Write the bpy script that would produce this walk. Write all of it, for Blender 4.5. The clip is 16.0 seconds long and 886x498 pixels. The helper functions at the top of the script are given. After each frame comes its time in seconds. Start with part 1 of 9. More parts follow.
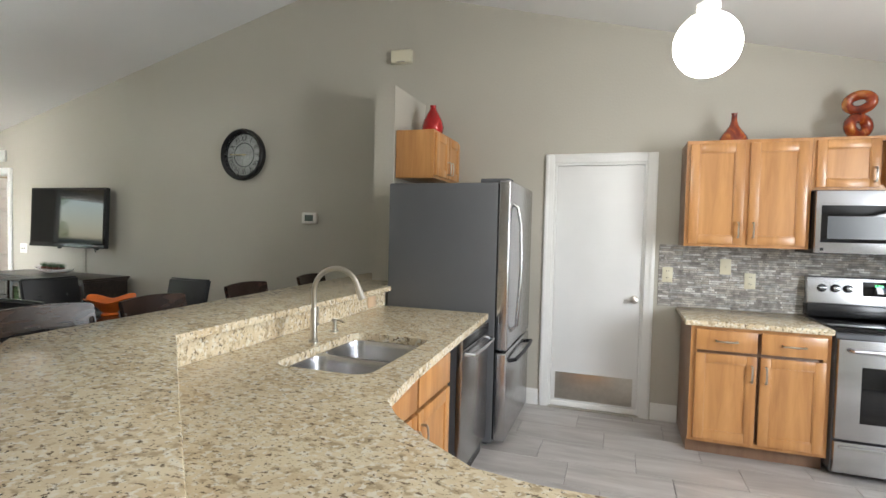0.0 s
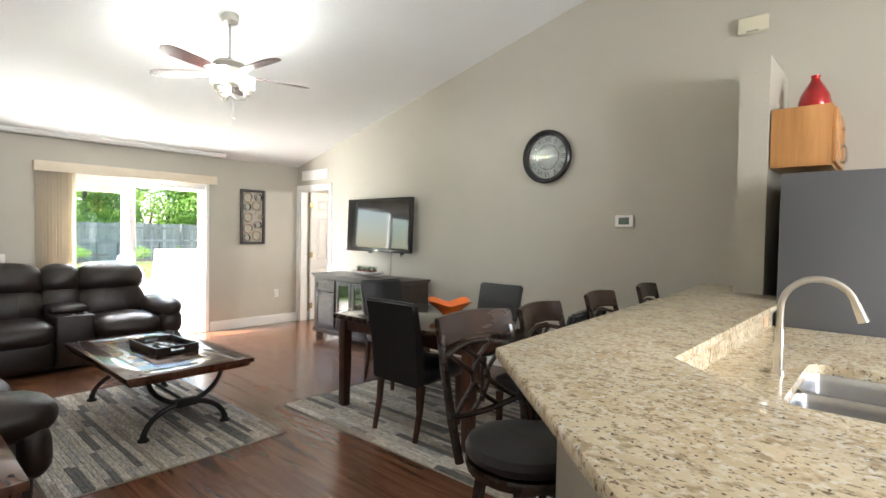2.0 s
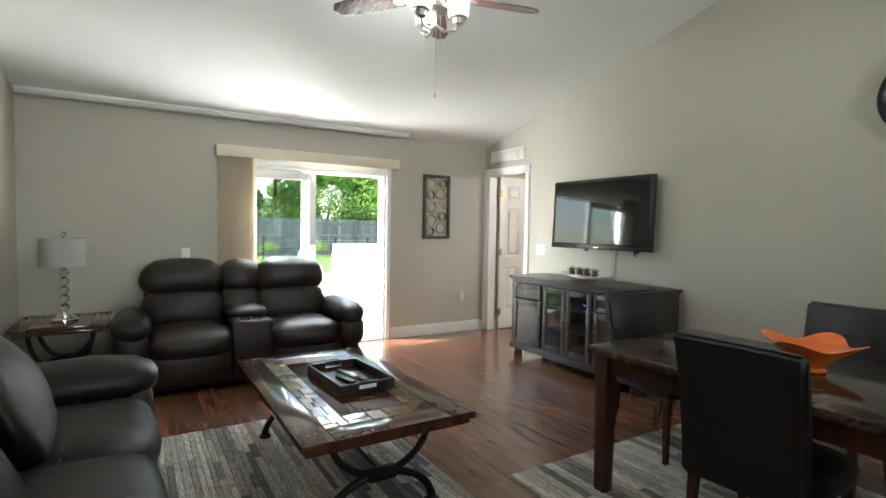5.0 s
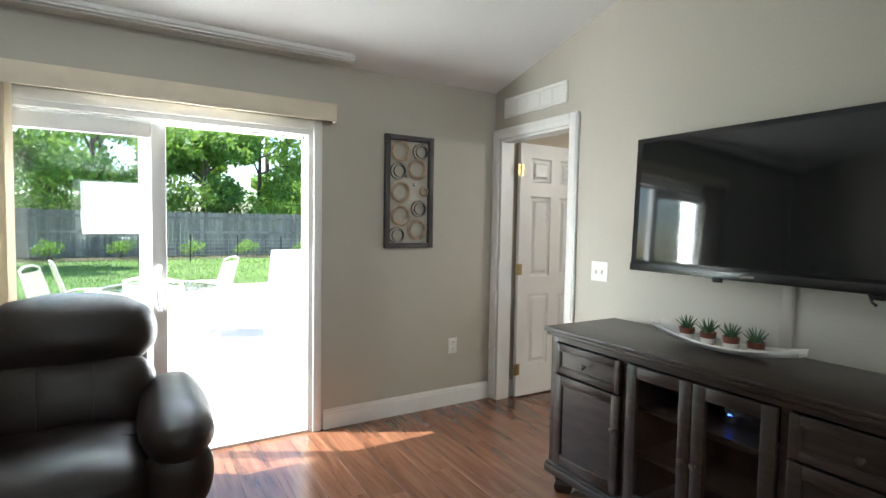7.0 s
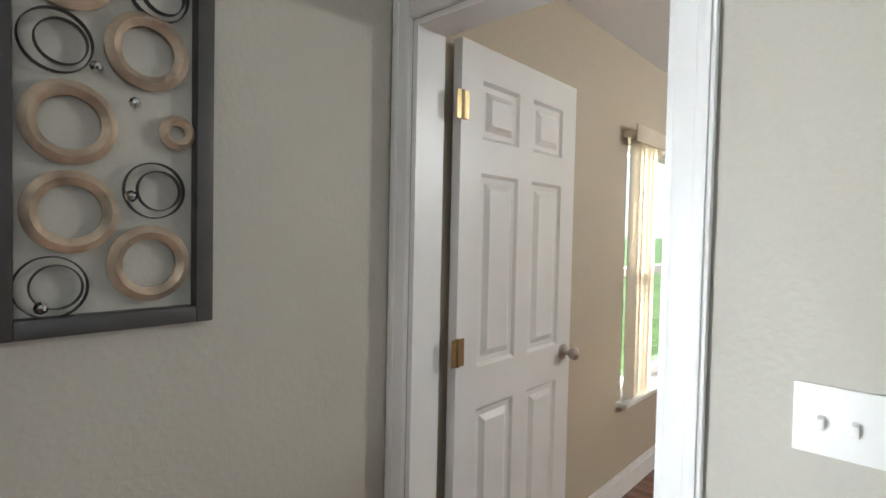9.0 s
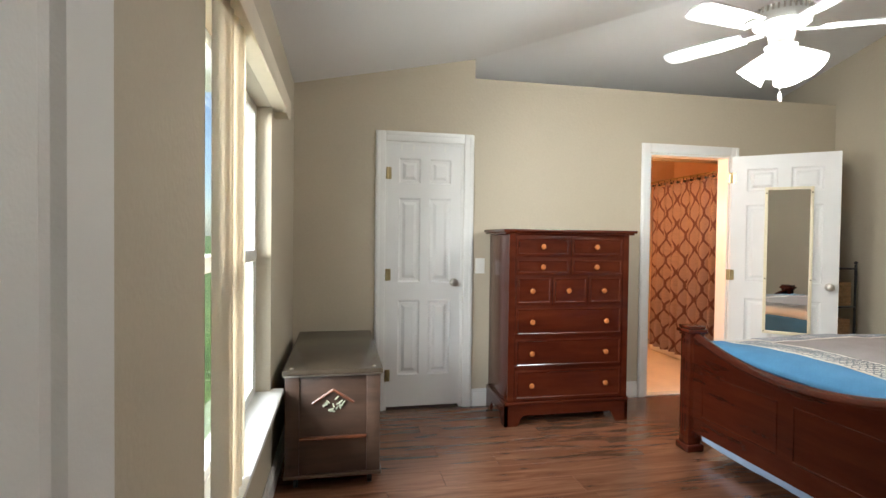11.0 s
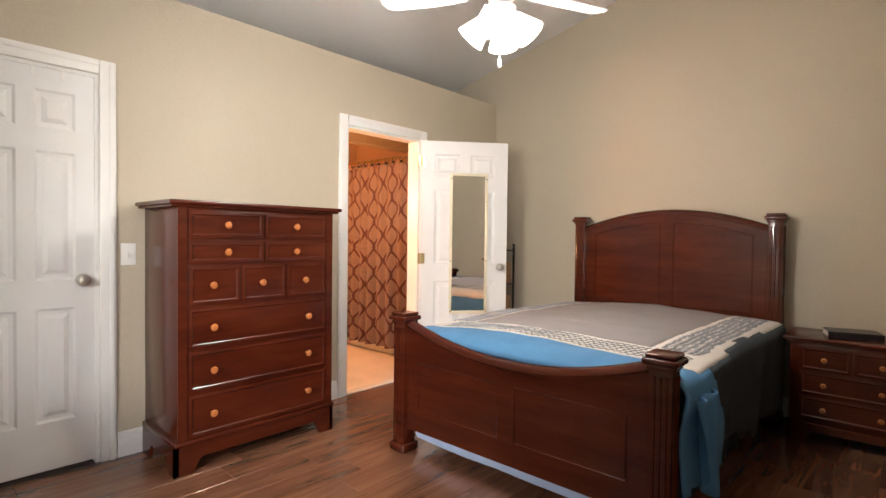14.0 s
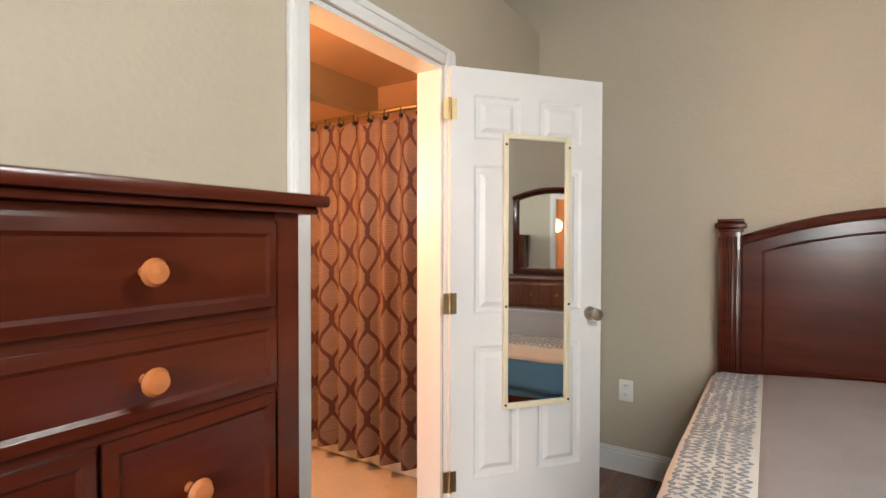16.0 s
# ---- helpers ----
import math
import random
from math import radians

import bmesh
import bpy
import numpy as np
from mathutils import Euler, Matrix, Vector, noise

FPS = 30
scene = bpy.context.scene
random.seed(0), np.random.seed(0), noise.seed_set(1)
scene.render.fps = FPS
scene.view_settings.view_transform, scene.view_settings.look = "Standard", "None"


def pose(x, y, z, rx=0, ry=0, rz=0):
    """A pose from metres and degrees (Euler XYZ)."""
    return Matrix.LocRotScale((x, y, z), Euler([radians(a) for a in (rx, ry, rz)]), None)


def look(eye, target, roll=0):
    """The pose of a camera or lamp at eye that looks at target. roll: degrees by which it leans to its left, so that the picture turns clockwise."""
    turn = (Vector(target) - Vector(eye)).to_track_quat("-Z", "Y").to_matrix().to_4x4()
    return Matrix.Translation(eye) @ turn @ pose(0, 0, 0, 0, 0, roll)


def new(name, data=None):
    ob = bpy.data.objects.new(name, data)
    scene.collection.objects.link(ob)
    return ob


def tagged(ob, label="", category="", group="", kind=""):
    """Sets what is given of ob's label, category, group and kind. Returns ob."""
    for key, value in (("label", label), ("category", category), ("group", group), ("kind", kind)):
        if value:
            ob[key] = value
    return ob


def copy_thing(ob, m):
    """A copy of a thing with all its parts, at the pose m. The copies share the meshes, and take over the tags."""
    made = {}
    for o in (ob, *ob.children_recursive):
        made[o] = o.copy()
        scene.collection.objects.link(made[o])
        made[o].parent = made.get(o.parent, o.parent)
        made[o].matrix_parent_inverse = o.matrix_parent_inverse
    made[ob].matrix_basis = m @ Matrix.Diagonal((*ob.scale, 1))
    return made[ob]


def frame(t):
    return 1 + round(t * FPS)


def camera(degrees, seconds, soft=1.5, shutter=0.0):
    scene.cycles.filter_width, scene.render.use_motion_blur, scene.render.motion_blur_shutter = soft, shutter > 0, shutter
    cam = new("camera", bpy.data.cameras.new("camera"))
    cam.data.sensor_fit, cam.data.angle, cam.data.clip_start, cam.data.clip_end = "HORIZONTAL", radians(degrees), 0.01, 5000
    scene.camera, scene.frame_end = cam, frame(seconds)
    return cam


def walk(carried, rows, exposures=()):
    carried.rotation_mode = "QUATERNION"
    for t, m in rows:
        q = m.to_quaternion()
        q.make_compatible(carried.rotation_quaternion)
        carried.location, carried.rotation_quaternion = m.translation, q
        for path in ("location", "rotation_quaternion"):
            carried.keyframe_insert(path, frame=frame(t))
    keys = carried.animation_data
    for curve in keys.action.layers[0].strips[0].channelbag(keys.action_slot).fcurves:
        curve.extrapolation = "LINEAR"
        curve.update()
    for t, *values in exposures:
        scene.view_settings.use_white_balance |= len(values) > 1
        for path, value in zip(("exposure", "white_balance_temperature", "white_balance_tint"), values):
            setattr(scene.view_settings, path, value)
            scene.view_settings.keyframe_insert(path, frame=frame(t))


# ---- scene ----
cam = camera(81.8, 16.0)

PATH = [
    (0, (8.102, -4.34, 1.458), (7.456, -2.449, 1.385), 1.4),
    (0.5, (7.695, -4.401, 1.461), (6.905, -2.566, 1.388), 1.4),
    (1, (7.365, -4.458, 1.447), (6.425, -2.693, 1.383), 1.3),
    (1.5, (7.165, -4.461, 1.427), (6.038, -2.81, 1.363), 1.1),
    (2, (7.063, -4.483, 1.406), (5.733, -2.99, 1.346), 1.0),
    (2.5, (7.014, -4.498, 1.4), (5.51, -3.18, 1.338), 1.0),
    (3, (6.96, -4.495, 1.381), (5.335, -3.331, 1.32), 1.0),
    (3.5, (6.874, -4.453, 1.364), (5.173, -3.403, 1.297), 0.9),
    (3.7, (6.806, -4.425, 1.35), (5.089, -3.401, 1.283), 1.1),
    (5.8, (4.631, -3.406, 1.353), (2.928, -2.362, 1.256), 0.8),
    (6, (4.45, -3.206, 1.38), (2.735, -2.183, 1.273), 1.0),
    (6.5, (3.876, -2.783, 1.375), (2.157, -1.767, 1.271), 1.1),
    (7, (3.274, -2.41, 1.386), (1.559, -1.387, 1.285), 1.0),
    (7.5, (2.692, -2.056, 1.389), (0.972, -1.041, 1.294), 1.3),
    (8, (2.117, -1.775, 1.402), (0.431, -0.703, 1.312), 1.5),
    (8.2, (1.916, -1.645, 1.413), (0.266, -0.519, 1.327), 1.5),
    (10.3, (0.475, -0.21, 1.38), (0.164, 1.765, 1.325), 0.8),
    (10.5, (0.455, -0.11, 1.37), (0.335, 1.886, 1.311), 0.9),
    (11, (0.395, 0.22, 1.302), (0.788, 2.181, 1.259), 0.7),
    (11.5, (0.359, 0.408, 1.208), (1.239, 2.204, 1.2), 0.5),
    (12, (0.359, 0.463, 1.185), (1.568, 2.056, 1.178), 0.3),
    (12.5, (0.322, 0.485, 1.192), (1.706, 1.929, 1.174), 0.4),
    (13, (0.329, 0.51, 1.183), (1.786, 1.88, 1.163), 0.4),
    (13.5, (0.369, 0.622, 1.183), (1.845, 1.972, 1.154), 0.5),
    (14, (0.567, 0.93, 1.202), (2.041, 2.281, 1.156), 0.7),
    (14.5, (0.794, 1.417, 1.229), (2.271, 2.764, 1.167), 0.8),
    (15, (1.065, 1.944, 1.224), (2.577, 3.252, 1.178), 0.3),
    (15.5, (1.412, 2.431, 1.267), (3.017, 3.623, 1.216), 0.5),
    (16, (1.815, 2.87, 1.294), (3.501, 3.946, 1.254), 0.1),
]
EXPOSURES = [(0.0, 2.05, 6300, 8), (1.0, 2.45, 6350, 9), (1.5, 2.75, 6400, 10), (2.5, 2.85, 6350, 10), (3.5, 2.6, 6350, 9), (6.0, 1.95, 6050, 4), (7.0, 1.75, 6000, 5), (8.0, 2.05, 5900, 10), (10.5, 1.1, 5800, 5), (12.0, 1.35, 6350, 12), (14.5, 1.3, 6450, 15), (16.0, 1.1, 6000, 10)]
walk(cam, [(t, look(eye, target, roll)) for t, eye, target, roll in PATH], EXPOSURES)

# ---- light ----
world = bpy.data.worlds.new("sky")
world.use_nodes = True
scene.world = world
wn = world.node_tree.nodes
sky = wn.new("ShaderNodeTexSky")
sky.sky_type = "NISHITA"
sky.sun_disc = False
SUN_EL, SUN_AZ = 58.0, 208.0          # azimuth: degrees from +y towards +x
sky.sun_elevation = radians(SUN_EL)
sky.sun_rotation = radians(SUN_AZ)
wn["Background"].inputs["Strength"].default_value = 0.15
world.node_tree.links.new(sky.outputs["Color"], wn["Background"].inputs["Color"])


def lamp(name, kind, energy, m, color=(1, 1, 1), **more):
    data = bpy.data.lights.new(name, kind)
    data.energy, data.color = energy, color
    for key, value in more.items():
        if key == "size":
            data.size = value
        elif key == "size_y":
            data.shape = "RECTANGLE"
            data.size_y = value
        elif key == "radius":
            data.shadow_soft_size = value
        elif key == "angle":
            data.angle = value
        elif key == "spread":
            data.spread = value
    ob = new(name, data)
    ob.matrix_world = m
    return ob


to_sun = Vector((math.sin(radians(SUN_AZ)) * math.cos(radians(SUN_EL)), math.cos(radians(SUN_AZ)) * math.cos(radians(SUN_EL)), math.sin(radians(SUN_EL))))
lamp("sun", "SUN", 5.0, look(to_sun * 30, (0, 0, 0)), (1, 0.95, 0.87), angle=radians(0.5))
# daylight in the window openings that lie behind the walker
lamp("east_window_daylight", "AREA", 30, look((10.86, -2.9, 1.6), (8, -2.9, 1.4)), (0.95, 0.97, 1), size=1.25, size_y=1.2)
# area lamps added out of view outside door and window to boost daylight indoors
lamp("patio_daylight_fill", "AREA", 85, look((-0.45, -1.0, 0.8), (2.2, -2.9, 2.6)), (1, 0.98, 0.95), size=0.4, size_y=1.6)
lamp("patio_daylight_fill", "AREA", 70, look((-0.45, -3.70, 1.15), (2.4, 0.0, 1.75)), (1, 0.98, 0.95), size=0.4, size_y=1.6)
lamp("garden_door_daylight_fill", "AREA", 30, look((-0.50, -2.3, 2.24), (1.8, -2.2, 0.9)), (0.95, 0.98, 1), size=1.7, size_y=0.4)
lamp("bedroom_window_daylight_fill", "AREA", 140, look((-1.8, 1.4, 1.9), (4.2, 2.7, 1.1)), (1.0, 0.96, 0.88), size=1.6, size_y=1.4)
lamp("bedroom_window_daylight_fill", "AREA", 16, look((-1.2, 0.6, 1.9), (1.9, 4.0, 1.2)), (1.0, 0.97, 0.90), size=1.6, size_y=1.4)
# lamps
lamp("pendant_bulb", "POINT", 1.6, pose(8.42, -1.98, 2.25), (1, 0.93, 0.82), radius=0.12)
for k in range(3):
    a = radians(120 * k + 55)
    lamp("living_fan_bulb", "POINT", 3.6, pose(2.94 + 0.135 * math.cos(a), -2.51 + 0.135 * math.sin(a), 2.62), (0.97, 1, 0.97), radius=0.04)
lamp("living_table_lamp_bulb", "POINT", 0.9, pose(4.56, -4.695, 1.05), (1, 0.72, 0.48), radius=0.04)
for k in range(3):
    a = radians(40 + 120 * k)
    lamp("bedroom_fan_bulb", "POINT", 9.5, pose(2.46 + 0.11 * math.cos(a), 2.33 + 0.11 * math.sin(a), 2.13), (1, 0.95, 0.86), radius=0.045)
lamp("bathroom_bulb", "POINT", 30, pose(2.78, 4.9, 1.55), (1, 0.5, 0.2), radius=0.12)

# ---- materials ----


def material(name, base, rough=0.5, metal=0.0, vary=0.0, vary_scale=3.0, fine=0.0, fine_scale=60.0, bump=0.0, bump_scale=120.0, coat=0.0, rnd=0.0, spec=0.5, stretch=None, dark=None):
    """base colour with a slow and a fine variation, bump, and a shade that differs from piece to piece"""
    m = bpy.data.materials.new(name)
    m.use_nodes = True
    nt = m.node_tree
    n, l = nt.nodes, nt.links
    b = n["Principled BSDF"]
    b.inputs["Roughness"].default_value, b.inputs["Metallic"].default_value = rough, metal
    b.inputs["Coat Weight"].default_value = coat
    b.inputs["Coat Roughness"].default_value = 0.15
    b.inputs["Specular IOR Level"].default_value = spec
    tc = n.new("ShaderNodeTexCoord")
    mp = n.new("ShaderNodeMapping")
    if stretch:
        mp.inputs["Scale"].default_value = stretch
    l.new(tc.outputs["Object"], mp.inputs["Vector"])
    vec = mp.outputs["Vector"]
    if rnd:
        oi = n.new("ShaderNodeObjectInfo")
        add = n.new("ShaderNodeVectorMath")
        add.operation = "MULTIPLY_ADD"
        add.inputs[1].default_value = (17.3, 9.1, 5.7)
        l.new(oi.outputs["Random"], add.inputs[0])
        l.new(vec, add.inputs[2])
        vec = add.outputs["Vector"]
    col = None

    def noise_fac(scale, lo, hi, detail=4):
        t = n.new("ShaderNodeTexNoise")
        t.inputs["Scale"].default_value = scale
        t.inputs["Detail"].default_value = detail
        l.new(vec, t.inputs["Vector"])
        r = n.new("ShaderNodeMapRange")
        r.inputs["From Min"].default_value, r.inputs["From Max"].default_value = 0.3, 0.7
        r.inputs["To Min"].default_value, r.inputs["To Max"].default_value = lo, hi
        l.new(t.outputs["Fac"], r.inputs["Value"])
        return r.outputs["Result"]

    value = None
    for amount, scale, detail in ((vary, vary_scale, 3), (fine, fine_scale, 5)):
        if amount:
            f = noise_fac(scale, 1 - amount, 1 + amount, detail)
            if value is None:
                value = f
            else:
                mul = n.new("ShaderNodeMath")
                mul.operation = "MULTIPLY"
                l.new(value, mul.inputs[0])
                l.new(f, mul.inputs[1])
                value = mul.outputs[0]
    if rnd:
        r = n.new("ShaderNodeMapRange")
        r.inputs["To Min"].default_value, r.inputs["To Max"].default_value = 1 - rnd, 1 + rnd
        l.new(oi.outputs["Random"], r.inputs["Value"])
        if value is None:
            value = r.outputs["Result"]
        else:
            mul = n.new("ShaderNodeMath")
            mul.operation = "MULTIPLY"
            l.new(value, mul.inputs[0])
            l.new(r.outputs["Result"], mul.inputs[1])
            value = mul.outputs[0]
    b.inputs["Base Color"].default_value = (*base, 1)
    if value is not None:
        if dark is not None:
            mix = n.new("ShaderNodeMix")
            mix.data_type = "RGBA"
            mix.inputs["A"].default_value = (*dark, 1)
            mix.inputs["B"].default_value = (*base, 1)
            half = n.new("ShaderNodeMath")
            half.operation = "MULTIPLY"
            half.use_clamp = True
            half.inputs[1].default_value = 0.5
            l.new(value, half.inputs[0])
            l.new(half.outputs[0], mix.inputs["Factor"])
            l.new(mix.outputs["Result"], b.inputs["Base Color"])
        else:
            hsv = n.new("ShaderNodeHueSaturation")
            hsv.inputs["Color"].default_value = (*base, 1)
            l.new(value, hsv.inputs["Value"])
            l.new(hsv.outputs["Color"], b.inputs["Base Color"])
    if bump:
        t = n.new("ShaderNodeTexNoise")
        t.inputs["Scale"].default_value = bump_scale
        t.inputs["Detail"].default_value = 3
        l.new(vec, t.inputs["Vector"])
        bp = n.new("ShaderNodeBump")
        bp.inputs["Strength"].default_value = bump
        bp.inputs["Distance"].default_value = 0.004
        l.new(t.outputs["Fac"], bp.inputs["Height"])
        l.new(bp.outputs["Normal"], b.inputs["Normal"])
    return m


def ramp_material(name, stops, scale, rough=0.4, stretch=(1, 1, 1), detail=6, distortion=0.0, coat=0.0, rnd=0.0, bump=0.0, kind="noise", spec=0.5):
    """a colour ramp over one stretched noise: wood grain, stone"""
    m = bpy.data.materials.new(name)
    m.use_nodes = True
    n, l = m.node_tree.nodes, m.node_tree.links
    b = n["Principled BSDF"]
    b.inputs["Roughness"].default_value = rough
    b.inputs["Coat Weight"].default_value = coat
    b.inputs["Coat Roughness"].default_value = 0.15
    b.inputs["Specular IOR Level"].default_value = spec
    tc, mp = n.new("ShaderNodeTexCoord"), n.new("ShaderNodeMapping")
    mp.inputs["Scale"].default_value = stretch
    l.new(tc.outputs["Object"], mp.inputs["Vector"])
    vec = mp.outputs["Vector"]
    oi = n.new("ShaderNodeObjectInfo")
    if rnd:
        add = n.new("ShaderNodeVectorMath")
        add.operation = "MULTIPLY_ADD"
        add.inputs[1].default_value = (31.0, 17.0, 23.0)
        l.new(oi.outputs["Random"], add.inputs[0])
        l.new(vec, add.inputs[2])
        vec = add.outputs["Vector"]
    t = n.new("ShaderNodeTexNoise")
    t.inputs["Scale"].default_value, t.inputs["Detail"].default_value, t.inputs["Distortion"].default_value = scale, detail, distortion
    t.inputs["Roughness"].default_value = 0.6
    l.new(vec, t.inputs["Vector"])
    r = n.new("ShaderNodeValToRGB")
    els = r.color_ramp.elements
    while len(els) < len(stops):
        els.new(0.5)
    for e, (pos, c) in zip(els, stops):
        e.position, e.color = pos, (*c, 1)
    l.new(t.outputs["Fac"], r.inputs["Fac"])
    out = r.outputs["Color"]
    if rnd:
        mr = n.new("ShaderNodeMapRange")
        mr.inputs["To Min"].default_value, mr.inputs["To Max"].default_value = 1 - rnd, 1 + rnd
        l.new(oi.outputs["Random"], mr.inputs["Value"])
        hsv = n.new("ShaderNodeHueSaturation")
        l.new(out, hsv.inputs["Color"])
        l.new(mr.outputs["Result"], hsv.inputs["Value"])
        out = hsv.outputs["Color"]
    l.new(out, b.inputs["Base Color"])
    if bump:
        bp = n.new("ShaderNodeBump")
        bp.inputs["Strength"].default_value = bump
        bp.inputs["Distance"].default_value = 0.003
        l.new(t.outputs["Fac"], bp.inputs["Height"])
        l.new(bp.outputs["Normal"], b.inputs["Normal"])
    return m


def glow(name, color, strength):
    m = bpy.data.materials.new(name)
    m.use_nodes = True
    b = m.node_tree.nodes["Principled BSDF"]
    b.inputs["Base Color"].default_value = (*color, 1)
    b.inputs["Roughness"].default_value = 0.3
    b.inputs["Emission Color"].default_value = (*color, 1)
    b.inputs["Emission Strength"].default_value = strength
    return m


def glass(name, color=(1, 1, 1), rough=0.0, ior=1.45):
    m = bpy.data.materials.new(name)
    m.use_nodes = True
    b = m.node_tree.nodes["Principled BSDF"]
    b.inputs["Base Color"].default_value = (*color, 1)
    b.inputs["Transmission Weight"].default_value = 1
    b.inputs["Roughness"].default_value = rough
    b.inputs["IOR"].default_value = ior
    return m


def shade_material(name, col, trans):
    m = bpy.data.materials.new(name)
    m.use_nodes = True
    n, l = m.node_tree.nodes, m.node_tree.links
    out = n["Material Output"]
    n.remove(n["Principled BSDF"])
    d, t, mix = n.new("ShaderNodeBsdfDiffuse"), n.new("ShaderNodeBsdfTranslucent"), n.new("ShaderNodeMixShader")
    tc, no, mp, h = n.new("ShaderNodeTexCoord"), n.new("ShaderNodeTexNoise"), n.new("ShaderNodeMapRange"), n.new("ShaderNodeHueSaturation")
    no.inputs["Scale"].default_value = 180
    l.new(tc.outputs["Object"], no.inputs["Vector"])
    mp.inputs["To Min"].default_value, mp.inputs["To Max"].default_value = 0.93, 1.07
    l.new(no.outputs["Fac"], mp.inputs["Value"])
    h.inputs["Color"].default_value = (*col, 1)
    l.new(mp.outputs["Result"], h.inputs["Value"])
    l.new(h.outputs["Color"], d.inputs["Color"])
    l.new(h.outputs["Color"], t.inputs["Color"])
    mix.inputs["Fac"].default_value = trans
    l.new(d.outputs["BSDF"], mix.inputs[1])
    l.new(t.outputs["BSDF"], mix.inputs[2])
    l.new(mix.outputs["Shader"], out.inputs["Surface"])
    return m


M_WALL = material("greige_wall_paint", (0.44, 0.415, 0.352), 0.62, vary=0.03, vary_scale=0.8, bump=0.35, bump_scale=55, fine=0.02, fine_scale=90)
M_BEDWALL = material("tan_wall_paint", (0.47, 0.41, 0.31), 0.58, vary=0.03, vary_scale=0.8, bump=0.35, bump_scale=55, fine=0.02, fine_scale=90)
M_BATHWALL = material("orange_tan_wall_paint", (0.62, 0.42, 0.27), 0.6, vary=0.04, bump=0.2, bump_scale=60)
M_CEIL = material("white_ceiling_paint", (0.74, 0.735, 0.72), 0.8, vary=0.02, vary_scale=1.0, bump=0.3, bump_scale=45)
M_TRIM = material("white_trim_paint", (0.76, 0.755, 0.73), 0.34, vary=0.03, vary_scale=4, bump=0.05, bump_scale=200)
M_DOOR = material("white_door_paint", (0.74, 0.735, 0.72), 0.38, vary=0.03, vary_scale=3, bump=0.1, bump_scale=180)
M_CREAMSLAT = shade_material("cream_slat", (0.76, 0.70, 0.60), 0.55)
M_PLANK = ramp_material("brown_wood_plank", ((0.28, (0.075, 0.030, 0.016)), (0.43, (0.135, 0.057, 0.030)), (0.56, (0.175, 0.077, 0.042)), (0.74, (0.235, 0.110, 0.061))), 3.0, 0.24, (0.55, 6.0, 1), 7, 0.8, rnd=0.10, bump=0.05, coat=0.3)
M_TILE = ramp_material("grey_wood_look_tile", ((0.3, (0.30, 0.275, 0.255)), (0.55, (0.42, 0.395, 0.37)), (0.75, (0.52, 0.50, 0.475))), 2.2, 0.3, (0.7, 4.0, 1), 6, 0.5, rnd=0.06, bump=0.05)
M_GROUT = material("grey_grout", (0.22, 0.21, 0.20), 0.9, vary=0.1, bump=0.2)
M_SUBFLOOR = material("dark_floor_joint", (0.035, 0.018, 0.011), 0.8, vary=0.1)

# ---- building blocks ----


def add_box(bm, x0, y0, z0, x1, y1, z1, bevel=0.0, seg=2, m=None):
    r = bmesh.ops.create_cube(bm, size=1, matrix=Matrix.Translation(((x0 + x1) / 2, (y0 + y1) / 2, (z0 + z1) / 2)) @ Matrix.Diagonal((x1 - x0, y1 - y0, z1 - z0, 1)))
    vs = r["verts"]
    if bevel:
        es = list({e for v in vs for e in v.link_edges})
        rb = bmesh.ops.bevel(bm, geom=es, offset=min(bevel, 0.45 * min(abs(x1 - x0), abs(y1 - y0), abs(z1 - z0))), segments=seg, affect="EDGES", profile=0.5)
        vs = list({v for f in rb["faces"] for v in f.verts} | {v for v in vs if v.is_valid})
    if m is not None:
        bmesh.ops.transform(bm, matrix=m, verts=[v for v in vs if v.is_valid])
    return vs


def box(x0, y0, z0, x1, y1, z1, bevel=0.0, seg=2, m=None):
    bm = bmesh.new()
    add_box(bm, x0, y0, z0, x1, y1, z1, bevel, seg, m)
    return bm


def add_cyl(bm, p, q, r0, r1=None, n=16):
    p, q = Vector(p), Vector(q)
    d = q - p
    m = Matrix.Translation((p + q) / 2) @ d.to_track_quat("Z", "Y").to_matrix().to_4x4()
    return bmesh.ops.create_cone(bm, cap_ends=True, segments=n, radius1=r0, radius2=r0 if r1 is None else r1, depth=d.length, matrix=m)["verts"]


def cyl(p, q, r0, r1=None, n=16):
    bm = bmesh.new()
    add_cyl(bm, p, q, r0, r1, n)
    return bm


def lathe(profile, n=24, at=(0, 0, 0), bm=None):
    """a surface of revolution round z through (radius, height) pairs"""
    bm = bm or bmesh.new()
    rings = []
    for r, z in profile:
        rings.append([bm.verts.new((at[0] + max(r, 1e-4) * math.cos(2 * math.pi * k / n), at[1] + max(r, 1e-4) * math.sin(2 * math.pi * k / n), at[2] + z)) for k in range(n)])
    for a, b in zip(rings, rings[1:]):
        for k in range(n):
            bm.faces.new((a[k], a[(k + 1) % n], b[(k + 1) % n], b[k]))
    if profile[0] != profile[-1]:
        if profile[0][0] > 1e-3:
            bm.faces.new(list(reversed(rings[0])))
        if profile[-1][0] > 1e-3:
            bm.faces.new(rings[-1])
    bmesh.ops.recalc_face_normals(bm, faces=bm.faces[:])
    return bm


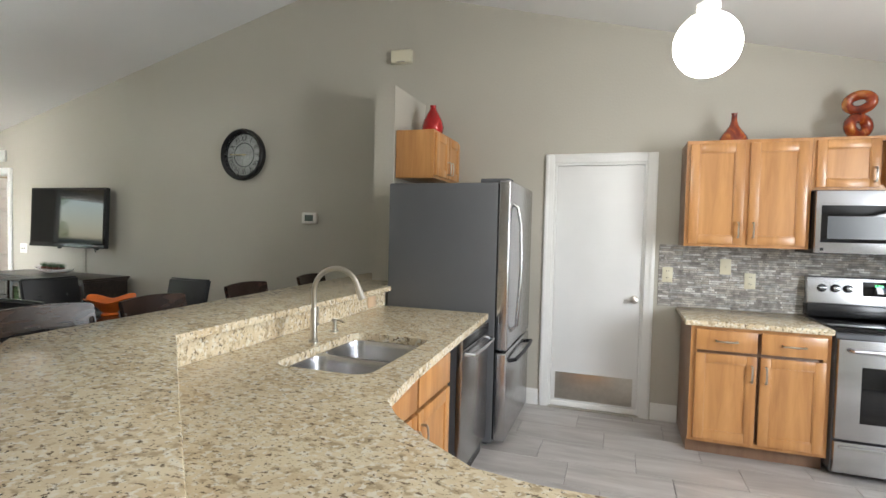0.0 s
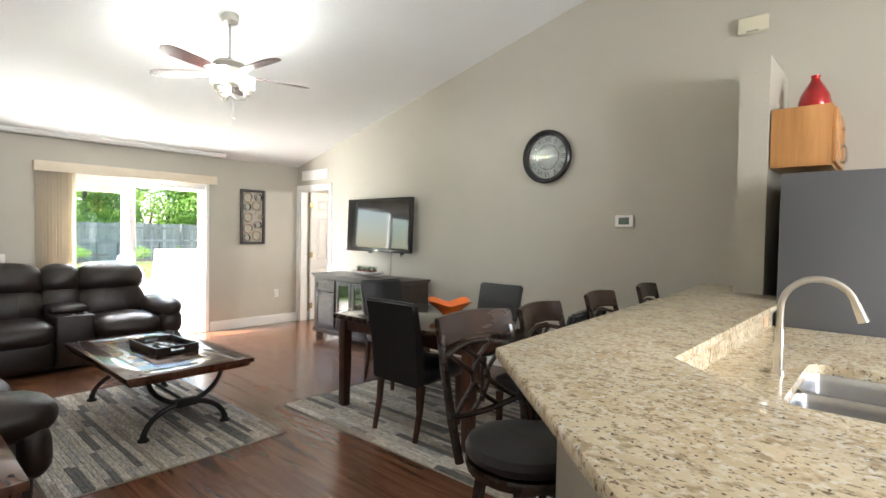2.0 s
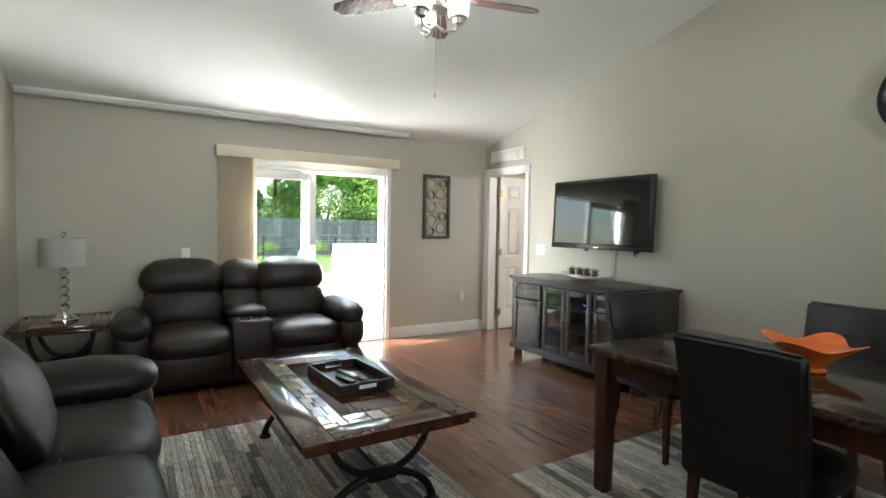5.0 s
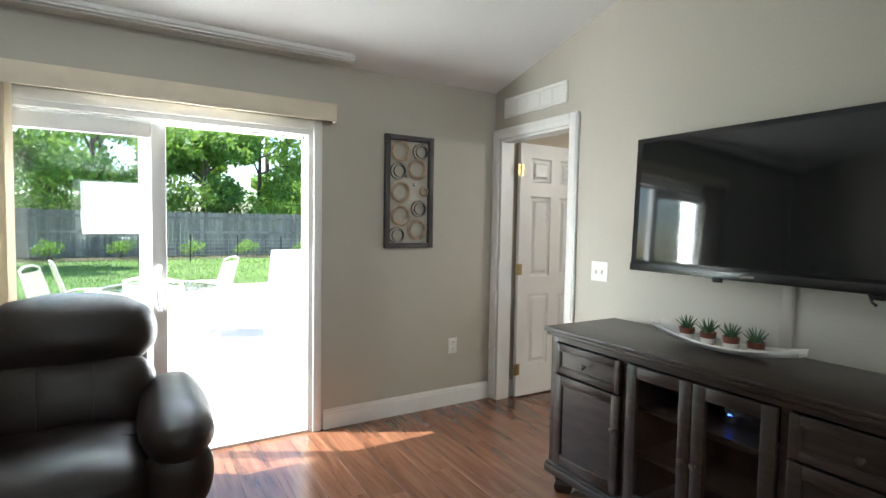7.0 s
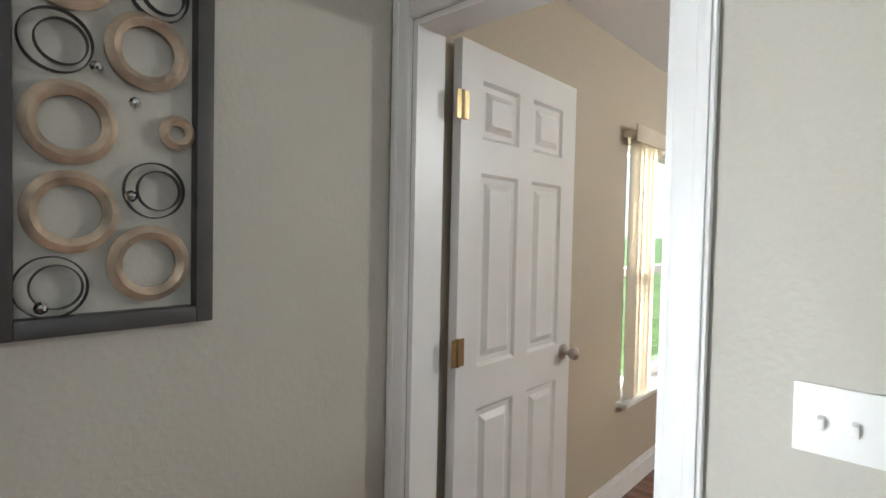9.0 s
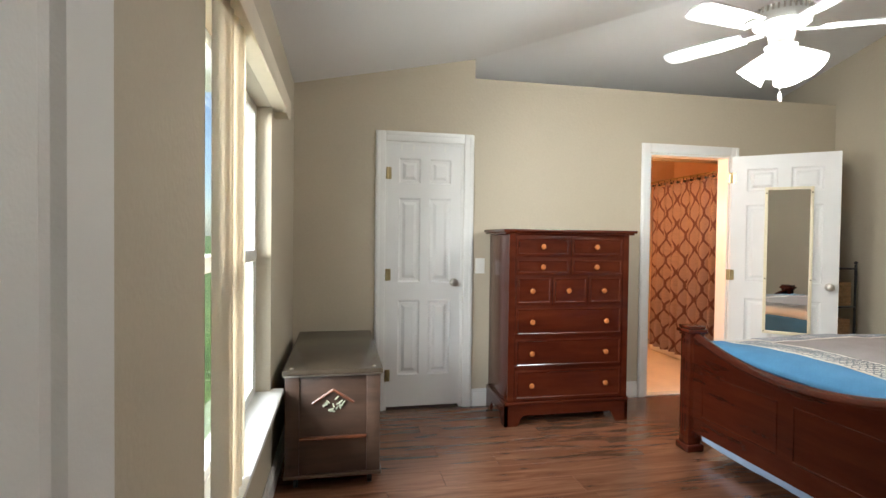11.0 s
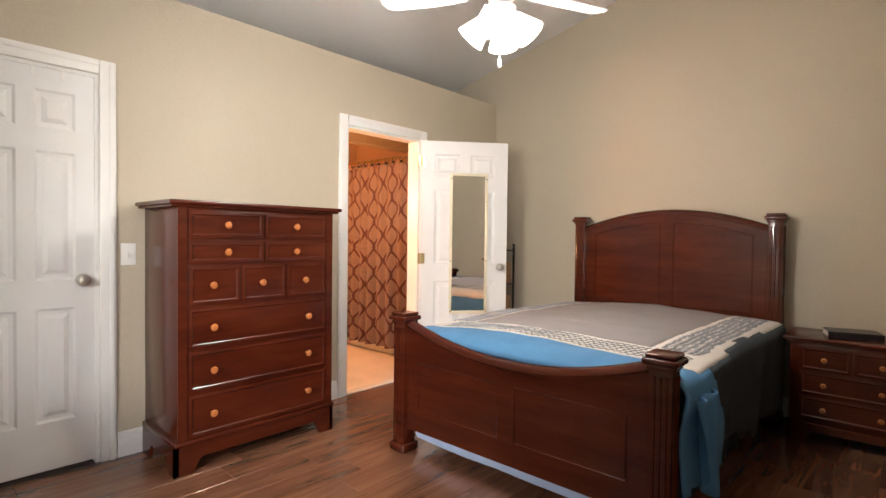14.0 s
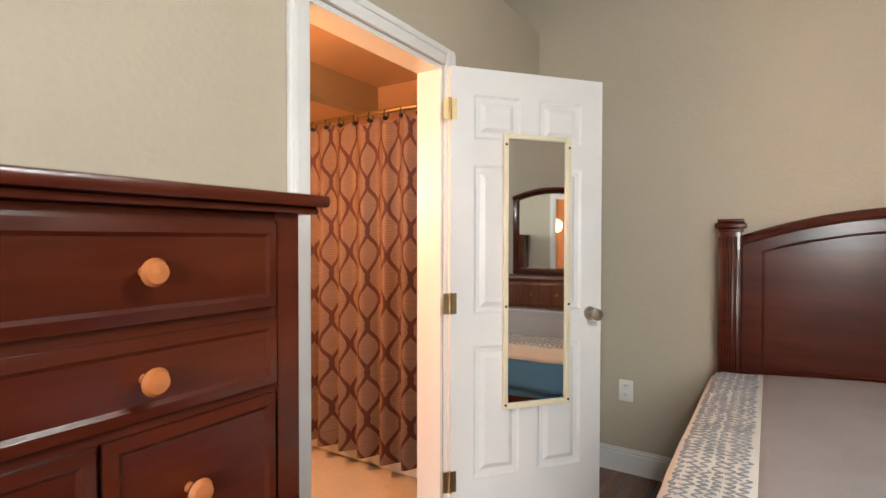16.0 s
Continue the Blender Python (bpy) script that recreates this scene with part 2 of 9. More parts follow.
def tube(points, r, n=8, bm=None, r_end=None, flat=1.0):
    """a round or flattened bar swept along a line of points"""
    bm = bm or bmesh.new()
    pts = [Vector(p) for p in points]
    rings, up = [], None
    for i, p in enumerate(pts):
        d = (pts[min(i + 1, len(pts) - 1)] - pts[max(i - 1, 0)]).normalized()
        if up is None:
            up = d.orthogonal().normalized()
        up = (up - d * up.dot(d)).normalized()
        side = d.cross(up)
        rr = r if r_end is None else r + (r_end - r) * i / (len(pts) - 1)
        rings.append([bm.verts.new(p + rr * (math.cos(2 * math.pi * k / n) * up + flat * math.sin(2 * math.pi * k / n) * side)) for k in range(n)])
    for a, b in zip(rings, rings[1:]):
        for k in range(n):
            bm.faces.new((a[k], a[(k + 1) % n], b[(k + 1) % n], b[k]))
    bm.faces.new(list(reversed(rings[0])))
    bm.faces.new(rings[-1])
    bmesh.ops.recalc_face_normals(bm, faces=bm.faces[:])
    return bm


def prism(poly, z0, z1, bevel=0.0, seg=2, bm=None):
    """a flat outline (x, y) raised from z0 to z1"""
    bm = bm or bmesh.new()
    lo = [bm.verts.new((x, y, z0)) for x, y in poly]
    hi = [bm.verts.new((x, y, z1)) for x, y in poly]
    fs = [bm.faces.new(list(reversed(lo))), bm.faces.new(hi)]
    n = len(poly)
    for k in range(n):
        fs.append(bm.faces.new((lo[k], lo[(k + 1) % n], hi[(k + 1) % n], hi[k])))
    bmesh.ops.recalc_face_normals(bm, faces=fs)
    if bevel:
        es = [e for e in fs[1].edges] + [e for e in fs[0].edges]
        bmesh.ops.bevel(bm, geom=es, offset=bevel, segments=seg, affect="EDGES", profile=0.5)
    return bm


def turned(bm, m):
    bmesh.ops.transform(bm, matrix=m, verts=bm.verts[:])
    return bm


def joined(*bms):
    out = bms[0]
    for b in bms[1:]:
        me = bpy.data.meshes.new("tmp")
        b.to_mesh(me)
        b.free()
        out.from_mesh(me)
        bpy.data.meshes.remove(me)
    return out


def mesh_of(name, bm, mat, smooth=35):
    me = bpy.data.meshes.new(name)
    bm.to_mesh(me)
    bm.free()
    for m in mat if isinstance(mat, (list, tuple)) else (mat,):
        me.materials.append(m)
    if smooth:
        me.polygons.foreach_set("use_smooth", [True] * len(me.polygons))
        me.set_sharp_from_angle(angle=radians(smooth))
    return me


def part(name, bm, mat, parent=None, label="", smooth=35):
    ob = new(name, mesh_of(name, bm, mat, smooth))
    ob.parent = parent
    return tagged(ob, label)


def thing(name, label, category, m=None, group=""):
    ob = new(name)
    ob.empty_display_size = 0.1
    if m is not None:
        ob.matrix_world = m
    return tagged(ob, label, category, group)


def structure(name, bm, mat, label="", smooth=0):
    return tagged(part(name, bm, mat, None, label, smooth), label, "", "", "structure")


# ---- the shell ----
RIDGE_X, RIDGE_Z, EAST_X, SOUTH_Y = 5.45, 3.773, 10.95, -4.84


def ceiling_z(x):
    return 2.40 + 0.252 * x if x < RIDGE_X else RIDGE_Z - 0.25 * (x - RIDGE_X)


def bed_ceiling_z(x, y):
    return min(2.40 + 0.205 * (x - 0.06), 2.68 + 0.066 * (x - 1.4) + 0.247 * (4.05 - y))


def wall_run(axis, a0, a1, b0, b1, top, holes=(), breaks=()):
    """a wall along x (axis 0) or y (axis 1) between a0 and a1, its faces at b0 and b1; top: height at a; holes: (from, to, sill, head)"""
    bm = bmesh.new()
    cuts = sorted({a0, a1, *breaks, *(h[0] for h in holes), *(h[1] for h in holes)})

    def block(p, q, zp0, zq0, zp1, zq1):
        vs = []
        for a, lo, hi in ((p, zp0, zp1), (q, zq0, zq1)):
            for b in (b0, b1):
                for z in (lo, hi):
                    vs.append(bm.verts.new((a, b, z) if axis == 0 else (b, a, z)))
        for f in ((0, 1, 3, 2), (4, 6, 7, 5), (0, 4, 5, 1), (2, 3, 7, 6), (1, 5, 7, 3), (0, 2, 6, 4)):
            bm.faces.new([vs[i] for i in f])

    for p, q in zip(cuts, cuts[1:]):
        h = [h for h in holes if h[0] <= p + 1e-6 and q <= h[1] + 1e-6]
        if h:
            if h[0][2] > 0:
                block(p, q, 0, 0, h[0][2], h[0][2])
            block(p, q, h[0][3], h[0][3], top(p), top(q))
        else:
            block(p, q, 0, 0, top(p), top(q))
    bmesh.ops.remove_doubles(bm, verts=bm.verts[:], dist=1e-5)
    # inner faces shared by two blocks
    seen = {}
    for f in bm.faces[:]:
        seen.setdefault(tuple(sorted(tuple(round(c, 4) for c in v.co) for v in f.verts)), []).append(f)
    bmesh.ops.delete(bm, geom=[f for fs in seen.values() if len(fs) > 1 for f in fs], context="FACES_ONLY")
    bmesh.ops.recalc_face_normals(bm, faces=bm.faces[:])
    return bm


DOOR_X0, DOOR_X1, DOOR_H = 0.075, 0.825, 2.035        # bedroom doorway
KD_X0, KD_X1 = 7.585, 8.305                            # kitchen door
SL_Y0, SL_Y1, SL_H = -3.20, -1.44, 1.965               # garden door opening
BW_Y0, BW_Y1, BW_Z0, BW_Z1 = 1.60, 2.85, 0.53, 1.93    # bedroom window
BL_X, BR_X, BF_Y = 0.06, 4.74, 4.05                    # bedroom faces
CL_X0, CL_X1 = 0.72, 1.32                              # closet door
BD_X0, BD_X1 = 2.895, 3.66                             # bathroom doorway
LEDGE_Z = 2.53

# one wall between living room and bedroom, greige on one side and tan on the other: two leaves back to back
structure("wall_north", wall_run(0, 0.0, EAST_X, 0.0, 0.06, ceiling_z, [(DOOR_X0, DOOR_X1, 0, DOOR_H), (KD_X0, KD_X1, 0, DOOR_H)], [RIDGE_X]), M_WALL, "greige painted wall below the vaulted ceiling")
structure("wall_bedroom_south", wall_run(0, 0.06, BR_X, 0.06, 0.12, lambda x: bed_ceiling_z(x, 0.1) + 0.04, [(DOOR_X0, DOOR_X1, 0, DOOR_H)]), M_BEDWALL, "tan painted bedroom wall")
structure("wall_west", wall_run(1, SOUTH_Y, 0.0, -0.16, 0.0, lambda y: 2.40, [(SL_Y0, SL_Y1, 0, SL_H)]), M_WALL, "greige painted wall with the garden door")
structure("wall_south", wall_run(0, -0.16, 6.95, SOUTH_Y - 0.14, SOUTH_Y, ceiling_z, [], [RIDGE_X, 0]), M_WALL, "greige painted wall behind the sofa")
structure("wall_south_return", wall_run(1, -5.30, SOUTH_Y - 0.14, 6.95 - 0.12, 6.95, lambda y: ceiling_z(6.9)), M_WALL, "greige painted wall return")
structure("wall_kitchen_south", wall_run(0, 6.95, EAST_X, -5.44, -5.30, ceiling_z), M_WALL, "greige painted kitchen wall")
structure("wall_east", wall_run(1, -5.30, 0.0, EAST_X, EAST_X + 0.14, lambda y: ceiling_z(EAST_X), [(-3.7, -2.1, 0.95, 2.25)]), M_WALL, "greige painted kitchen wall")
structure("wall_bedroom_west", wall_run(1, 0.12, BF_Y, BL_X - 0.16, BL_X, lambda y: 2.40, [(BW_Y0, BW_Y1, BW_Z0, BW_Z1)]), M_BEDWALL, "tan painted bedroom wall with the window")
structure("wall_bedroom_east", wall_run(1, 0.12, 5.3, BR_X, BR_X + 0.12, lambda y: bed_ceiling_z(BR_X, y) + 0.02, [], [2.18, 2.19]), M_BEDWALL, "tan painted bedroom wall behind the bed")
structure("wall_closet_front", wall_run(0, BL_X, 1.40, BF_Y, BF_Y + 0.12, lambda x: bed_ceiling_z(x, 4.0), [(CL_X0, CL_X1, 0, 2.02)]), M_BEDWALL, "tan painted wall with the closet door")
structure("wall_bathroom_front", wall_run(0, 1.40, BR_X, BF_Y, BF_Y + 0.12, lambda x: LEDGE_Z, [(BD_X0, BD_X1, 0, 2.03)]), M_BEDWALL, "tan painted wall with a plant ledge on top")
structure("plant_ledge", box(1.40, BF_Y + 0.12, LEDGE_Z - 0.10, BR_X, 5.3, LEDGE_Z), M_BEDWALL, "tan painted ledge over the bathroom")
structure("wall_ledge_side", wall_run(1, BF_Y + 0.12, 5.3, 1.28, 1.40, lambda y: 2.80), M_BEDWALL, "tan painted wall beside the ledge")
structure("wall_ledge_back", box(1.28, 5.3, 2.2, BR_X + 0.12, 5.42, 3.2), M_BEDWALL, "tan painted wall behind the ledge")
# closet and bathroom
structure("wall_closet_back", box(BL_X, 4.9, 0, 1.28, 5.0, 2.4), M_BEDWALL, "plain closet wall")
structure("wall_bathroom_west", box(2.50, BF_Y + 0.12, 0, 2.60, 6.4, 2.42), M_BATHWALL, "orange tan bathroom wall")
structure("wall_bathroom_north", box(2.60, 6.3, 0, BR_X + 0.12, 6.4, 2.42), M_BATHWALL, "orange tan bathroom wall")
structure("wall_bathroom_east", box(BR_X - 0.006, BF_Y + 0.125, 0, BR_X - 0.002, 6.3, 2.42), M_BATHWALL, "orange tan bathroom wall over the tub")
structure("ceiling_bathroom", box(2.55, BF_Y + 0.121, 2.40, BR_X, 6.4, 2.429), M_BATHWALL, "painted bathroom ceiling")


def slab(corners, thick):
    """a sloping slab over corners (x, y, z), its underside through them"""
    bm = bmesh.new()
    lo = [bm.verts.new(c) for c in corners]
    hi = [bm.verts.new((c[0], c[1], c[2] + thick)) for c in corners]
    bm.faces.new(lo)
    bm.faces.new(list(reversed(hi)))
    n = len(lo)
    for k in range(n):
        bm.faces.new((lo[k], hi[k], hi[(k + 1) % n], lo[(k + 1) % n]))
    bmesh.ops.recalc_face_normals(bm, faces=bm.faces[:])
    return bm


def vault(x0, x1, y0, y1):
    return slab([(x, y, ceiling_z(x)) for x, y in ((x0, y0), (x1, y0), (x1, y1), (x0, y1))], 0.12)


ceil_living = structure("ceiling_living", joined(vault(0, RIDGE_X, SOUTH_Y - 0.14, 0.0), vault(RIDGE_X, 6.95, SOUTH_Y - 0.14, 0.0), vault(6.95, EAST_X, -5.44, 0.0)), M_CEIL, "white vaulted ceiling")
bm = slab([(BL_X, 0.06, 2.40), (BR_X, 0.06, bed_ceiling_z(BR_X, 0.06)), (BR_X, 2.18, bed_ceiling_z(BR_X, 2.18)), (1.40, BF_Y, 2.675), (BL_X, BF_Y, 2.40)], 0.12)
low = lambda x, y: 2.68 + 0.066 * (x - 1.4) + 0.247 * (4.05 - y)
bm2 = slab([(1.40, BF_Y, low(1.4, BF_Y) - 0.003), (BR_X, 2.18, low(BR_X, 2.18)), (BR_X, 5.3, low(BR_X, 5.3)), (1.40, 5.3, low(1.40, 5.3))], 0.12)
structure("ceiling_bedroom", joined(bm, bm2), M_CEIL, "white sloping bedroom ceiling")
structure("ceiling_closet", box(BL_X, BF_Y + 0.12, 2.40, 1.28, 5.0, 2.45), M_CEIL, "white closet ceiling")
# floors
structure("floor_living", box(-0.02, SOUTH_Y, -0.12, 6.22, 0.0, -0.006), M_SUBFLOOR, "brown wood plank floor")
structure("floor_bedroom", box(0.06, 0.0, -0.12, BR_X, BF_Y + 0.06, -0.006), M_SUBFLOOR, "brown wood plank floor")
structure("floor_kitchen", box(6.22, -5.30, -0.12, EAST_X, 0.12, -0.006), M_GROUT, "grey wood-look tile floor")
structure("floor_bathroom", box(2.60, BF_Y + 0.06, -0.12, BR_X, 6.3, 0.0), material("cream_bath_tile", (0.62, 0.53, 0.42), 0.35, vary=0.08, vary_scale=4, fine=0.05, fine_scale=30), "cream bathroom floor")
structure("floor_closet", box(BL_X, BF_Y + 0.06, -0.12, 1.28, 4.9, -0.002), M_SUBFLOOR, "dark closet floor")
# outdoors
M_GRASS0 = material("lawn_soil", (0.10, 0.16, 0.035), 0.9, vary=0.35, vary_scale=0.5, fine=0.3, fine_scale=14, bump=0.6, bump_scale=30)
structure("ground", box(-900, -900, -0.6, -0.16, 900, -0.17), M_GRASS0, "green lawn")
M_CONC = material("pale_concrete", (0.60, 0.58, 0.54), 0.85, vary=0.06, vary_scale=1.2, fine=0.05, fine_scale=40, bump=0.2, bump_scale=70)
structure("patio", box(-8.8, -3.3, -0.16, -0.16, 3.2, -0.05), M_CONC, "pale sunlit concrete patio")

# unseen eave, added over the bedroom window to keep direct sun out
structure("roof_eave", box(-0.72, 0.30, 2.44, -0.105, 4.6, 2.56), M_TRIM, "unseen eave added to block sun at the bedroom window")


# ---- more materials ----
M_NICKEL = material("brushed_nickel", (0.55, 0.52, 0.47), 0.28, 1.0, vary=0.06, vary_scale=20)
M_CHROME = material("polished_chrome", (0.75, 0.75, 0.76), 0.06, 1.0)
M_BRASS = material("aged_brass", (0.42, 0.33, 0.17), 0.35, 1.0, vary=0.1, vary_scale=30)
M_BLACKMETAL = material("black_iron", (0.02, 0.02, 0.022), 0.38, 0.6, vary=0.2, vary_scale=12, bump=0.15, bump_scale=90)
M_BLACKPLASTIC = material("black_plastic", (0.012, 0.012, 0.013), 0.25, vary=0.1)
M_SCREEN = material("dark_screen", (0.004, 0.005, 0.006), 0.05, spec=0.6)
M_LEATHER = material("dark_brown_leather", (0.017, 0.0115, 0.0095), 0.31, vary=0.25, vary_scale=5, fine=0.15, fine_scale=70, bump=0.5, bump_scale=220, spec=0.4)
M_BLACKLEATHER = material("black_leather", (0.012, 0.012, 0.014), 0.33, vary=0.2, vary_scale=6, bump=0.35, bump_scale=260, spec=0.5)
M_STITCH = material("leather_seam", (0.05, 0.035, 0.028), 0.6, vary=0.1)
M_ESPRESSO = ramp_material("espresso_wood", ((0.3, (0.016, 0.011, 0.009)), (0.55, (0.040, 0.027, 0.021)), (0.75, (0.066, 0.046, 0.035))), 2.5, 0.33, (2.0, 12, 12), 6, 0.4, bump=0.06)
M_LEGWOOD = ramp_material("reddish_brown_wood", ((0.3, (0.035, 0.012, 0.007)), (0.6, (0.085, 0.032, 0.017)), (0.8, (0.12, 0.048, 0.026))), 3, 0.3, (10, 10, 1.5), 5, 0.4, bump=0.05)
M_STOOLWOOD = ramp_material("dark_cherry_wood", ((0.3, (0.014, 0.008, 0.006)), (0.6, (0.036, 0.019, 0.013)), (0.85, (0.070, 0.036, 0.023))), 3, 0.27, (8, 2, 8), 5, 0.4, coat=0.2)
M_MARBLE = ramp_material("dark_marble_veneer", ((0.35, (0.010, 0.008, 0.007)), (0.52, (0.045, 0.028, 0.020)), (0.60, (0.12, 0.085, 0.06)), (0.66, (0.03, 0.02, 0.016))), 5, 0.13, (1, 1, 1), 9, 1.6, coat=0.15, spec=0.4)
M_SLATE = ramp_material("inlaid_slate", ((0.3, (0.07, 0.055, 0.045)), (0.5, (0.15, 0.10, 0.06)), (0.65, (0.25, 0.15, 0.06)), (0.8, (0.20, 0.18, 0.15))), 5, 0.17, (1, 1, 1), 5, 0.5, rnd=0.45, bump=0.2)
M_TABLEWOOD = ramp_material("mahogany_table_wood", ((0.3, (0.038, 0.014, 0.008)), (0.6, (0.085, 0.034, 0.020)), (0.8, (0.13, 0.055, 0.032))), 2, 0.14, (3, 14, 3), 6, 0.5, coat=0.3, bump=0.04)
M_CRYSTAL = glass("cut_crystal", (0.98, 0.98, 1), 0.0, 1.5)


def pane_material(name, tint=(0.96, 0.98, 0.975)):
    """thin window glass: lets light through, with a mirror gloss that grows at a slant"""
    m = bpy.data.materials.new(name)
    m.use_nodes = True
    n, l = m.node_tree.nodes, m.node_tree.links
    n.remove(n["Principled BSDF"])
    t, g, f, mix = n.new("ShaderNodeBsdfTransparent"), n.new("ShaderNodeBsdfGlossy"), n.new("ShaderNodeLayerWeight"), n.new("ShaderNodeMixShader")
    t.inputs["Color"].default_value = (*tint, 1)
    g.inputs["Roughness"].default_value = 0.01
    pw, ad = n.new("ShaderNodeMath"), n.new("ShaderNodeMath")
    pw.operation, ad.operation = "POWER", "MULTIPLY_ADD"
    pw.inputs[1].default_value, ad.inputs[1].default_value, ad.inputs[2].default_value = 4.0, 0.85, 0.03
    l.new(f.outputs["Facing"], pw.inputs[0])
    l.new(pw.outputs[0], ad.inputs[0])
    l.new(ad.outputs[0], mix.inputs["Fac"])
    l.new(t.outputs["BSDF"], mix.inputs[1])
    l.new(g.outputs["BSDF"], mix.inputs[2])
    l.new(mix.outputs["Shader"], n["Material Output"].inputs["Surface"])
    return m


M_PANE = pane_material("clear_pane")
M_ORANGEGLASS = glass("orange_art_glass", (1.0, 0.25, 0.03), 0.12, 1.35)
M_CREAM = material("cream_vinyl", (0.66, 0.58, 0.45), 0.5, vary=0.05, vary_scale=6)
M_WHITEPLASTIC = material("white_plastic", (0.78, 0.77, 0.73), 0.35, vary=0.02)
M_IVORY = material("ivory_plastic", (0.66, 0.62, 0.47), 0.4, vary=0.03)
M_WAX = material("orange_wax", (0.85, 0.27, 0.035), 0.5, vary=0.06, vary_scale=12)
M_PEWTER = material("mottled_pewter", (0.20, 0.20, 0.20), 0.42, 0.85, vary=0.45, vary_scale=28, fine=0.4, fine_scale=110, bump=0.4, bump_scale=90)
M_CHARCOAL = material("charcoal_frame", (0.05, 0.046, 0.044), 0.45, vary=0.15, vary_scale=10)
M_CERAMIC = material("white_ceramic", (0.72, 0.70, 0.66), 0.2, vary=0.04)
M_LEAF = material("succulent_green", (0.05, 0.11, 0.045), 0.5, vary=0.3, vary_scale=40)
M_TERRA = material("brown_glazed_pot", (0.16, 0.05, 0.03), 0.35, vary=0.2, vary_scale=20)
M_OCHRE = material("ochre_glaze", (0.52, 0.22, 0.06), 0.4, vary=0.15, vary_scale=20)


def casing(name, x0, x1, h, y, out, w=0.075, t=0.02, jamb=0.12):
    """door casing round an opening in a wall along x; out: -1 or 1, the side the casing stands on; it lines the opening as well"""
    d = thing(name, "white painted moulded door casing", "door frame")
    tagged(d, kind="structure")
    for side, xa in (("left", x0), ("right", x1)):
        s = -1 if side == "left" else 1
        bm = box(min(xa, xa + s * w), min(y, y + out * t), 0, max(xa, xa + s * w), max(y, y + out * t), h + w - 0.001, 0.006)
        add_box(bm, xa + s * w * 0.72 - 0.012, min(y + out * t, y + out * (t + 0.006)), 0.0, xa + s * w * 0.72 + 0.012, max(y + out * t, y + out * (t + 0.006)), h + w * 0.75, 0.003)
        part("casing_upright", bm, M_TRIM, d)
        part("jamb", box(min(xa, xa - s * 0.018), min(y, y - out * jamb), 0, max(xa, xa - s * 0.018), max(y, y - out * jamb), h), M_TRIM, d)
    bm = box(x0 + 0.0005, min(y, y + out * t), h, x1 - 0.0005, max(y, y + out * t), h + w, 0.006)
    add_box(bm, x0 + 0.001, min(y + out * t, y + out * (t + 0.006)), h + w * 0.72 - 0.012, x1 - 0.001, max(y + out * t, y + out * (t + 0.006)), h + w * 0.72 + 0.012, 0.003)
    part("casing_head", bm, M_TRIM, d)
    part("jamb_head", box(x0 + 0.018, min(y, y - out * jamb), h - 0.018, x1 - 0.018, max(y, y - out * jamb), h), M_TRIM, d)
    return d


def panel_bm(x0, z0, x1, z1, y, out):
    """raised panel with a moulded frame on a door face; out: direction of the face along y"""
    bm = bmesh.new()
    rings = []
    for inset, depth in ((0.0, 0.0), (0.012, -0.009), (0.030, -0.010), (0.052, 0.001)):
        rings.append([bm.verts.new((x, y + out * depth, z)) for x, z in ((x0 + inset, z0 + inset), (x1 - inset, z0 + inset), (x1 - inset, z1 - inset), (x0 + inset, z1 - inset))])
    for a, b in zip(rings, rings[1:]):
        for k in range(4):
            bm.faces.new((a[k], a[(k + 1) % 4], b[(k + 1) % 4], b[k]))
    bm.faces.new(rings[-1])
    bmesh.ops.recalc_face_normals(bm, faces=bm.faces[:])
    return bm


def panel_layout(w, h):
    s = 0.145 * w
    cols = ((s, w / 2 - s * 0.42), (w / 2 + s * 0.42, w - s))
    rows = ((0.12 * h, 0.405 * h), (0.475 * h, 0.795 * h), (0.85 * h, 0.945 * h)) if h > 1.5 else ()
    return [(c0, r0, c1, r1) for c0, c1 in cols for r0, r1 in rows]


def six_panel_door(name, w, h, label, mat=None):
    """hinge at x = 0, leaf along +x, faces at y = 0 and y = 0.035"""
    mat = mat or M_DOOR
    d = thing(name, label, "door")
    ps = panel_layout(w, h)
    # leaf with real recesses: bars between the panels and a thinner core
    bm = box(0.002, 0.0105, 0.002, w - 0.002, 0.0245, h - 0.002)
    xs = [0] + [v for p in sorted({(p[0], p[2]) for p in ps}) for v in p] + [w]
    zs = [0] + [v for p in sorted({(p[1], p[3]) for p in ps}) for v in p] + [h]
    for i in range(0, len(xs), 2):
        add_box(bm, xs[i], 0, 0, xs[i + 1], 0.035, h)
    for i in range(0, len(zs), 2):
        for c in range(1, len(xs) - 1, 2):
            add_box(bm, xs[c], 0, zs[i], xs[c + 1], 0.035, zs[i + 1])
    part("leaf", bm, mat, d, smooth=0)
    for x0, z0, x1, z1 in ps:
        part("panel", joined(panel_bm(x0, z0, x1, z1, 0.0, -1), panel_bm(x0, z0, x1, z1, 0.035, 1)), mat, d, smooth=0)
    return d


def knob(parent, x, z, y=0.0, depth=0.035, both=True, mat=None):
    for s, y0 in ((-1, y),) + (((1, y + depth),) if both else ()):
        bm = lathe(((0.032, 0), (0.032, 0.006), (0.012, 0.010), (0.011, 0.030), (0.024, 0.040), (0.029, 0.052), (0.026, 0.064), (0.012, 0.070), (0.0, 0.071)), 20)
        turned(bm, Matrix.Translation((x, y0, z)) @ Matrix.Rotation(radians(90 if s < 0 else -90), 4, "X"))
        part("door_knob", bm, mat or M_NICKEL, parent, "brushed nickel door knob")


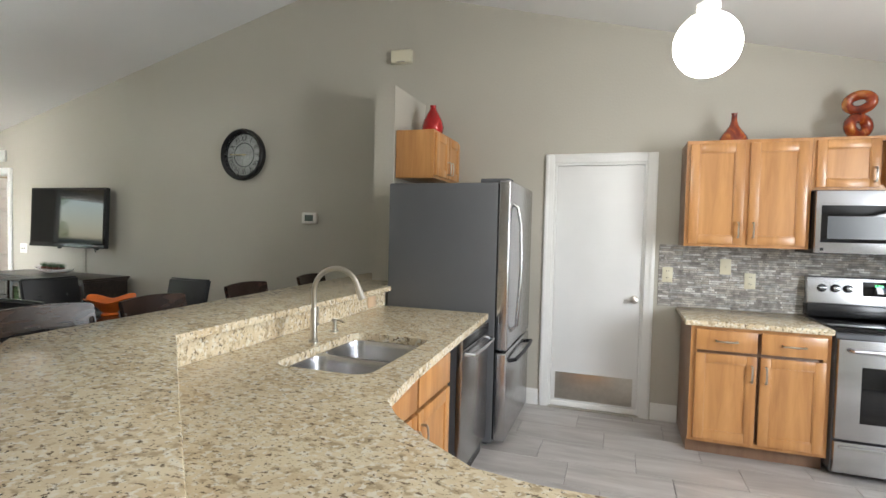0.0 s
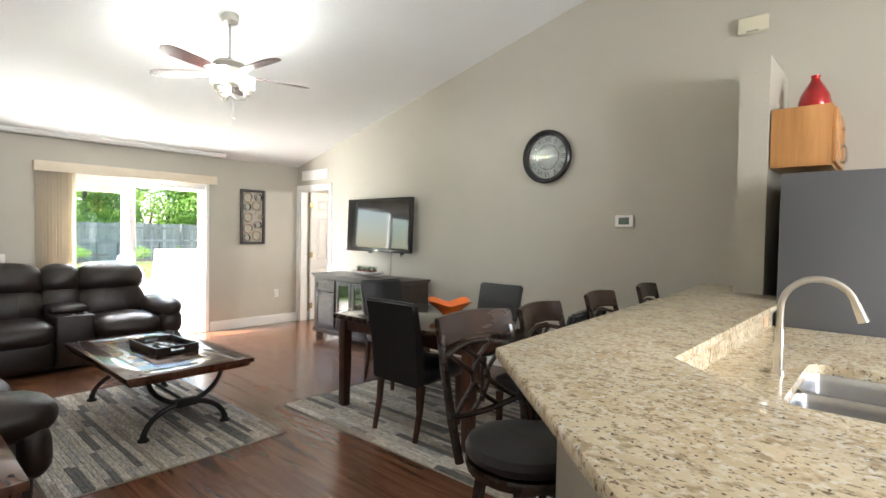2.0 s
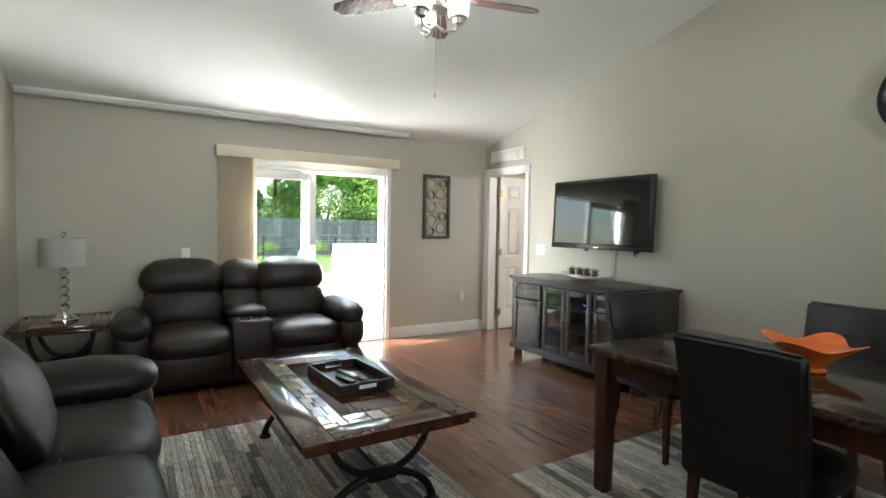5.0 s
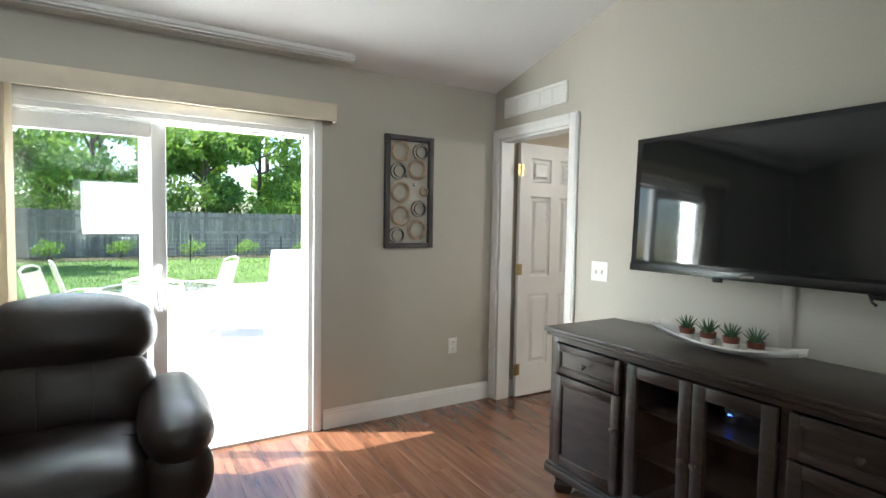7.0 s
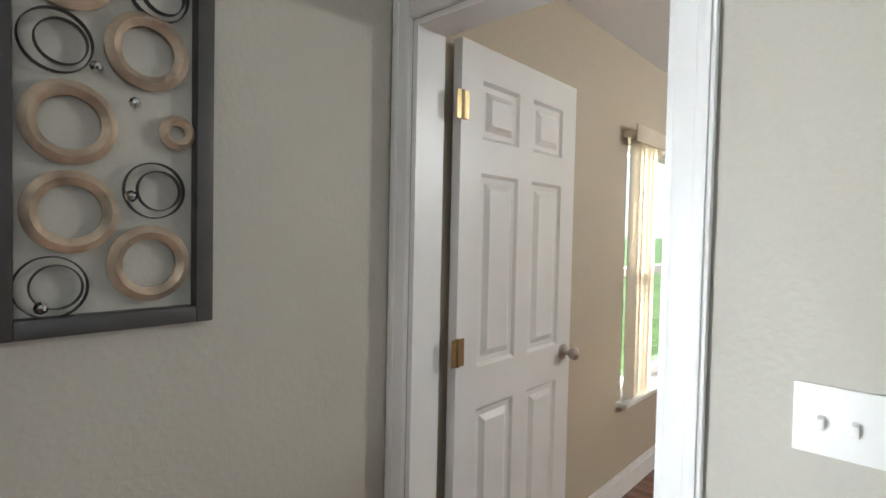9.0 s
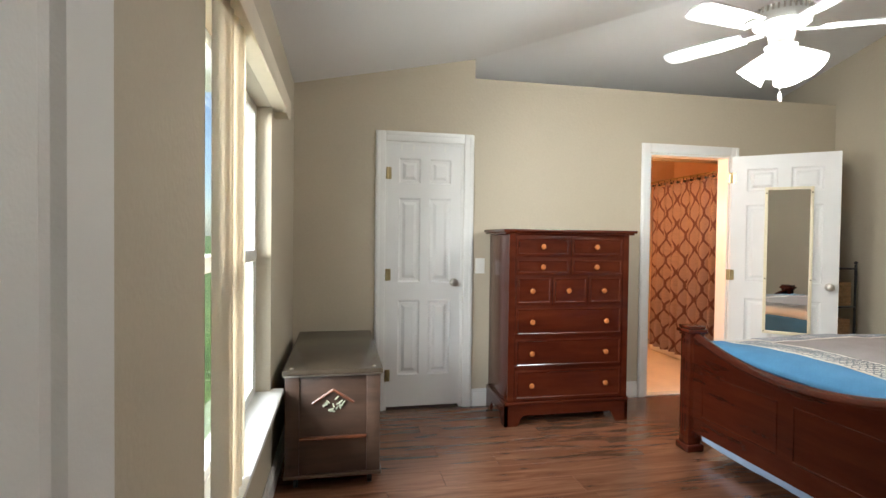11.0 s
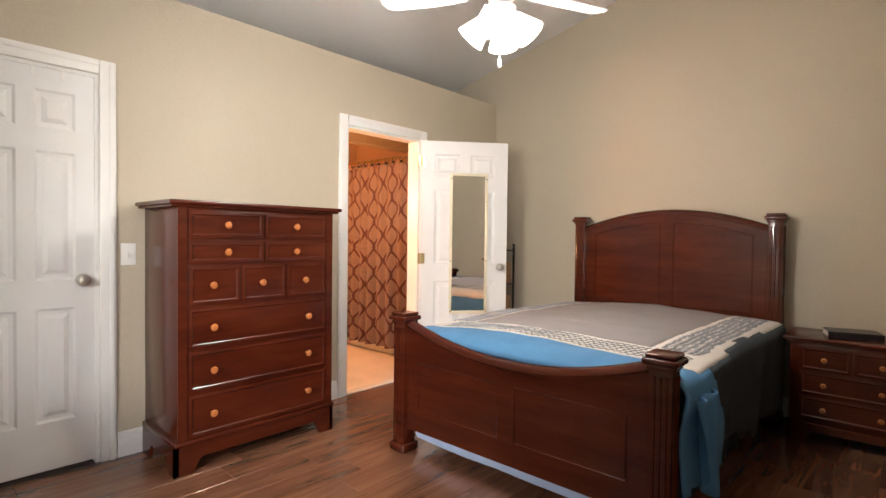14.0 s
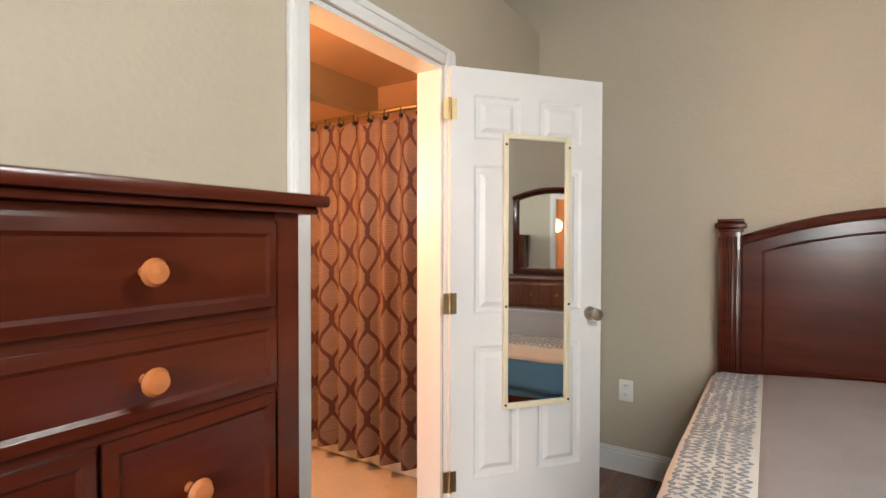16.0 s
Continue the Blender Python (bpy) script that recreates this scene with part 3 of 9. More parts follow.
def hinges(parent, zs, x, y, mat):
    for z in zs:
        bm = cyl((x, y, z - 0.045), (x, y, z + 0.045), 0.008, n=10)
        add_box(bm, x - 0.002, y - 0.002, z - 0.044, x + 0.030, y + 0.002, z + 0.044)
        add_box(bm, x - 0.028, y - 0.002, z - 0.044, x + 0.002, y + 0.002, z + 0.044)
        part("hinge", bm, mat, parent, "brass hinge")


def baseboard(name, axis, a0, a1, b, out):
    """along x (axis 0) or y (axis 1), on the face b of a wall"""
    bm = bmesh.new()

    def strip(z0, z1, t, bev):
        lo, hi = min(b, b + out * t), max(b, b + out * t)
        if axis == 0:
            add_box(bm, a0, lo, z0, a1, hi, z1, bev)
        else:
            add_box(bm, lo, a0, z0, hi, a1, z1, bev)
    strip(0.0, 0.105, 0.016, 0.0)
    strip(0.105, 0.122, 0.012, 0.003)
    strip(0.122, 0.134, 0.008, 0.003)
    return tagged(part(name, bm, M_TRIM, None, "white painted baseboard"), kind="structure")


def wall_plate(name, label, axis, a, b, z, out, mat, w=0.075, h=0.118, slots="outlet"):
    """a plate on a wall face: axis 0 for walls along x"""
    r = Matrix.Translation((a, b, z)) if axis == 0 else Matrix.Translation((b, a, z)) @ Matrix.Rotation(radians(90), 4, "Z")
    s = out if axis == 0 else -out
    p = thing(name, label, "switch" if slots != "outlet" else "outlet", r)
    part("plate", box(-w / 2, min(0, s * 0.006), -h / 2, w / 2, max(0, s * 0.006), h / 2, 0.003), mat, p)
    n = max(1, round(w / 0.075))
    for k in range(n):
        x = (k - (n - 1) / 2) * 0.046
        if slots == "outlet":
            for zz in (-0.026, 0.026):
                bm = box(x - 0.016, min(s * 0.006, s * 0.009), zz - 0.017, x + 0.016, max(s * 0.006, s * 0.009), zz + 0.017, 0.003)
                sk = part("socket", bm, mat, p)
                part("slot", joined(box(x - 0.008, min(s * 0.0085, s * 0.0095), zz - 0.002, x - 0.005, max(s * 0.0085, s * 0.0095), zz + 0.009), box(x + 0.005, min(s * 0.0085, s * 0.0095), zz - 0.002, x + 0.008, max(s * 0.0085, s * 0.0095), zz + 0.009)), M_BLACKPLASTIC, sk, "dark socket slots")
        else:
            part("toggle", turned(box(x - 0.005, min(0, s * 0.02), -0.012, x + 0.005, max(0, s * 0.02), 0.010, 0.002), Matrix.Rotation(radians(12), 4, "X")), mat, p)
    return p


# ---- doors, frames, baseboards ----
casing("door_frame_bedroom", DOOR_X0, DOOR_X1, DOOR_H, 0.0, -1)
casing("door_frame_kitchen", KD_X0, KD_X1, DOOR_H, 0.0, -1, jamb=0.06)
bedroom_door = six_panel_door("bedroom_door", 0.735, 2.01, "white six-panel door standing wide open into the bedroom")
knob(bedroom_door, 0.675, 0.92)
hinges(bedroom_door, (0.22, 1.02, 1.80), 0.0, -0.006, M_BRASS)
# open inwards, its hinge on the jamb nearest the outer wall
bedroom_door.matrix_world = pose(0.129, 0.16, 0.012, 0, 0, 89.9)
kdoor = thing("kitchen_door", "plain white door with a brushed steel kick plate, closed", "door", pose(KD_X0 + 0.02, 0.012, 0.012))
part("leaf", box(0, 0, 0, 0.68, 0.04, 2.0, 0.003), M_DOOR, kdoor)
part("kick_plate", box(0.035, -0.003, 0.06, 0.645, 0.0, 0.285, 0.001), M_NICKEL, kdoor, "brushed steel kick plate")
part("door_sweep", box(0.0, -0.010, 0.0, 0.68, 0.0, 0.04, 0.003), M_TRIM, kdoor)
knob(kdoor, 0.635, 0.93, both=False)
structure("threshold", box(KD_X0, -0.03, 0, KD_X1, 0.06, 0.010, 0.003), M_NICKEL, "metal door threshold")

baseboard("baseboard", 1, SL_Y1 + 0.075, -0.025, 0.0, 1)
baseboard("baseboard", 0, DOOR_X1 + 0.08, 6.24, 0.0, -1)
baseboard("baseboard", 0, 6.45, KD_X0 - 0.08, 0.0, -1)
baseboard("baseboard", 0, KD_X1 + 0.08, 8.58, 0.0, -1)
baseboard("baseboard", 0, 0.02, 6.9, SOUTH_Y, 1)
baseboard("baseboard", 1, SOUTH_Y + 0.02, SL_Y0 - 0.075, 0.0, 1)

# ---- garden door ----
sd = thing("garden_door", "white vinyl sliding glass door, slid open", "sliding door")
tagged(sd, kind="structure")
for y0, y1 in ((SL_Y0 - 0.065, SL_Y0), (SL_Y1, SL_Y1 + 0.055)):
    part("casing_upright", box(0.0, y0, 0, 0.02, y1, SL_H + 0.06, 0.005), M_TRIM, sd)
part("casing_head", box(0.0, SL_Y0, SL_H, 0.02, SL_Y1, SL_H + 0.06, 0.005), M_TRIM, sd)
bm = box(-0.16, SL_Y1 - 0.03, 0.02, 0.0, SL_Y1, SL_H)
add_box(bm, -0.10, SL_Y1 - 0.042, 0.02, -0.085, SL_Y1 - 0.03, SL_H - 0.03)
add_box(bm, -0.05, SL_Y1 - 0.042, 0.02, -0.035, SL_Y1 - 0.03, SL_H - 0.03)
part("jamb", bm, M_TRIM, sd)
part("jamb", box(-0.16, SL_Y0, 0.02, 0.0, SL_Y0 + 0.03, SL_H), M_TRIM, sd)
bm = box(-0.16, SL_Y0 + 0.03, SL_H - 0.03, 0.0, SL_Y1 - 0.03, SL_H)
add_box(bm, -0.10, SL_Y0 + 0.03, SL_H - 0.05, -0.085, SL_Y1 - 0.03, SL_H - 0.03)
part("head_track", bm, M_TRIM, sd)
bm = box(-0.18, SL_Y0, -0.06, 0.0, SL_Y1, 0.018)
add_box(bm, -0.08, SL_Y0 + 0.03, 0.018, -0.07, SL_Y1 - 0.03, 0.032)
part("sill_track", bm, M_TRIM, sd)


def sash(x, y0, y1, z0, z1, name):
    p = part(name, joined(box(x - 0.018, y0, z0, x + 0.018, y0 + 0.075, z1, 0.004), box(x - 0.018, y1 - 0.075, z0, x + 0.018, y1, z1, 0.004), box(x - 0.017, y0 + 0.075, z1 - 0.08, x + 0.017, y1 - 0.075, z1, 0.004), box(x - 0.017, y0 + 0.075, z0, x + 0.017, y1 - 0.075, z0 + 0.09, 0.004)), M_TRIM, sd)
    g = part("pane", box(x - 0.004, y0 + 0.07, z0 + 0.085, x + 0.004, y1 - 0.07, z1 - 0.075), M_PANE, p, "clear glass pane", smooth=0)
    g.visible_shadow = False
    return p


fixed = sash(-0.125, SL_Y0 + 0.03, SL_Y0 + 0.87, 0.03, SL_H - 0.03, "fixed_panel")
slide = sash(-0.062, SL_Y0 + 0.05, SL_Y0 + 0.93, 0.035, SL_H - 0.05, "sliding_panel")
part("pull_handle", tube([(-0.04 + 0.045 * math.sin(math.pi * k / 10), SL_Y0 + 0.895 - 0.02 * math.sin(math.pi * k / 10), 0.86 + 0.26 * k / 10) for k in range(11)], 0.011, 8), M_TRIM, slide)
# valance and blinds
val = thing("blind_valance", "cream vinyl valance over the garden door", "valance")
part("face_board", box(0.10, -3.30, 2.015, 0.112, -1.32, 2.125, 0.003), M_CREAM, val)
part("return_board", box(0.0, -1.332, 2.015, 0.10, -1.32, 2.125, 0.002), M_CREAM, val)
part("return_board", box(0.0, -3.30, 2.015, 0.10, -3.288, 2.125, 0.002), M_CREAM, val)
part("head_rail", box(0.035, -3.27, 2.045, 0.085, -1.35, 2.085, 0.004), M_CREAM, val)
part("top_board", box(0.0, -3.288, 2.118, 0.10, -1.332, 2.124), M_CREAM, val)
blinds = thing("vertical_blinds", "cream vertical blinds drawn to one side", "blinds")
for k in range(11):
    m = pose(0.06, -3.25 + 0.0300 * k, 0.04, 0, 0, 38 + 6 * math.sin(k * 2.1))
    part("slat", turned(joined(box(-0.042, -0.0007, 0, 0.042, 0.0007, 2.0)), m), M_CREAMSLAT, blinds, smooth=0)

# ---- things on the walls ----
vent = thing("air_return_vent", "white louvred vent above the door", "vent")
part("frame", joined(box(0.13, -0.014, 2.185, 0.785, 0.0, 2.205, 0.003), box(0.13, -0.014, 2.31, 0.785, 0.0, 2.33, 0.003), box(0.13, -0.014, 2.205, 0.15, 0.0, 2.31, 0.002), box(0.765, -0.014, 2.205, 0.785, 0.0, 2.31, 0.002)), M_WHITEPLASTIC, vent)
# dark sheet on the wall paints the shade behind the louvres
part("backing", box(0.15, -0.003, 2.205, 0.765, 0.0, 2.31), material("vent_shadow", (0.12, 0.11, 0.1), 0.8), vent, "dark sheet for the shade between the louvres")
for k in range(5):
    x0 = 0.155 + k * 0.123
    part("louvre_bank", joined(*[turned(box(-0.006, -0.0012, 2.207, 0.006, 0.0012, 2.308), Matrix.Translation((x0 + 0.016 + 0.0105 * j, -0.008, 0)) @ Matrix.Rotation(radians(38), 4, "Z")) for j in range(10)], box(x0 - 0.006, -0.013, 2.205, x0 + 0.008, 0.0, 2.31)), M_WHITEPLASTIC, vent, smooth=0)

wall_plate("light_switch", "white double light switch on the wall", 0, 1.10, 0.0, 1.11, -1, M_WHITEPLASTIC, 0.125, 0.118, "switch")
wall_plate("power_outlet", "white power outlet low on the wall", 1, -0.36, 0.0, 0.455, 1, M_WHITEPLASTIC)
wall_plate("light_switch", "white light switch behind the loveseat", 1, -3.565, 0.0, 1.05, 1, M_WHITEPLASTIC, 0.075, 0.118, "switch")

th = thing("thermostat", "white thermostat with a grey display", "thermostat", pose(5.235, 0.0, 1.545))
part("body", box(-0.085, -0.028, -0.055, 0.085, 0, 0.055, 0.014, 3), M_WHITEPLASTIC, th)
part("display", box(-0.048, -0.030, -0.030, 0.048, -0.027, 0.032, 0.002), material("lcd_grey", (0.10, 0.13, 0.115), 0.2), th, "grey green display")
al = thing("door_chime", "ivory plastic box high on the wall", "door chime", pose(6.19, 0.0, 3.02))
part("cover", box(-0.10, -0.055, -0.06, 0.10, 0, 0.06, 0.012, 3), M_IVORY, al)
part("grille", box(-0.04, -0.058, -0.058, 0.04, -0.05, -0.045, 0.003), material("ivory_grille", (0.35, 0.33, 0.26), 0.6), al)

# clock with roman numerals
ck = thing("wall_clock", "large round black wall clock with roman numerals", "clock", pose(4.445, 0.0, 2.18) @ Matrix.Rotation(radians(90), 4, "X"))
R = 0.262
part("rim", lathe(((R - 0.045, 0.012), (R - 0.045, 0.050), (R - 0.03, 0.066), (R - 0.012, 0.070), (R, 0.058), (R + 0.003, 0.03), (R - 0.006, 0.0), (R - 0.045, 0.0), (R - 0.045, 0.012)), 48), M_BLACKPLASTIC, ck, "black moulded rim")
face = part("dial", lathe(((0.0, 0.010), (R - 0.044, 0.010), (R - 0.044, 0.014), (0.0, 0.0141)), 48), material("pewter_dial", (0.30, 0.29, 0.275), 0.5, vary=0.25, vary_scale=9, fine=0.1, fine_scale=60), ck, "mottled grey dial")
part("dial_ring", joined(lathe(((0.118, 0.0145), (0.118, 0.017), (0.126, 0.017), (0.126, 0.0145), (0.118, 0.0145)), 40), lathe(((0.208, 0.0145), (0.208, 0.017), (0.215, 0.017), (0.215, 0.0145), (0.208, 0.0145)), 40)), M_BLACKPLASTIC, face)
for k, s in enumerate(("XII", "I", "II", "III", "IIII", "V", "VI", "VII", "VIII", "IX", "X", "XI")):
    fc = bpy.data.curves.new("numeral", "FONT")
    fc.body, fc.size, fc.align_x, fc.align_y, fc.extrude = s, 0.082, "CENTER", "CENTER", 0.0012
    fo = bpy.data.objects.new("numeral", fc)
    me = bpy.data.meshes.new_from_object(fo)
    bpy.data.objects.remove(fo)
    me.transform(Matrix.Rotation(radians(-30 * k), 4, "Z") @ Matrix.Translation((0, 0.167, 0.0165)) @ Matrix.Diagonal((0.8, 0.95, 1, 1)))
    me.materials.append(M_BLACKPLASTIC)
    new("numeral", me).parent = face
part("hour_hand", turned(box(-0.006, -0.02, 0.020, 0.006, 0.10, 0.022), Matrix.Rotation(radians(92), 4, "Z")), M_BLACKPLASTIC, ck)
part("minute_hand", turned(joined(box(-0.004, -0.03, 0.024, 0.004, 0.17, 0.026), cyl((0, 0, 0.019), (0, 0, 0.029), 0.012)), Matrix.Rotation(radians(88), 4, "Z")), M_BRASS, ck, "pale minute hand")
gl = part("cover_glass", lathe(((0.0, 0.046), (R - 0.046, 0.046), (R - 0.046, 0.049), (0.0, 0.0495)), 48), M_PANE, ck, "clear cover glass")
gl.visible_shadow = False

# wall art with rings
art = thing("ring_wall_art", "tall framed metal wall art of bronze rings", "wall art", pose(0.0, -0.755, 1.60, 0, 0, 90))
W, H = 0.19, 0.395


def bar_frame(w, h, t, d0, d1):
    return joined(box(-w, -d1, -h, -w + t, -d0, h, 0.003), box(w - t, -d1, -h, w, -d0, h, 0.003), box(-w + t, -d1, h - t, w - t, -d0, h, 0.003), box(-w + t, -d1, -h, w - t, -d0, -h + t, 0.003))


part("frame", bar_frame(W, H, 0.036, 0.0, 0.035), M_CHARCOAL, art, "charcoal wooden frame")
M_BRONZE = material("brushed_bronze", (0.46, 0.37, 0.27), 0.42, 0.6, vary=0.35, vary_scale=14)


def ring(cx, cz, r, w, mat, name, depth=0.028):
    bm = lathe(((r - w, 0.0), (r - w, 0.006), (r - w * 0.5, 0.016), (r, 0.006), (r, 0.0), (r - w, 0.0)), 28)
    return part(name, turned(bm, Matrix.Translation((cx, -depth + 0.012, cz)) @ Matrix.Rotation(radians(90), 4, "X")), mat, art)


for cx, cz in ((-0.072, 0.285), (0.062, 0.165), (-0.07, 0.0), (-0.068, -0.165), (0.066, -0.265)):
    ring(cx, cz, 0.078, 0.028, M_BRONZE, "bronze_ring")
ring(0.118, 0.01, 0.036, 0.02, M_BRONZE, "bronze_ring")
for cx, cz in ((0.082, 0.29), (-0.09, 0.145), (0.075, -0.115), (-0.098, -0.305)):
    for r in (0.058, 0.042):
        ring(cx + (0.058 - r) * 0.5, cz, r, 0.0027, M_CHARCOAL, "wire_ring", 0.024)
for cx, cz in ((0.10, 0.335), (-0.03, 0.11), (0.035, 0.055), (0.028, -0.13), (-0.115, -0.34)):
    part("crystal_stud", turned(lathe(((0.011, 0.0), (0.012, 0.004), (0.007, 0.011), (0.0, 0.013)), 8), Matrix.Translation((cx, -0.026, cz)) @ Matrix.Rotation(radians(90), 4, "X")), M_CHROME, art, "bright stud", smooth=0)

# ceiling bead along the west wall
structure("ceiling_trim", turned(joined(box(-0.035, -4.82, -0.030, 0.035, -1.22, 0.0, 0.006), box(-0.020, -4.82, -0.042, -0.008, -1.22, -0.028, 0.004), box(0.010, -4.82, -0.042, 0.022, -1.22, -0.028, 0.004)), Matrix.Translation((0.13, 0, ceiling_z(0.13) + 0.002)) @ Matrix.Rotation(math.atan(-0.252), 4, "Y")), M_CEIL, "white ceiling track", 30)

# ---- television and console ----
tv = thing("television", "black flat television on a wall mount", "television", pose(2.06, -0.115, 1.50, -2, 0, 0))
part("housing", box(-0.612, -0.028, -0.345, 0.612, 0.02, 0.345, 0.006), M_BLACKPLASTIC, tv, "glossy black bezel")
part("screen", box(-0.575, -0.031, -0.290, 0.575, -0.0285, 0.318), M_SCREEN, tv, "dark reflecting screen", smooth=0)
part("lower_bezel", box(-0.612, -0.032, -0.345, 0.612, -0.028, -0.305, 0.001), M_BLACKPLASTIC, tv)
part("badge", box(-0.03, -0.0335, -0.330, 0.03, -0.0315, -0.320), M_CHROME, tv, "small bright badge")
part("wall_mount", box(-0.25, 0.02, -0.15, 0.25, 0.105, 0.15, 0.004), M_BLACKMETAL, tv)
for x in (-0.15, 0.45):
    part("speaker_foot", box(x - 0.02, -0.01, -0.365, x + 0.02, 0.015, -0.345, 0.004), M_BLACKPLASTIC, tv)
part("sensor_cable", tube([(0.42, 0.0, -0.345), (0.43, 0.0, -0.375), (0.445, -0.005, -0.385)], 0.006, 6), M_BLACKPLASTIC, tv)
cc = thing("cable_cover", "beige cable channel running down the wall", "cable cover")
part("channel", box(2.13, -0.022, 0.80, 2.185, 0.0, 1.16, 0.008), material("beige_channel", (0.40, 0.37, 0.31), 0.45, vary=0.04), cc)

con = thing("media_console", "dark espresso wood media console with glass doors", "console", pose(1.30, -0.56, 0))
CW, CD, CH = 1.60, 0.50, 0.86
bm = prism([(-0.03, -0.03), (CW + 0.03, -0.03), (CW + 0.03, CD + 0.005), (-0.03, CD + 0.005)], CH - 0.022, CH, 0.006)
prism([(-0.018, -0.018), (CW + 0.018, -0.018), (CW + 0.018, CD), (-0.018, CD)], CH - 0.042, CH - 0.022, 0.005, bm=bm)
part("top", bm, M_ESPRESSO, con)
for x in (0, CW - 0.02):
    part("side_panel", box(x, 0.02, 0.12, x + 0.02, CD, CH - 0.042), M_ESPRESSO, con)
for x in (0.470, CW - 0.490):
    part("divider", box(x, 0.02, 0.14, x + 0.02, CD - 0.012, CH - 0.042), M_ESPRESSO, con)
part("back_panel", box(0.02, CD - 0.012, 0.12, CW - 0.02, CD, CH - 0.042), M_ESPRESSO, con)
part("bottom_panel", box(0.02, 0.02, 0.12, CW - 0.02, CD - 0.012, 0.14), M_ESPRESSO, con)
part("face_frame", joined(box(0, 0.0, 0.12, 0.045, 0.02, CH - 0.042, 0.002), box(CW - 0.045, 0.0, 0.12, CW, 0.02, CH - 0.042, 0.002), box(0.460, 0.0, 0.165, 0.490, 0.02, CH - 0.07), box(CW - 0.490, 0.0, 0.165, CW - 0.460, 0.02, CH - 0.07), box(0.045, 0.0, CH - 0.07, CW - 0.045, 0.02, CH - 0.042), box(0.045, 0.0, 0.12, CW - 0.045, 0.02, 0.165)), M_ESPRESSO, con)
part("base_moulding", joined(box(-0.018, -0.018, 0.09, CW + 0.018, CD, 0.135, 0.008), box(-0.012, -0.012, 0.135, CW + 0.012, CD, 0.15, 0.004)), M_ESPRESSO, con)
for x in (0.06, CW - 0.06):
    for y in (0.05, CD - 0.06):
        part("foot", lathe(((0.048, 0.0), (0.062, 0.02), (0.064, 0.045), (0.05, 0.065), (0.06, 0.09)), 4, (x, y, 0)), M_ESPRESSO, con, smooth=20)


def small_knob(parent, x, y, z, mat, r=0.014, out=-1, axis="y"):
    bm = lathe(((0.4 * r, 0), (0.35 * r, 0.5 * r), (0.8 * r, 1.0 * r), (1.0 * r, 1.45 * r), (0.75 * r, 1.85 * r), (0.0, 2.0 * r)), 14)
    rot = Matrix.Rotation(radians(90), 4, "X") if axis == "y" else Matrix.Rotation(radians(out * 90), 4, "Y")
    return part("knob", turned(bm, Matrix.Translation((x, y, z)) @ rot), mat, parent)


def framed_front(name, parent, x0, z0, x1, z1, y, mat, stile=0.05, t=0.02, glassy=False, panel=True):
    """a cabinet door or drawer front: four bars round a recessed panel or a pane; its face looks to -y"""
    bm = joined(box(x0, y - t, z0, x0 + stile, y, z1, 0.003), box(x1 - stile, y - t, z0, x1, y, z1, 0.003), box(x0 + stile, y - t, z1 - stile, x1 - stile, y, z1, 0.003), box(x0 + stile, y - t, z0, x1 - stile, y, z0 + stile, 0.003))
    d = part(name, bm, mat, parent)
    if glassy:
        g = part("pane", box(x0 + stile - 0.004, y - t * 0.6, z0 + stile - 0.004, x1 - stile + 0.004, y - t * 0.4, z1 - stile + 0.004), M_PANE, d, "clear glass pane", smooth=0)
        g.visible_shadow = False
    else:
        part("field", box(x0 + stile - 0.002, y - t * 0.55, z0 + stile - 0.002, x1 - stile + 0.002, y - t * 0.1, z1 - stile + 0.002), mat, d)
        b2 = bmesh.new()
        q = 0.006
        for xa, xb, za, zb in ((x0 + stile, x0 + stile + q, z0 + stile, z1 - stile), (x1 - stile - q, x1 - stile, z0 + stile, z1 - stile), (x0 + stile + q, x1 - stile - q, z1 - stile - q, z1 - stile), (x0 + stile + q, x1 - stile - q, z0 + stile, z0 + stile + q)):
            add_box(b2, xa, y - t * 0.9, za, xb, y - t * 0.3, zb, 0.002)
        part("bead", b2, mat, d)
    return d


M_DARKKNOB = material("antique_pewter", (0.16, 0.14, 0.12), 0.3, 0.9, vary=0.2, vary_scale=40)
for x0, x1 in ((0.045, 0.460), (CW - 0.460, CW - 0.045)):
    d = framed_front("drawer", con, x0 + 0.003, CH - 0.225, x1 - 0.003, CH - 0.075, -0.0005, M_ESPRESSO, 0.032)
    small_knob(d, (x0 + x1) / 2, -0.0205, CH - 0.15, M_DARKKNOB)
    d = framed_front("door", con, x0 + 0.003, 0.17, x1 - 0.003, CH - 0.235, -0.0005, M_ESPRESSO, 0.045)
    small_knob(d, x1 - 0.025 if x0 < 1 else x0 + 0.025, -0.0205, 0.47, M_DARKKNOB)
for x0, x1 in ((0.490, 0.80), (0.80, CW - 0.490)):
    d = framed_front("glass_door", con, x0 + 0.003, 0.17, x1 - 0.003, CH - 0.075, -0.0005, M_ESPRESSO, 0.052, glassy=True)
    small_knob(d, x1 - 0.026 if x0 < 0.6 else x0 + 0.026, -0.0205, 0.47, M_DARKKNOB)
for z in (0.36, 0.57):
    part("shelf", box(0.491, 0.06, z, CW - 0.491, CD - 0.013, z + 0.018), M_ESPRESSO, con)
mb = thing("media_box", "black media box with a blue light on the console shelf", "media box", pose(2.10, -0.36, 0.588))
part("case", box(0, 0, 0, 0.32, 0.2, 0.085, 0.004), M_BLACKPLASTIC, mb)
part("power_light", box(0.02, -0.002, 0.04, 0.035, 0.0, 0.045), glow("blue_led", (0.05, 0.1, 1.0), 4), mb, "small blue light")

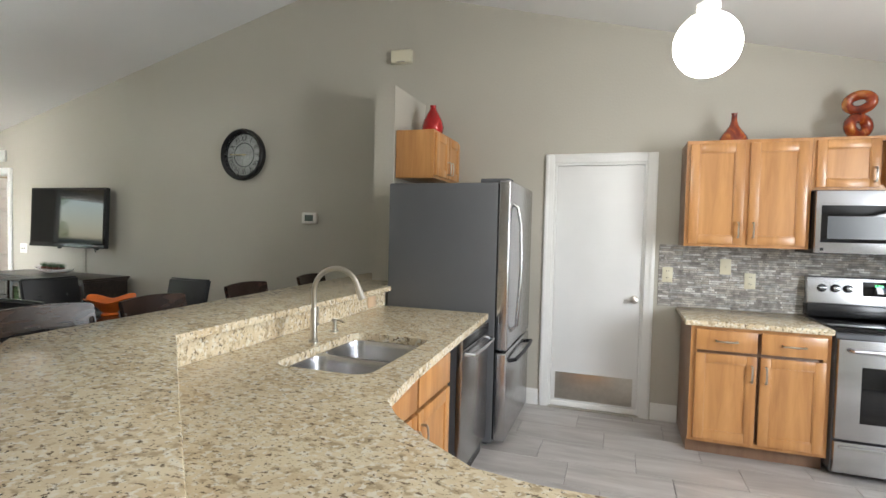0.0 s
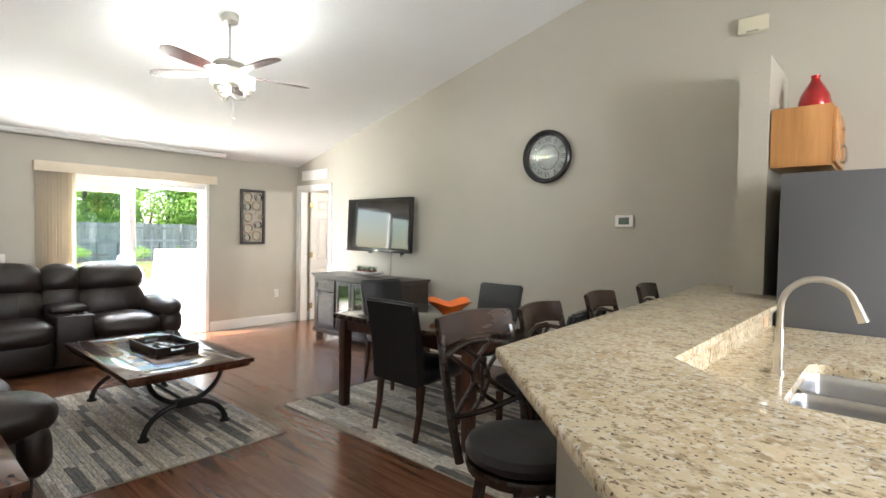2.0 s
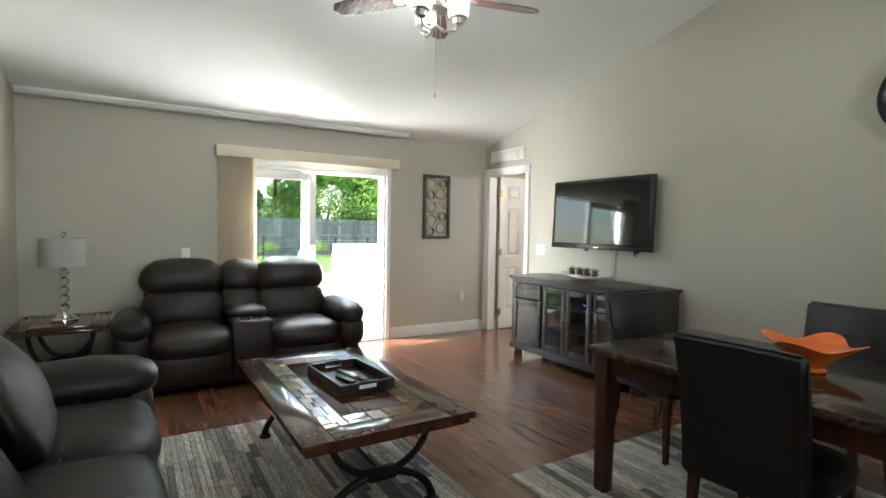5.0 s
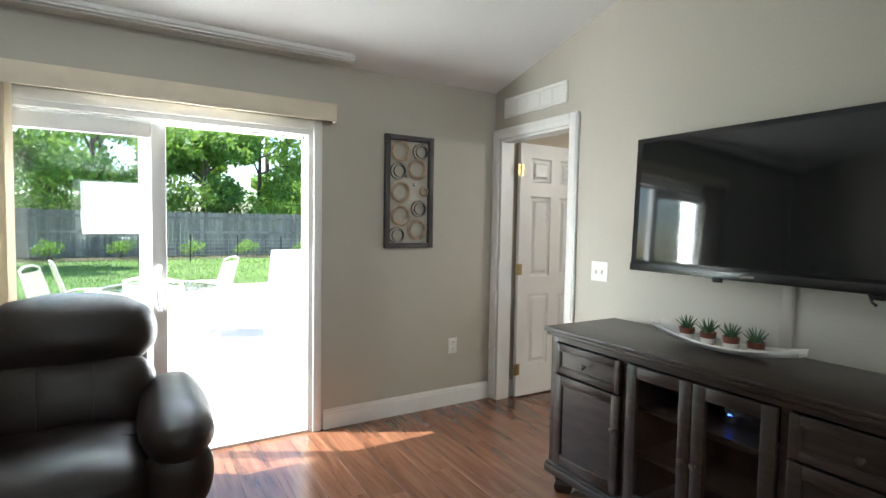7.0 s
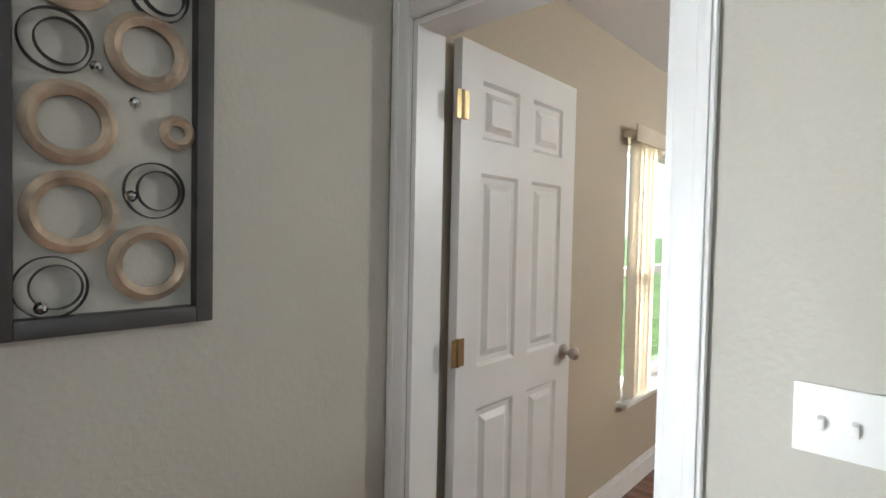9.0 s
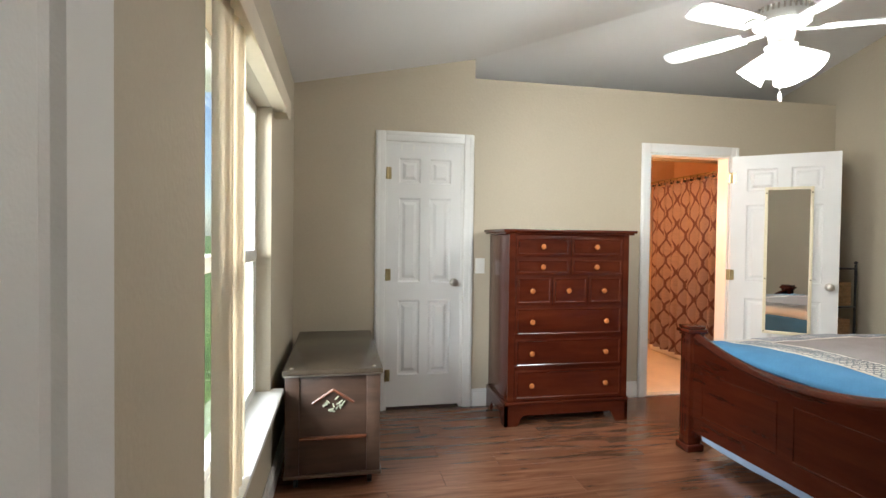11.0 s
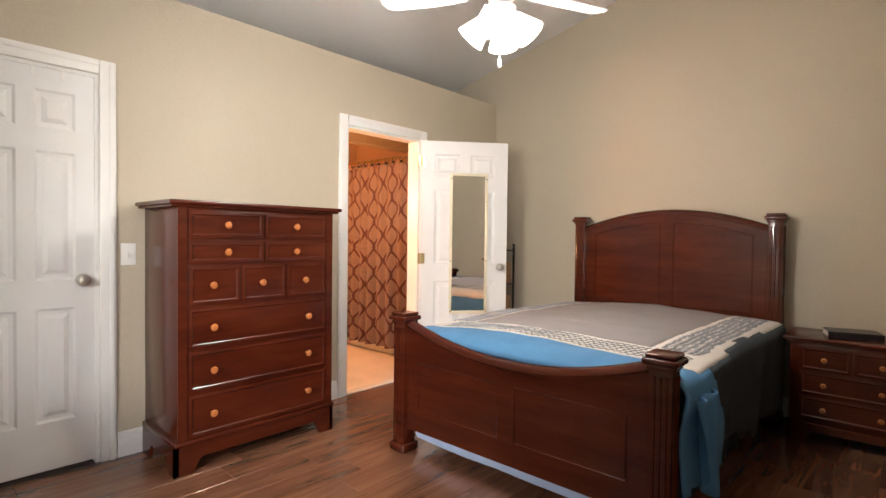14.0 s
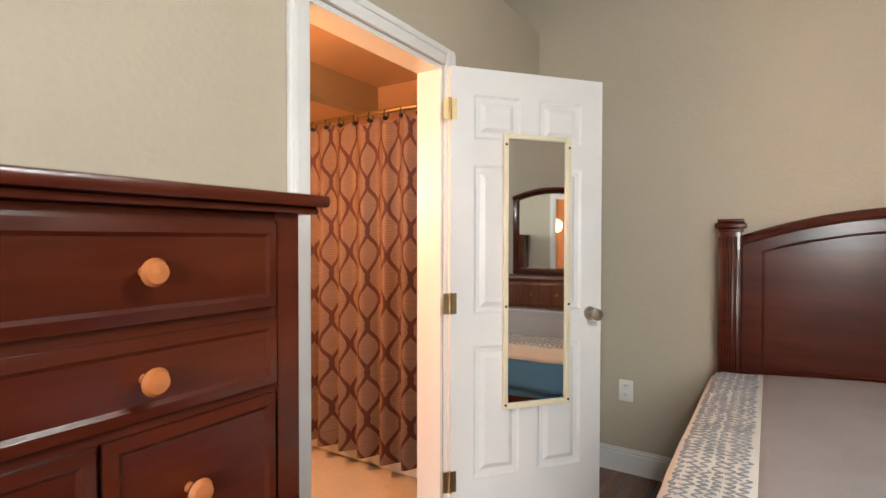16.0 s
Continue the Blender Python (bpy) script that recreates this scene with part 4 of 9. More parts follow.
# tray with four succulents
tray = thing("long_tray", "long white curved ceramic tray on the console", "tray", pose(2.02, -0.27, 0.862, 0, 0, -4))
bm = bmesh.new()
prof = []
for i in range(17):
    u = -1 + i / 8
    hw = 0.075 * math.sqrt(max(0.05, 1 - 0.75 * u * u))
    z = 0.004 + 0.045 * u * u
    prof.append([bm.verts.new((0.33 * u, s * hw * f, z + dz)) for s, f, dz in ((-1, 1, 0.022), (-1, 0.6, 0.0), (1, 0.6, 0.0), (1, 1, 0.022), (1, 0.97, 0.028), (1, 0.55, 0.009), (-1, 0.55, 0.009), (-1, 0.97, 0.028))])
for a, b in zip(prof, prof[1:]):
    for k in range(8):
        bm.faces.new((a[k], a[(k + 1) % 8], b[(k + 1) % 8], b[k]))
bm.faces.new(prof[0]), bm.faces.new(list(reversed(prof[-1])))
bmesh.ops.recalc_face_normals(bm, faces=bm.faces[:])
part("dish", bm, M_CERAMIC, tray, smooth=60)


def succulent(m):
    p = thing("potted_succulent", "small green succulent in a striped brown pot", "plant", m, "succulents on the tray")
    part("pot", lathe(((0.022, 0.0), (0.030, 0.022), (0.034, 0.058), (0.030, 0.058), (0.028, 0.05), (0.0, 0.05)), 16), M_TERRA, p)
    part("glaze_band", lathe(((0.0285, 0.010), (0.0320, 0.028), (0.0325, 0.032), (0.031, 0.032)), 16), M_CERAMIC, p, "pale glazed band")
    part("rim_band", lathe(((0.0245, 0.001), (0.029, 0.010), (0.0278, 0.011)), 16), M_OCHRE, p)
    bm = bmesh.new()
    for k in range(15):
        a, tilt = k * 2.4, 0.25 + 0.055 * k
        d = Vector((math.cos(a) * math.sin(tilt), math.sin(a) * math.sin(tilt), math.cos(tilt)))
        tube([Vector((0, 0, 0.05)), Vector((0, 0, 0.05)) + d * 0.03, Vector((0, 0, 0.052)) + d * 0.066], 0.007, 5, bm, 0.0008)
    part("leaves", bm, M_LEAF, p, "spiky green leaves")
    return p


s0 = succulent(pose(1.86, -0.262, 0.874))
for k in range(1, 4):
    copy_thing(s0, pose(1.86 + 0.105 * k, -0.262 - 0.007 * k, 0.874, 0, 0, 70 * k))

# ---- ceiling fan of the living room ----
M_SHADE = glow("frosted_glass_shade", (0.80, 0.90, 0.88), 0.35)
M_BLADE = ramp_material("walnut_fan_blade", ((0.3, (0.035, 0.012, 0.010)), (0.7, (0.10, 0.035, 0.028))), 3, 0.25, (2, 12, 2), 5, 0.4, coat=0.3)
FX, FY = 2.94, -2.51
FZ = 2.675
fan = thing("ceiling_fan", "brushed nickel ceiling fan with walnut blades and glass shades", "ceiling fan", pose(FX, FY, FZ))
top = ceiling_z(FX) - FZ
part("canopy", turned(lathe(((0.03, -0.075), (0.062, -0.065), (0.072, -0.02), (0.072, 0.0)), 28), Matrix.Translation((0, 0, top + 0.004)) @ Matrix.Rotation(radians(-14.1), 4, "Y")), M_NICKEL, fan)
part("down_rod", cyl((0, 0, 0.05), (0, 0, top - 0.05), 0.0125), M_NICKEL, fan)
part("motor_housing", lathe(((0.02, 0.11), (0.11, 0.10), (0.135, 0.075), (0.135, 0.03), (0.10, 0.005), (0.05, -0.01), (0.05, -0.055), (0.08, -0.06), (0.08, -0.08), (0.03, -0.085)), 36), M_NICKEL, fan)
for k in range(5):
    r = Matrix.Rotation(radians(72 * k + 4), 4, "Z") @ Matrix.Rotation(radians(11), 4, "X")
    bm = bmesh.new()
    outline = [(0.20, -0.048), (0.34, -0.064), (0.55, -0.070), (0.63, -0.050), (0.665, 0.0), (0.63, 0.055), (0.55, 0.068), (0.34, 0.062), (0.20, 0.048)]
    prism(outline, -0.003, 0.004, bm=bm)
    part("blade", turned(bm, r), M_BLADE, fan, "dark walnut fan blade")
    part("blade_iron", turned(joined(box(0.09, -0.015, -0.002, 0.22, 0.015, -0.010 + 0.016, 0.003), cyl((0.225, 0, -0.006), (0.225, 0, 0.002), 0.036)), r), M_NICKEL, fan)
for k in range(3):
    a = radians(120 * k + 55)
    c = Vector((math.cos(a), math.sin(a), 0))
    part("light_arm", tube([(0, 0, -0.075), (0, 0, -0.16), c * 0.05 + Vector((0, 0, -0.20)), c * 0.12 + Vector((0, 0, -0.195)), c * 0.135 + Vector((0, 0, -0.165))], 0.008, 8), M_NICKEL, fan)
    part("lamp_holder", lathe(((0.012, -0.17), (0.03, -0.16), (0.034, -0.13), (0.052, -0.128), (0.052, -0.12)), 20, (c.x * 0.135, c.y * 0.135, 0)), M_NICKEL, fan)
    shade = part("glass_shade", lathe(((0.045, -0.120), (0.060, -0.112), (0.062, -0.02), (0.058, -0.018), (0.056, -0.105), (0.0, -0.113)), 24, (c.x * 0.135, c.y * 0.135, 0)), M_SHADE, fan, "frosted white glass shade")
    shade.visible_shadow = False
for x, l in ((0.03, 0.16), (-0.02, 0.36)):
    part("pull_chain", joined(cyl((x, 0.02, -0.08), (x, 0.02, -0.20 - l), 0.0014, n=5), lathe(((0, -0.012), (0.008, -0.006), (0.009, 0.004), (0, 0.012)), 10, (x, 0.02, -0.20 - l))), M_NICKEL, fan)

# ---- rugs ----
def rug_material(name, cols):
    m = bpy.data.materials.new(name)
    m.use_nodes = True
    n, l = m.node_tree.nodes, m.node_tree.links
    b = n["Principled BSDF"]
    b.inputs["Roughness"].default_value = 0.95
    b.inputs["Specular IOR Level"].default_value = 0.1
    geo = n.new("ShaderNodeNewGeometry")
    r = n.new("ShaderNodeValToRGB")
    r.color_ramp.interpolation = "CONSTANT"
    while len(r.color_ramp.elements) < len(cols):
        r.color_ramp.elements.new(0.5)
    for i, (e, c) in enumerate(zip(r.color_ramp.elements, cols)):
        e.position, e.color = i / len(cols), (*c, 1)
    l.new(geo.outputs["Random Per Island"], r.inputs["Fac"])
    tc = n.new("ShaderNodeTexCoord")
    mp = n.new("ShaderNodeMapping")
    mp.inputs["Scale"].default_value = (1, 6, 1)
    l.new(tc.outputs["Object"], mp.inputs["Vector"])
    t = n.new("ShaderNodeTexNoise")
    t.inputs["Scale"].default_value, t.inputs["Detail"].default_value = 22, 6
    l.new(mp.outputs["Vector"], t.inputs["Vector"])
    mr = n.new("ShaderNodeMapRange")
    mr.inputs["From Min"].default_value, mr.inputs["From Max"].default_value = 0.3, 0.7
    mr.inputs["To Min"].default_value, mr.inputs["To Max"].default_value = 0.55, 1.35
    l.new(t.outputs["Fac"], mr.inputs["Value"])
    h = n.new("ShaderNodeHueSaturation")
    l.new(r.outputs["Color"], h.inputs["Color"])
    l.new(mr.outputs["Result"], h.inputs["Value"])
    l.new(h.outputs["Color"], b.inputs["Base Color"])
    bp = n.new("ShaderNodeBump")
    bp.inputs["Strength"].default_value, bp.inputs["Distance"].default_value = 0.8, 0.01
    t2 = n.new("ShaderNodeTexNoise")
    t2.inputs["Scale"].default_value = 260
    l.new(tc.outputs["Object"], t2.inputs["Vector"])
    l.new(t2.outputs["Fac"], bp.inputs["Height"])
    l.new(bp.outputs["Normal"], b.inputs["Normal"])
    return m


M_RUG = rug_material("patchwork_pile", ((0.58, 0.54, 0.47), (0.30, 0.285, 0.275), (0.74, 0.71, 0.65), (0.44, 0.39, 0.33), (0.20, 0.195, 0.19), (0.50, 0.485, 0.47), (0.68, 0.64, 0.57), (0.62, 0.59, 0.54)))
M_RUGBACK = material("rug_binding", (0.34, 0.30, 0.25), 0.9, vary=0.1, vary_scale=30)


def rug(name, label, x0, y0, x1, y1, row, seed):
    rg = thing(name, label, "rug", pose(0, 0, 0))
    part("binding", box(x0, y0, 0.0005, x1, y1, 0.006, 0.002), M_RUGBACK, rg)
    rng = random.Random(seed)
    bm = bmesh.new()
    y = y0 + 0.01
    while y < y1 - 0.02:
        yn = min(y + row * rng.uniform(0.75, 1.3), y1 - 0.01)
        x = x0 + 0.01
        while x < x1 - 0.015:
            xn = min(x + rng.uniform(0.16, 0.60), x1 - 0.01)
            if x1 - xn < 0.05:
                xn = x1 - 0.01
            h = 0.011 + rng.uniform(0, 0.0035)
            vs = [bm.verts.new(c) for c in ((x, y, 0.004), (xn, y, 0.004), (xn, yn, 0.004), (x, yn, 0.004), (x + 0.002, y + 0.002, h), (xn - 0.002, y + 0.002, h), (xn - 0.002, yn - 0.002, h), (x + 0.002, yn - 0.002, h))]
            bm.faces.new(vs[4:])
            for k in range(4):
                bm.faces.new((vs[k], vs[(k + 1) % 4], vs[4 + (k + 1) % 4], vs[4 + k]))
            x = xn
        y = yn
    tagged(part("pile", bm, M_RUG, rg, "striped grey and beige pile", smooth=0), kind="stuff")


rug("area_rug", "grey and beige striped rug under the coffee table", 1.95, -3.90, 3.92, -2.56, 0.034, 3)
rug("area_rug", "grey patchwork rug under the dining table", 3.40, -2.27, 5.78, -0.72, 0.045, 5)

# ---- coffee table ----
def slate_top(parent, x0, y0, x1, y1, z, seed, rim=0.14, t=0.035):
    part("top_frame", joined(box(x0, y0, z - t, x1, y0 + rim, z, 0.006), box(x0, y1 - rim, z - t, x1, y1, z, 0.006), box(x0, y0 + rim, z - t, x0 + rim, y1 - rim, z, 0.004), box(x1 - rim, y0 + rim, z - t, x1, y1 - rim, z, 0.004)), M_TABLEWOOD, parent)
    part("top_field", box(x0 + rim, y0 + rim, z - t, x1 - rim, y1 - rim, z - 0.006), M_TABLEWOOD, parent)
    # a band of slate pieces round a wooden middle
    rng = random.Random(seed)
    bw = min(0.11, (y1 - y0 - 2 * rim) * 0.28)
    X0, X1, Y0, Y1 = x0 + rim, x1 - rim, y0 + rim, y1 - rim
    for a0, a1, b0, b1, along in ((X0, X1, Y0, Y0 + bw, 0), (X0, X1, Y1 - bw, Y1, 0), (X0, X0 + bw, Y0 + bw, Y1 - bw, 1), (X1 - bw, X1, Y0 + bw, Y1 - bw, 1)):
        p = a0 if along == 0 else b0
        end = a1 if along == 0 else b1
        while p < end - 0.01:
            q = min(p + rng.uniform(0.06, 0.15), end)
            if end - q < 0.04:
                q = end
            lo, hi = (b0, b1) if along == 0 else (a0, a1)
            mid = lo + (hi - lo) * rng.choice((0.4, 0.6, 1.0))
            for u0, u1 in ((lo, mid), (mid, hi)):
                if u1 - u0 > 0.01:
                    c = (p + 0.002, u0 + 0.002, q - 0.002, u1 - 0.002) if along == 0 else (u0 + 0.002, p + 0.002, u1 - 0.002, q - 0.002)
                    part("slate_tile", box(c[0], c[1], z - 0.006, c[2], c[3], z - 0.0012 + rng.uniform(-0.0008, 0.0008), 0.0015, 1), M_SLATE, parent, smooth=0)
            p = q
    part("middle_board", box(X0 + bw + 0.004, Y0 + bw + 0.004, z - 0.006, X1 - bw - 0.004, Y1 - bw - 0.004, z - 0.001, 0.002), M_TABLEWOOD, parent)
    for cx in (x0 + rim * 0.5, x1 - rim * 0.5):
        for cy in (y0 + rim * 0.5, y1 - rim * 0.5):
            for d in (-0.022, 0.022):
                part("nail", turned(lathe(((0.010, 0), (0.008, 0.003), (0.0, 0.0045)), 10), Matrix.Translation((cx + d, cy - d * (1 if (cx - x0 < 0.2) == (cy - y0 < 0.2) else -1), z))), M_BLACKMETAL, parent)


def arch_end(parent, x, yc, half, z_top):
    """iron end frame in the plane x: a U that carries the top, standing on an arch"""
    n = 14
    zj = 0.20
    up = [(x, yc + half * 0.92 * math.cos(math.pi + math.pi * k / n), z_top - (z_top - zj) * math.sin(math.pi * k / n)) for k in range(n + 1)]
    part("upper_arch", tube(up, 0.017, 8), M_BLACKMETAL, parent)
    lo = [(x, yc + half * math.cos(math.pi - math.pi * k / n), 0.012 + (zj - 0.012) * math.sin(math.pi * k / n)) for k in range(n + 1)]
    part("lower_arch", tube(lo, 0.019, 8), M_BLACKMETAL, parent)
    for s in (-1, 1):
        part("foot", lathe(((0.036, 0.0), (0.036, 0.012), (0.022, 0.022), (0.018, 0.05)), 14, (x, yc + s * half, 0.0)), M_BLACKMETAL, parent)
    part("collar", box(x - 0.026, yc - 0.07, zj - 0.028, x + 0.026, yc + 0.07, zj + 0.028, 0.008), M_BLACKMETAL, parent)


ct = thing("coffee_table", "mahogany coffee table with slate inlay on black iron legs", "coffee table", pose(0, 0, 0.0135))
slate_top(ct, 2.10, -3.45, 3.58, -2.62, 0.468, 11)
part("edge_moulding", joined(box(2.12, -3.43, 0.405, 3.56, -3.40, 0.433, 0.008), box(2.12, -2.67, 0.405, 3.56, -2.64, 0.433, 0.008), box(2.12, -3.40, 0.405, 2.15, -2.67, 0.433, 0.006), box(3.53, -3.40, 0.405, 3.56, -2.67, 0.433, 0.006)), M_TABLEWOOD, ct)
for x in (2.26, 3.42):
    arch_end(ct, x, -3.035, 0.27, 0.425)
part("stretcher", tube([(2.28, -3.035, 0.20), (2.84, -3.035, 0.205), (3.40, -3.035, 0.20)], 0.012, 8), M_BLACKMETAL, ct)
tr = thing("serving_tray", "dark wooden tray with handle holes on the coffee table", "tray", pose(2.86, -2.98, 0.484, 0, 0, 3))
part("base", box(-0.24, -0.155, 0, 0.24, 0.155, 0.010), M_ESPRESSO, tr)
for y in (-0.155, 0.143):
    part("long_side", box(-0.24, y, 0.010, 0.24, y + 0.012, 0.058, 0.002), M_ESPRESSO, tr)
for x in (-0.24, 0.228):
    part("end_side", joined(box(x, -0.143, 0.010, x + 0.012, -0.05, 0.058), box(x, 0.05, 0.010, x + 0.012, 0.143, 0.058), box(x, -0.05, 0.010, x + 0.012, 0.05, 0.026), box(x, -0.05, 0.046, x + 0.012, 0.05, 0.062, 0.002)), M_ESPRESSO, tr)
for k, (x, y, a, l) in enumerate(((-0.08, 0.02, 12, 0.19), (0.02, -0.03, 8, 0.17), (0.03, 0.06, -4, 0.16))):
    rc = thing("remote_control", "slim dark remote control lying in the tray", "remote control", pose(2.86 + x, -2.98 + y, 0.4945, 0, 0, a), "remotes in the tray")
    part("case", box(-l / 2, -0.021, 0, l / 2, 0.021, 0.018, 0.005), M_BLACKPLASTIC if k else M_NICKEL, rc)
    part("buttons", joined(*[box(-l / 2 + 0.02 + 0.022 * i, -0.012 + 0.012 * j, 0.018, -l / 2 + 0.03 + 0.022 * i, -0.004 + 0.012 * j, 0.0195) for i in range(5) for j in range(2)]), M_CHARCOAL if k else M_BLACKPLASTIC, rc, smooth=0)


# ---- end tables with crystal lamps ----
def end_table(name, x0, y0, x1, y1, h, seed):
    e = thing(name, "mahogany end table with slate inlay and iron legs", "end table")
    slate_top(e, x0, y0, x1, y1, h, seed, 0.12)
    part("edge_moulding", joined(box(x0 + 0.02, y0 + 0.02, h - 0.065, x1 - 0.02, y0 + 0.05, h - 0.035, 0.008), box(x0 + 0.02, y1 - 0.05, h - 0.065, x1 - 0.02, y1 - 0.02, h - 0.035, 0.008), box(x0 + 0.02, y0 + 0.05, h - 0.065, x0 + 0.05, y1 - 0.05, h - 0.035, 0.006), box(x1 - 0.05, y0 + 0.05, h - 0.065, x1 - 0.02, y1 - 0.05, h - 0.035, 0.006)), M_TABLEWOOD, e)
    for x in (x0 + 0.10, x1 - 0.10):
        arch_end(e, x, (y0 + y1) / 2, (y1 - y0) / 2 - 0.09, h - 0.045)
    return e


def crystal_lamp(m, shade_mat, shade_r, shade_h, label):
    p = thing("table_lamp", label, "table lamp", m)
    part("base", lathe(((0.095, 0), (0.095, 0.012), (0.085, 0.020), (0.072, 0.022), (0.070, 0.034), (0.050, 0.038), (0.048, 0.050), (0.02, 0.056), (0.014, 0.075)), 36), M_CHROME, p, "stepped chrome base")
    z = 0.075
    for k in range(5):
        r = 0.036
        part("crystal_ball", lathe(((0.014, 0.0), (0.028, 0.008), (r, 0.024), (r, 0.038), (0.028, 0.054), (0.014, 0.062)), 10, (0, 0, z)), M_CRYSTAL, p, "faceted clear crystal ball", smooth=0)
        part("spacer", lathe(((0.013, -0.006), (0.018, -0.003), (0.018, 0.003), (0.013, 0.006)), 14, (0, 0, z + 0.066)), M_CHROME, p)
        z += 0.070
    zs = z + 0.015
    part("stem", cyl((0, 0, z - 0.004), (0, 0, zs + shade_h + 0.01), 0.006, n=8), M_CHROME, p)
    sh = part("shade", lathe(((shade_r, zs), (shade_r * 0.985, zs + shade_h), (shade_r * 0.985 - 0.003, zs + shade_h), (shade_r - 0.003, zs), (shade_r, zs)), 48), shade_mat, p, "drum fabric shade")
    part("shade_ring", joined(*[cyl((0, 0, zs + shade_h - 0.01), (shade_r * 0.98 * math.cos(a), shade_r * 0.98 * math.sin(a), zs + shade_h - 0.004), 0.002, n=5) for a in (0.3, 2.4, 4.5)]), M_CHROME, sh)
    part("finial", lathe(((0.006, 0.0), (0.010, 0.006), (0.022, 0.018), (0.022, 0.03), (0.010, 0.044), (0.0, 0.046)), 10, (0, 0, zs + shade_h + 0.008)), M_CRYSTAL, p, "crystal finial", smooth=0)
    return p


M_SHADEWARM = shade_material("peach_linen", (0.80, 0.60, 0.50), 0.5)
M_SHADEGREY = shade_material("grey_linen", (0.52, 0.52, 0.50), 0.35)
end_table("end_table", 4.24, -4.80, 4.90, -4.13, 0.55, 21)
end_table("end_table", 0.10, -4.80, 0.76, -4.17, 0.55, 22)
crystal_lamp(pose(4.56, -4.695, 0.551), M_SHADEWARM, 0.138, 0.235, "crystal ball table lamp with a lit peach drum shade")
crystal_lamp(pose(0.46, -4.48, 0.551), M_SHADEGREY, 0.16, 0.22, "crystal ball table lamp with an unlit grey drum shade")


# ---- recliner sofas ----
def cushion(x0, y0, z0, x1, y1, z1, puff=0.03, sub=5, bevel=0.05, dents=0, seed=0, m=None):
    """a soft block: rounded, bulging, slightly creased"""
    bm = bmesh.new()
    add_box(bm, x0, y0, z0, x1, y1, z1)
    bmesh.ops.subdivide_edges(bm, edges=bm.edges[:], cuts=sub, use_grid_fill=True)
    c = Vector(((x0 + x1) / 2, (y0 + y1) / 2, (z0 + z1) / 2))
    h = Vector((abs(x1 - x0) / 2, abs(y1 - y0) / 2, abs(z1 - z0) / 2))
    k = bevel
    for v in bm.verts:
        p = v.co - c
        q = Vector([min(max(p[i], -(h[i] - k)), h[i] - k) if h[i] > k else 0 for i in range(3)])
        d = p - q
        if d.length > 1e-6:
            p = q + d.normalized() * min(k, d.length if max(abs(d[i]) for i in range(3)) < k * 0.99 else k)
        u = [p[i] / h[i] for i in range(3)]
        for i in range(3):
            o = [j for j in range(3) if j != i]
            p[i] += puff * u[i] * (1 - u[o[0]] ** 2) * (1 - u[o[1]] ** 2)
        nz = noise.noise((c + p) * 6 + Vector((seed, 0, 0))) + 0.5 * noise.noise((c + p) * 15 + Vector((0, seed, 0)))
        p += Vector(u) * nz * 0.008
        v.co = c + p
    if m is not None:
        bmesh.ops.transform(bm, matrix=m, verts=bm.verts[:])
    return bm


def seam(points, r=0.004):
    return tube(points, r, 5)


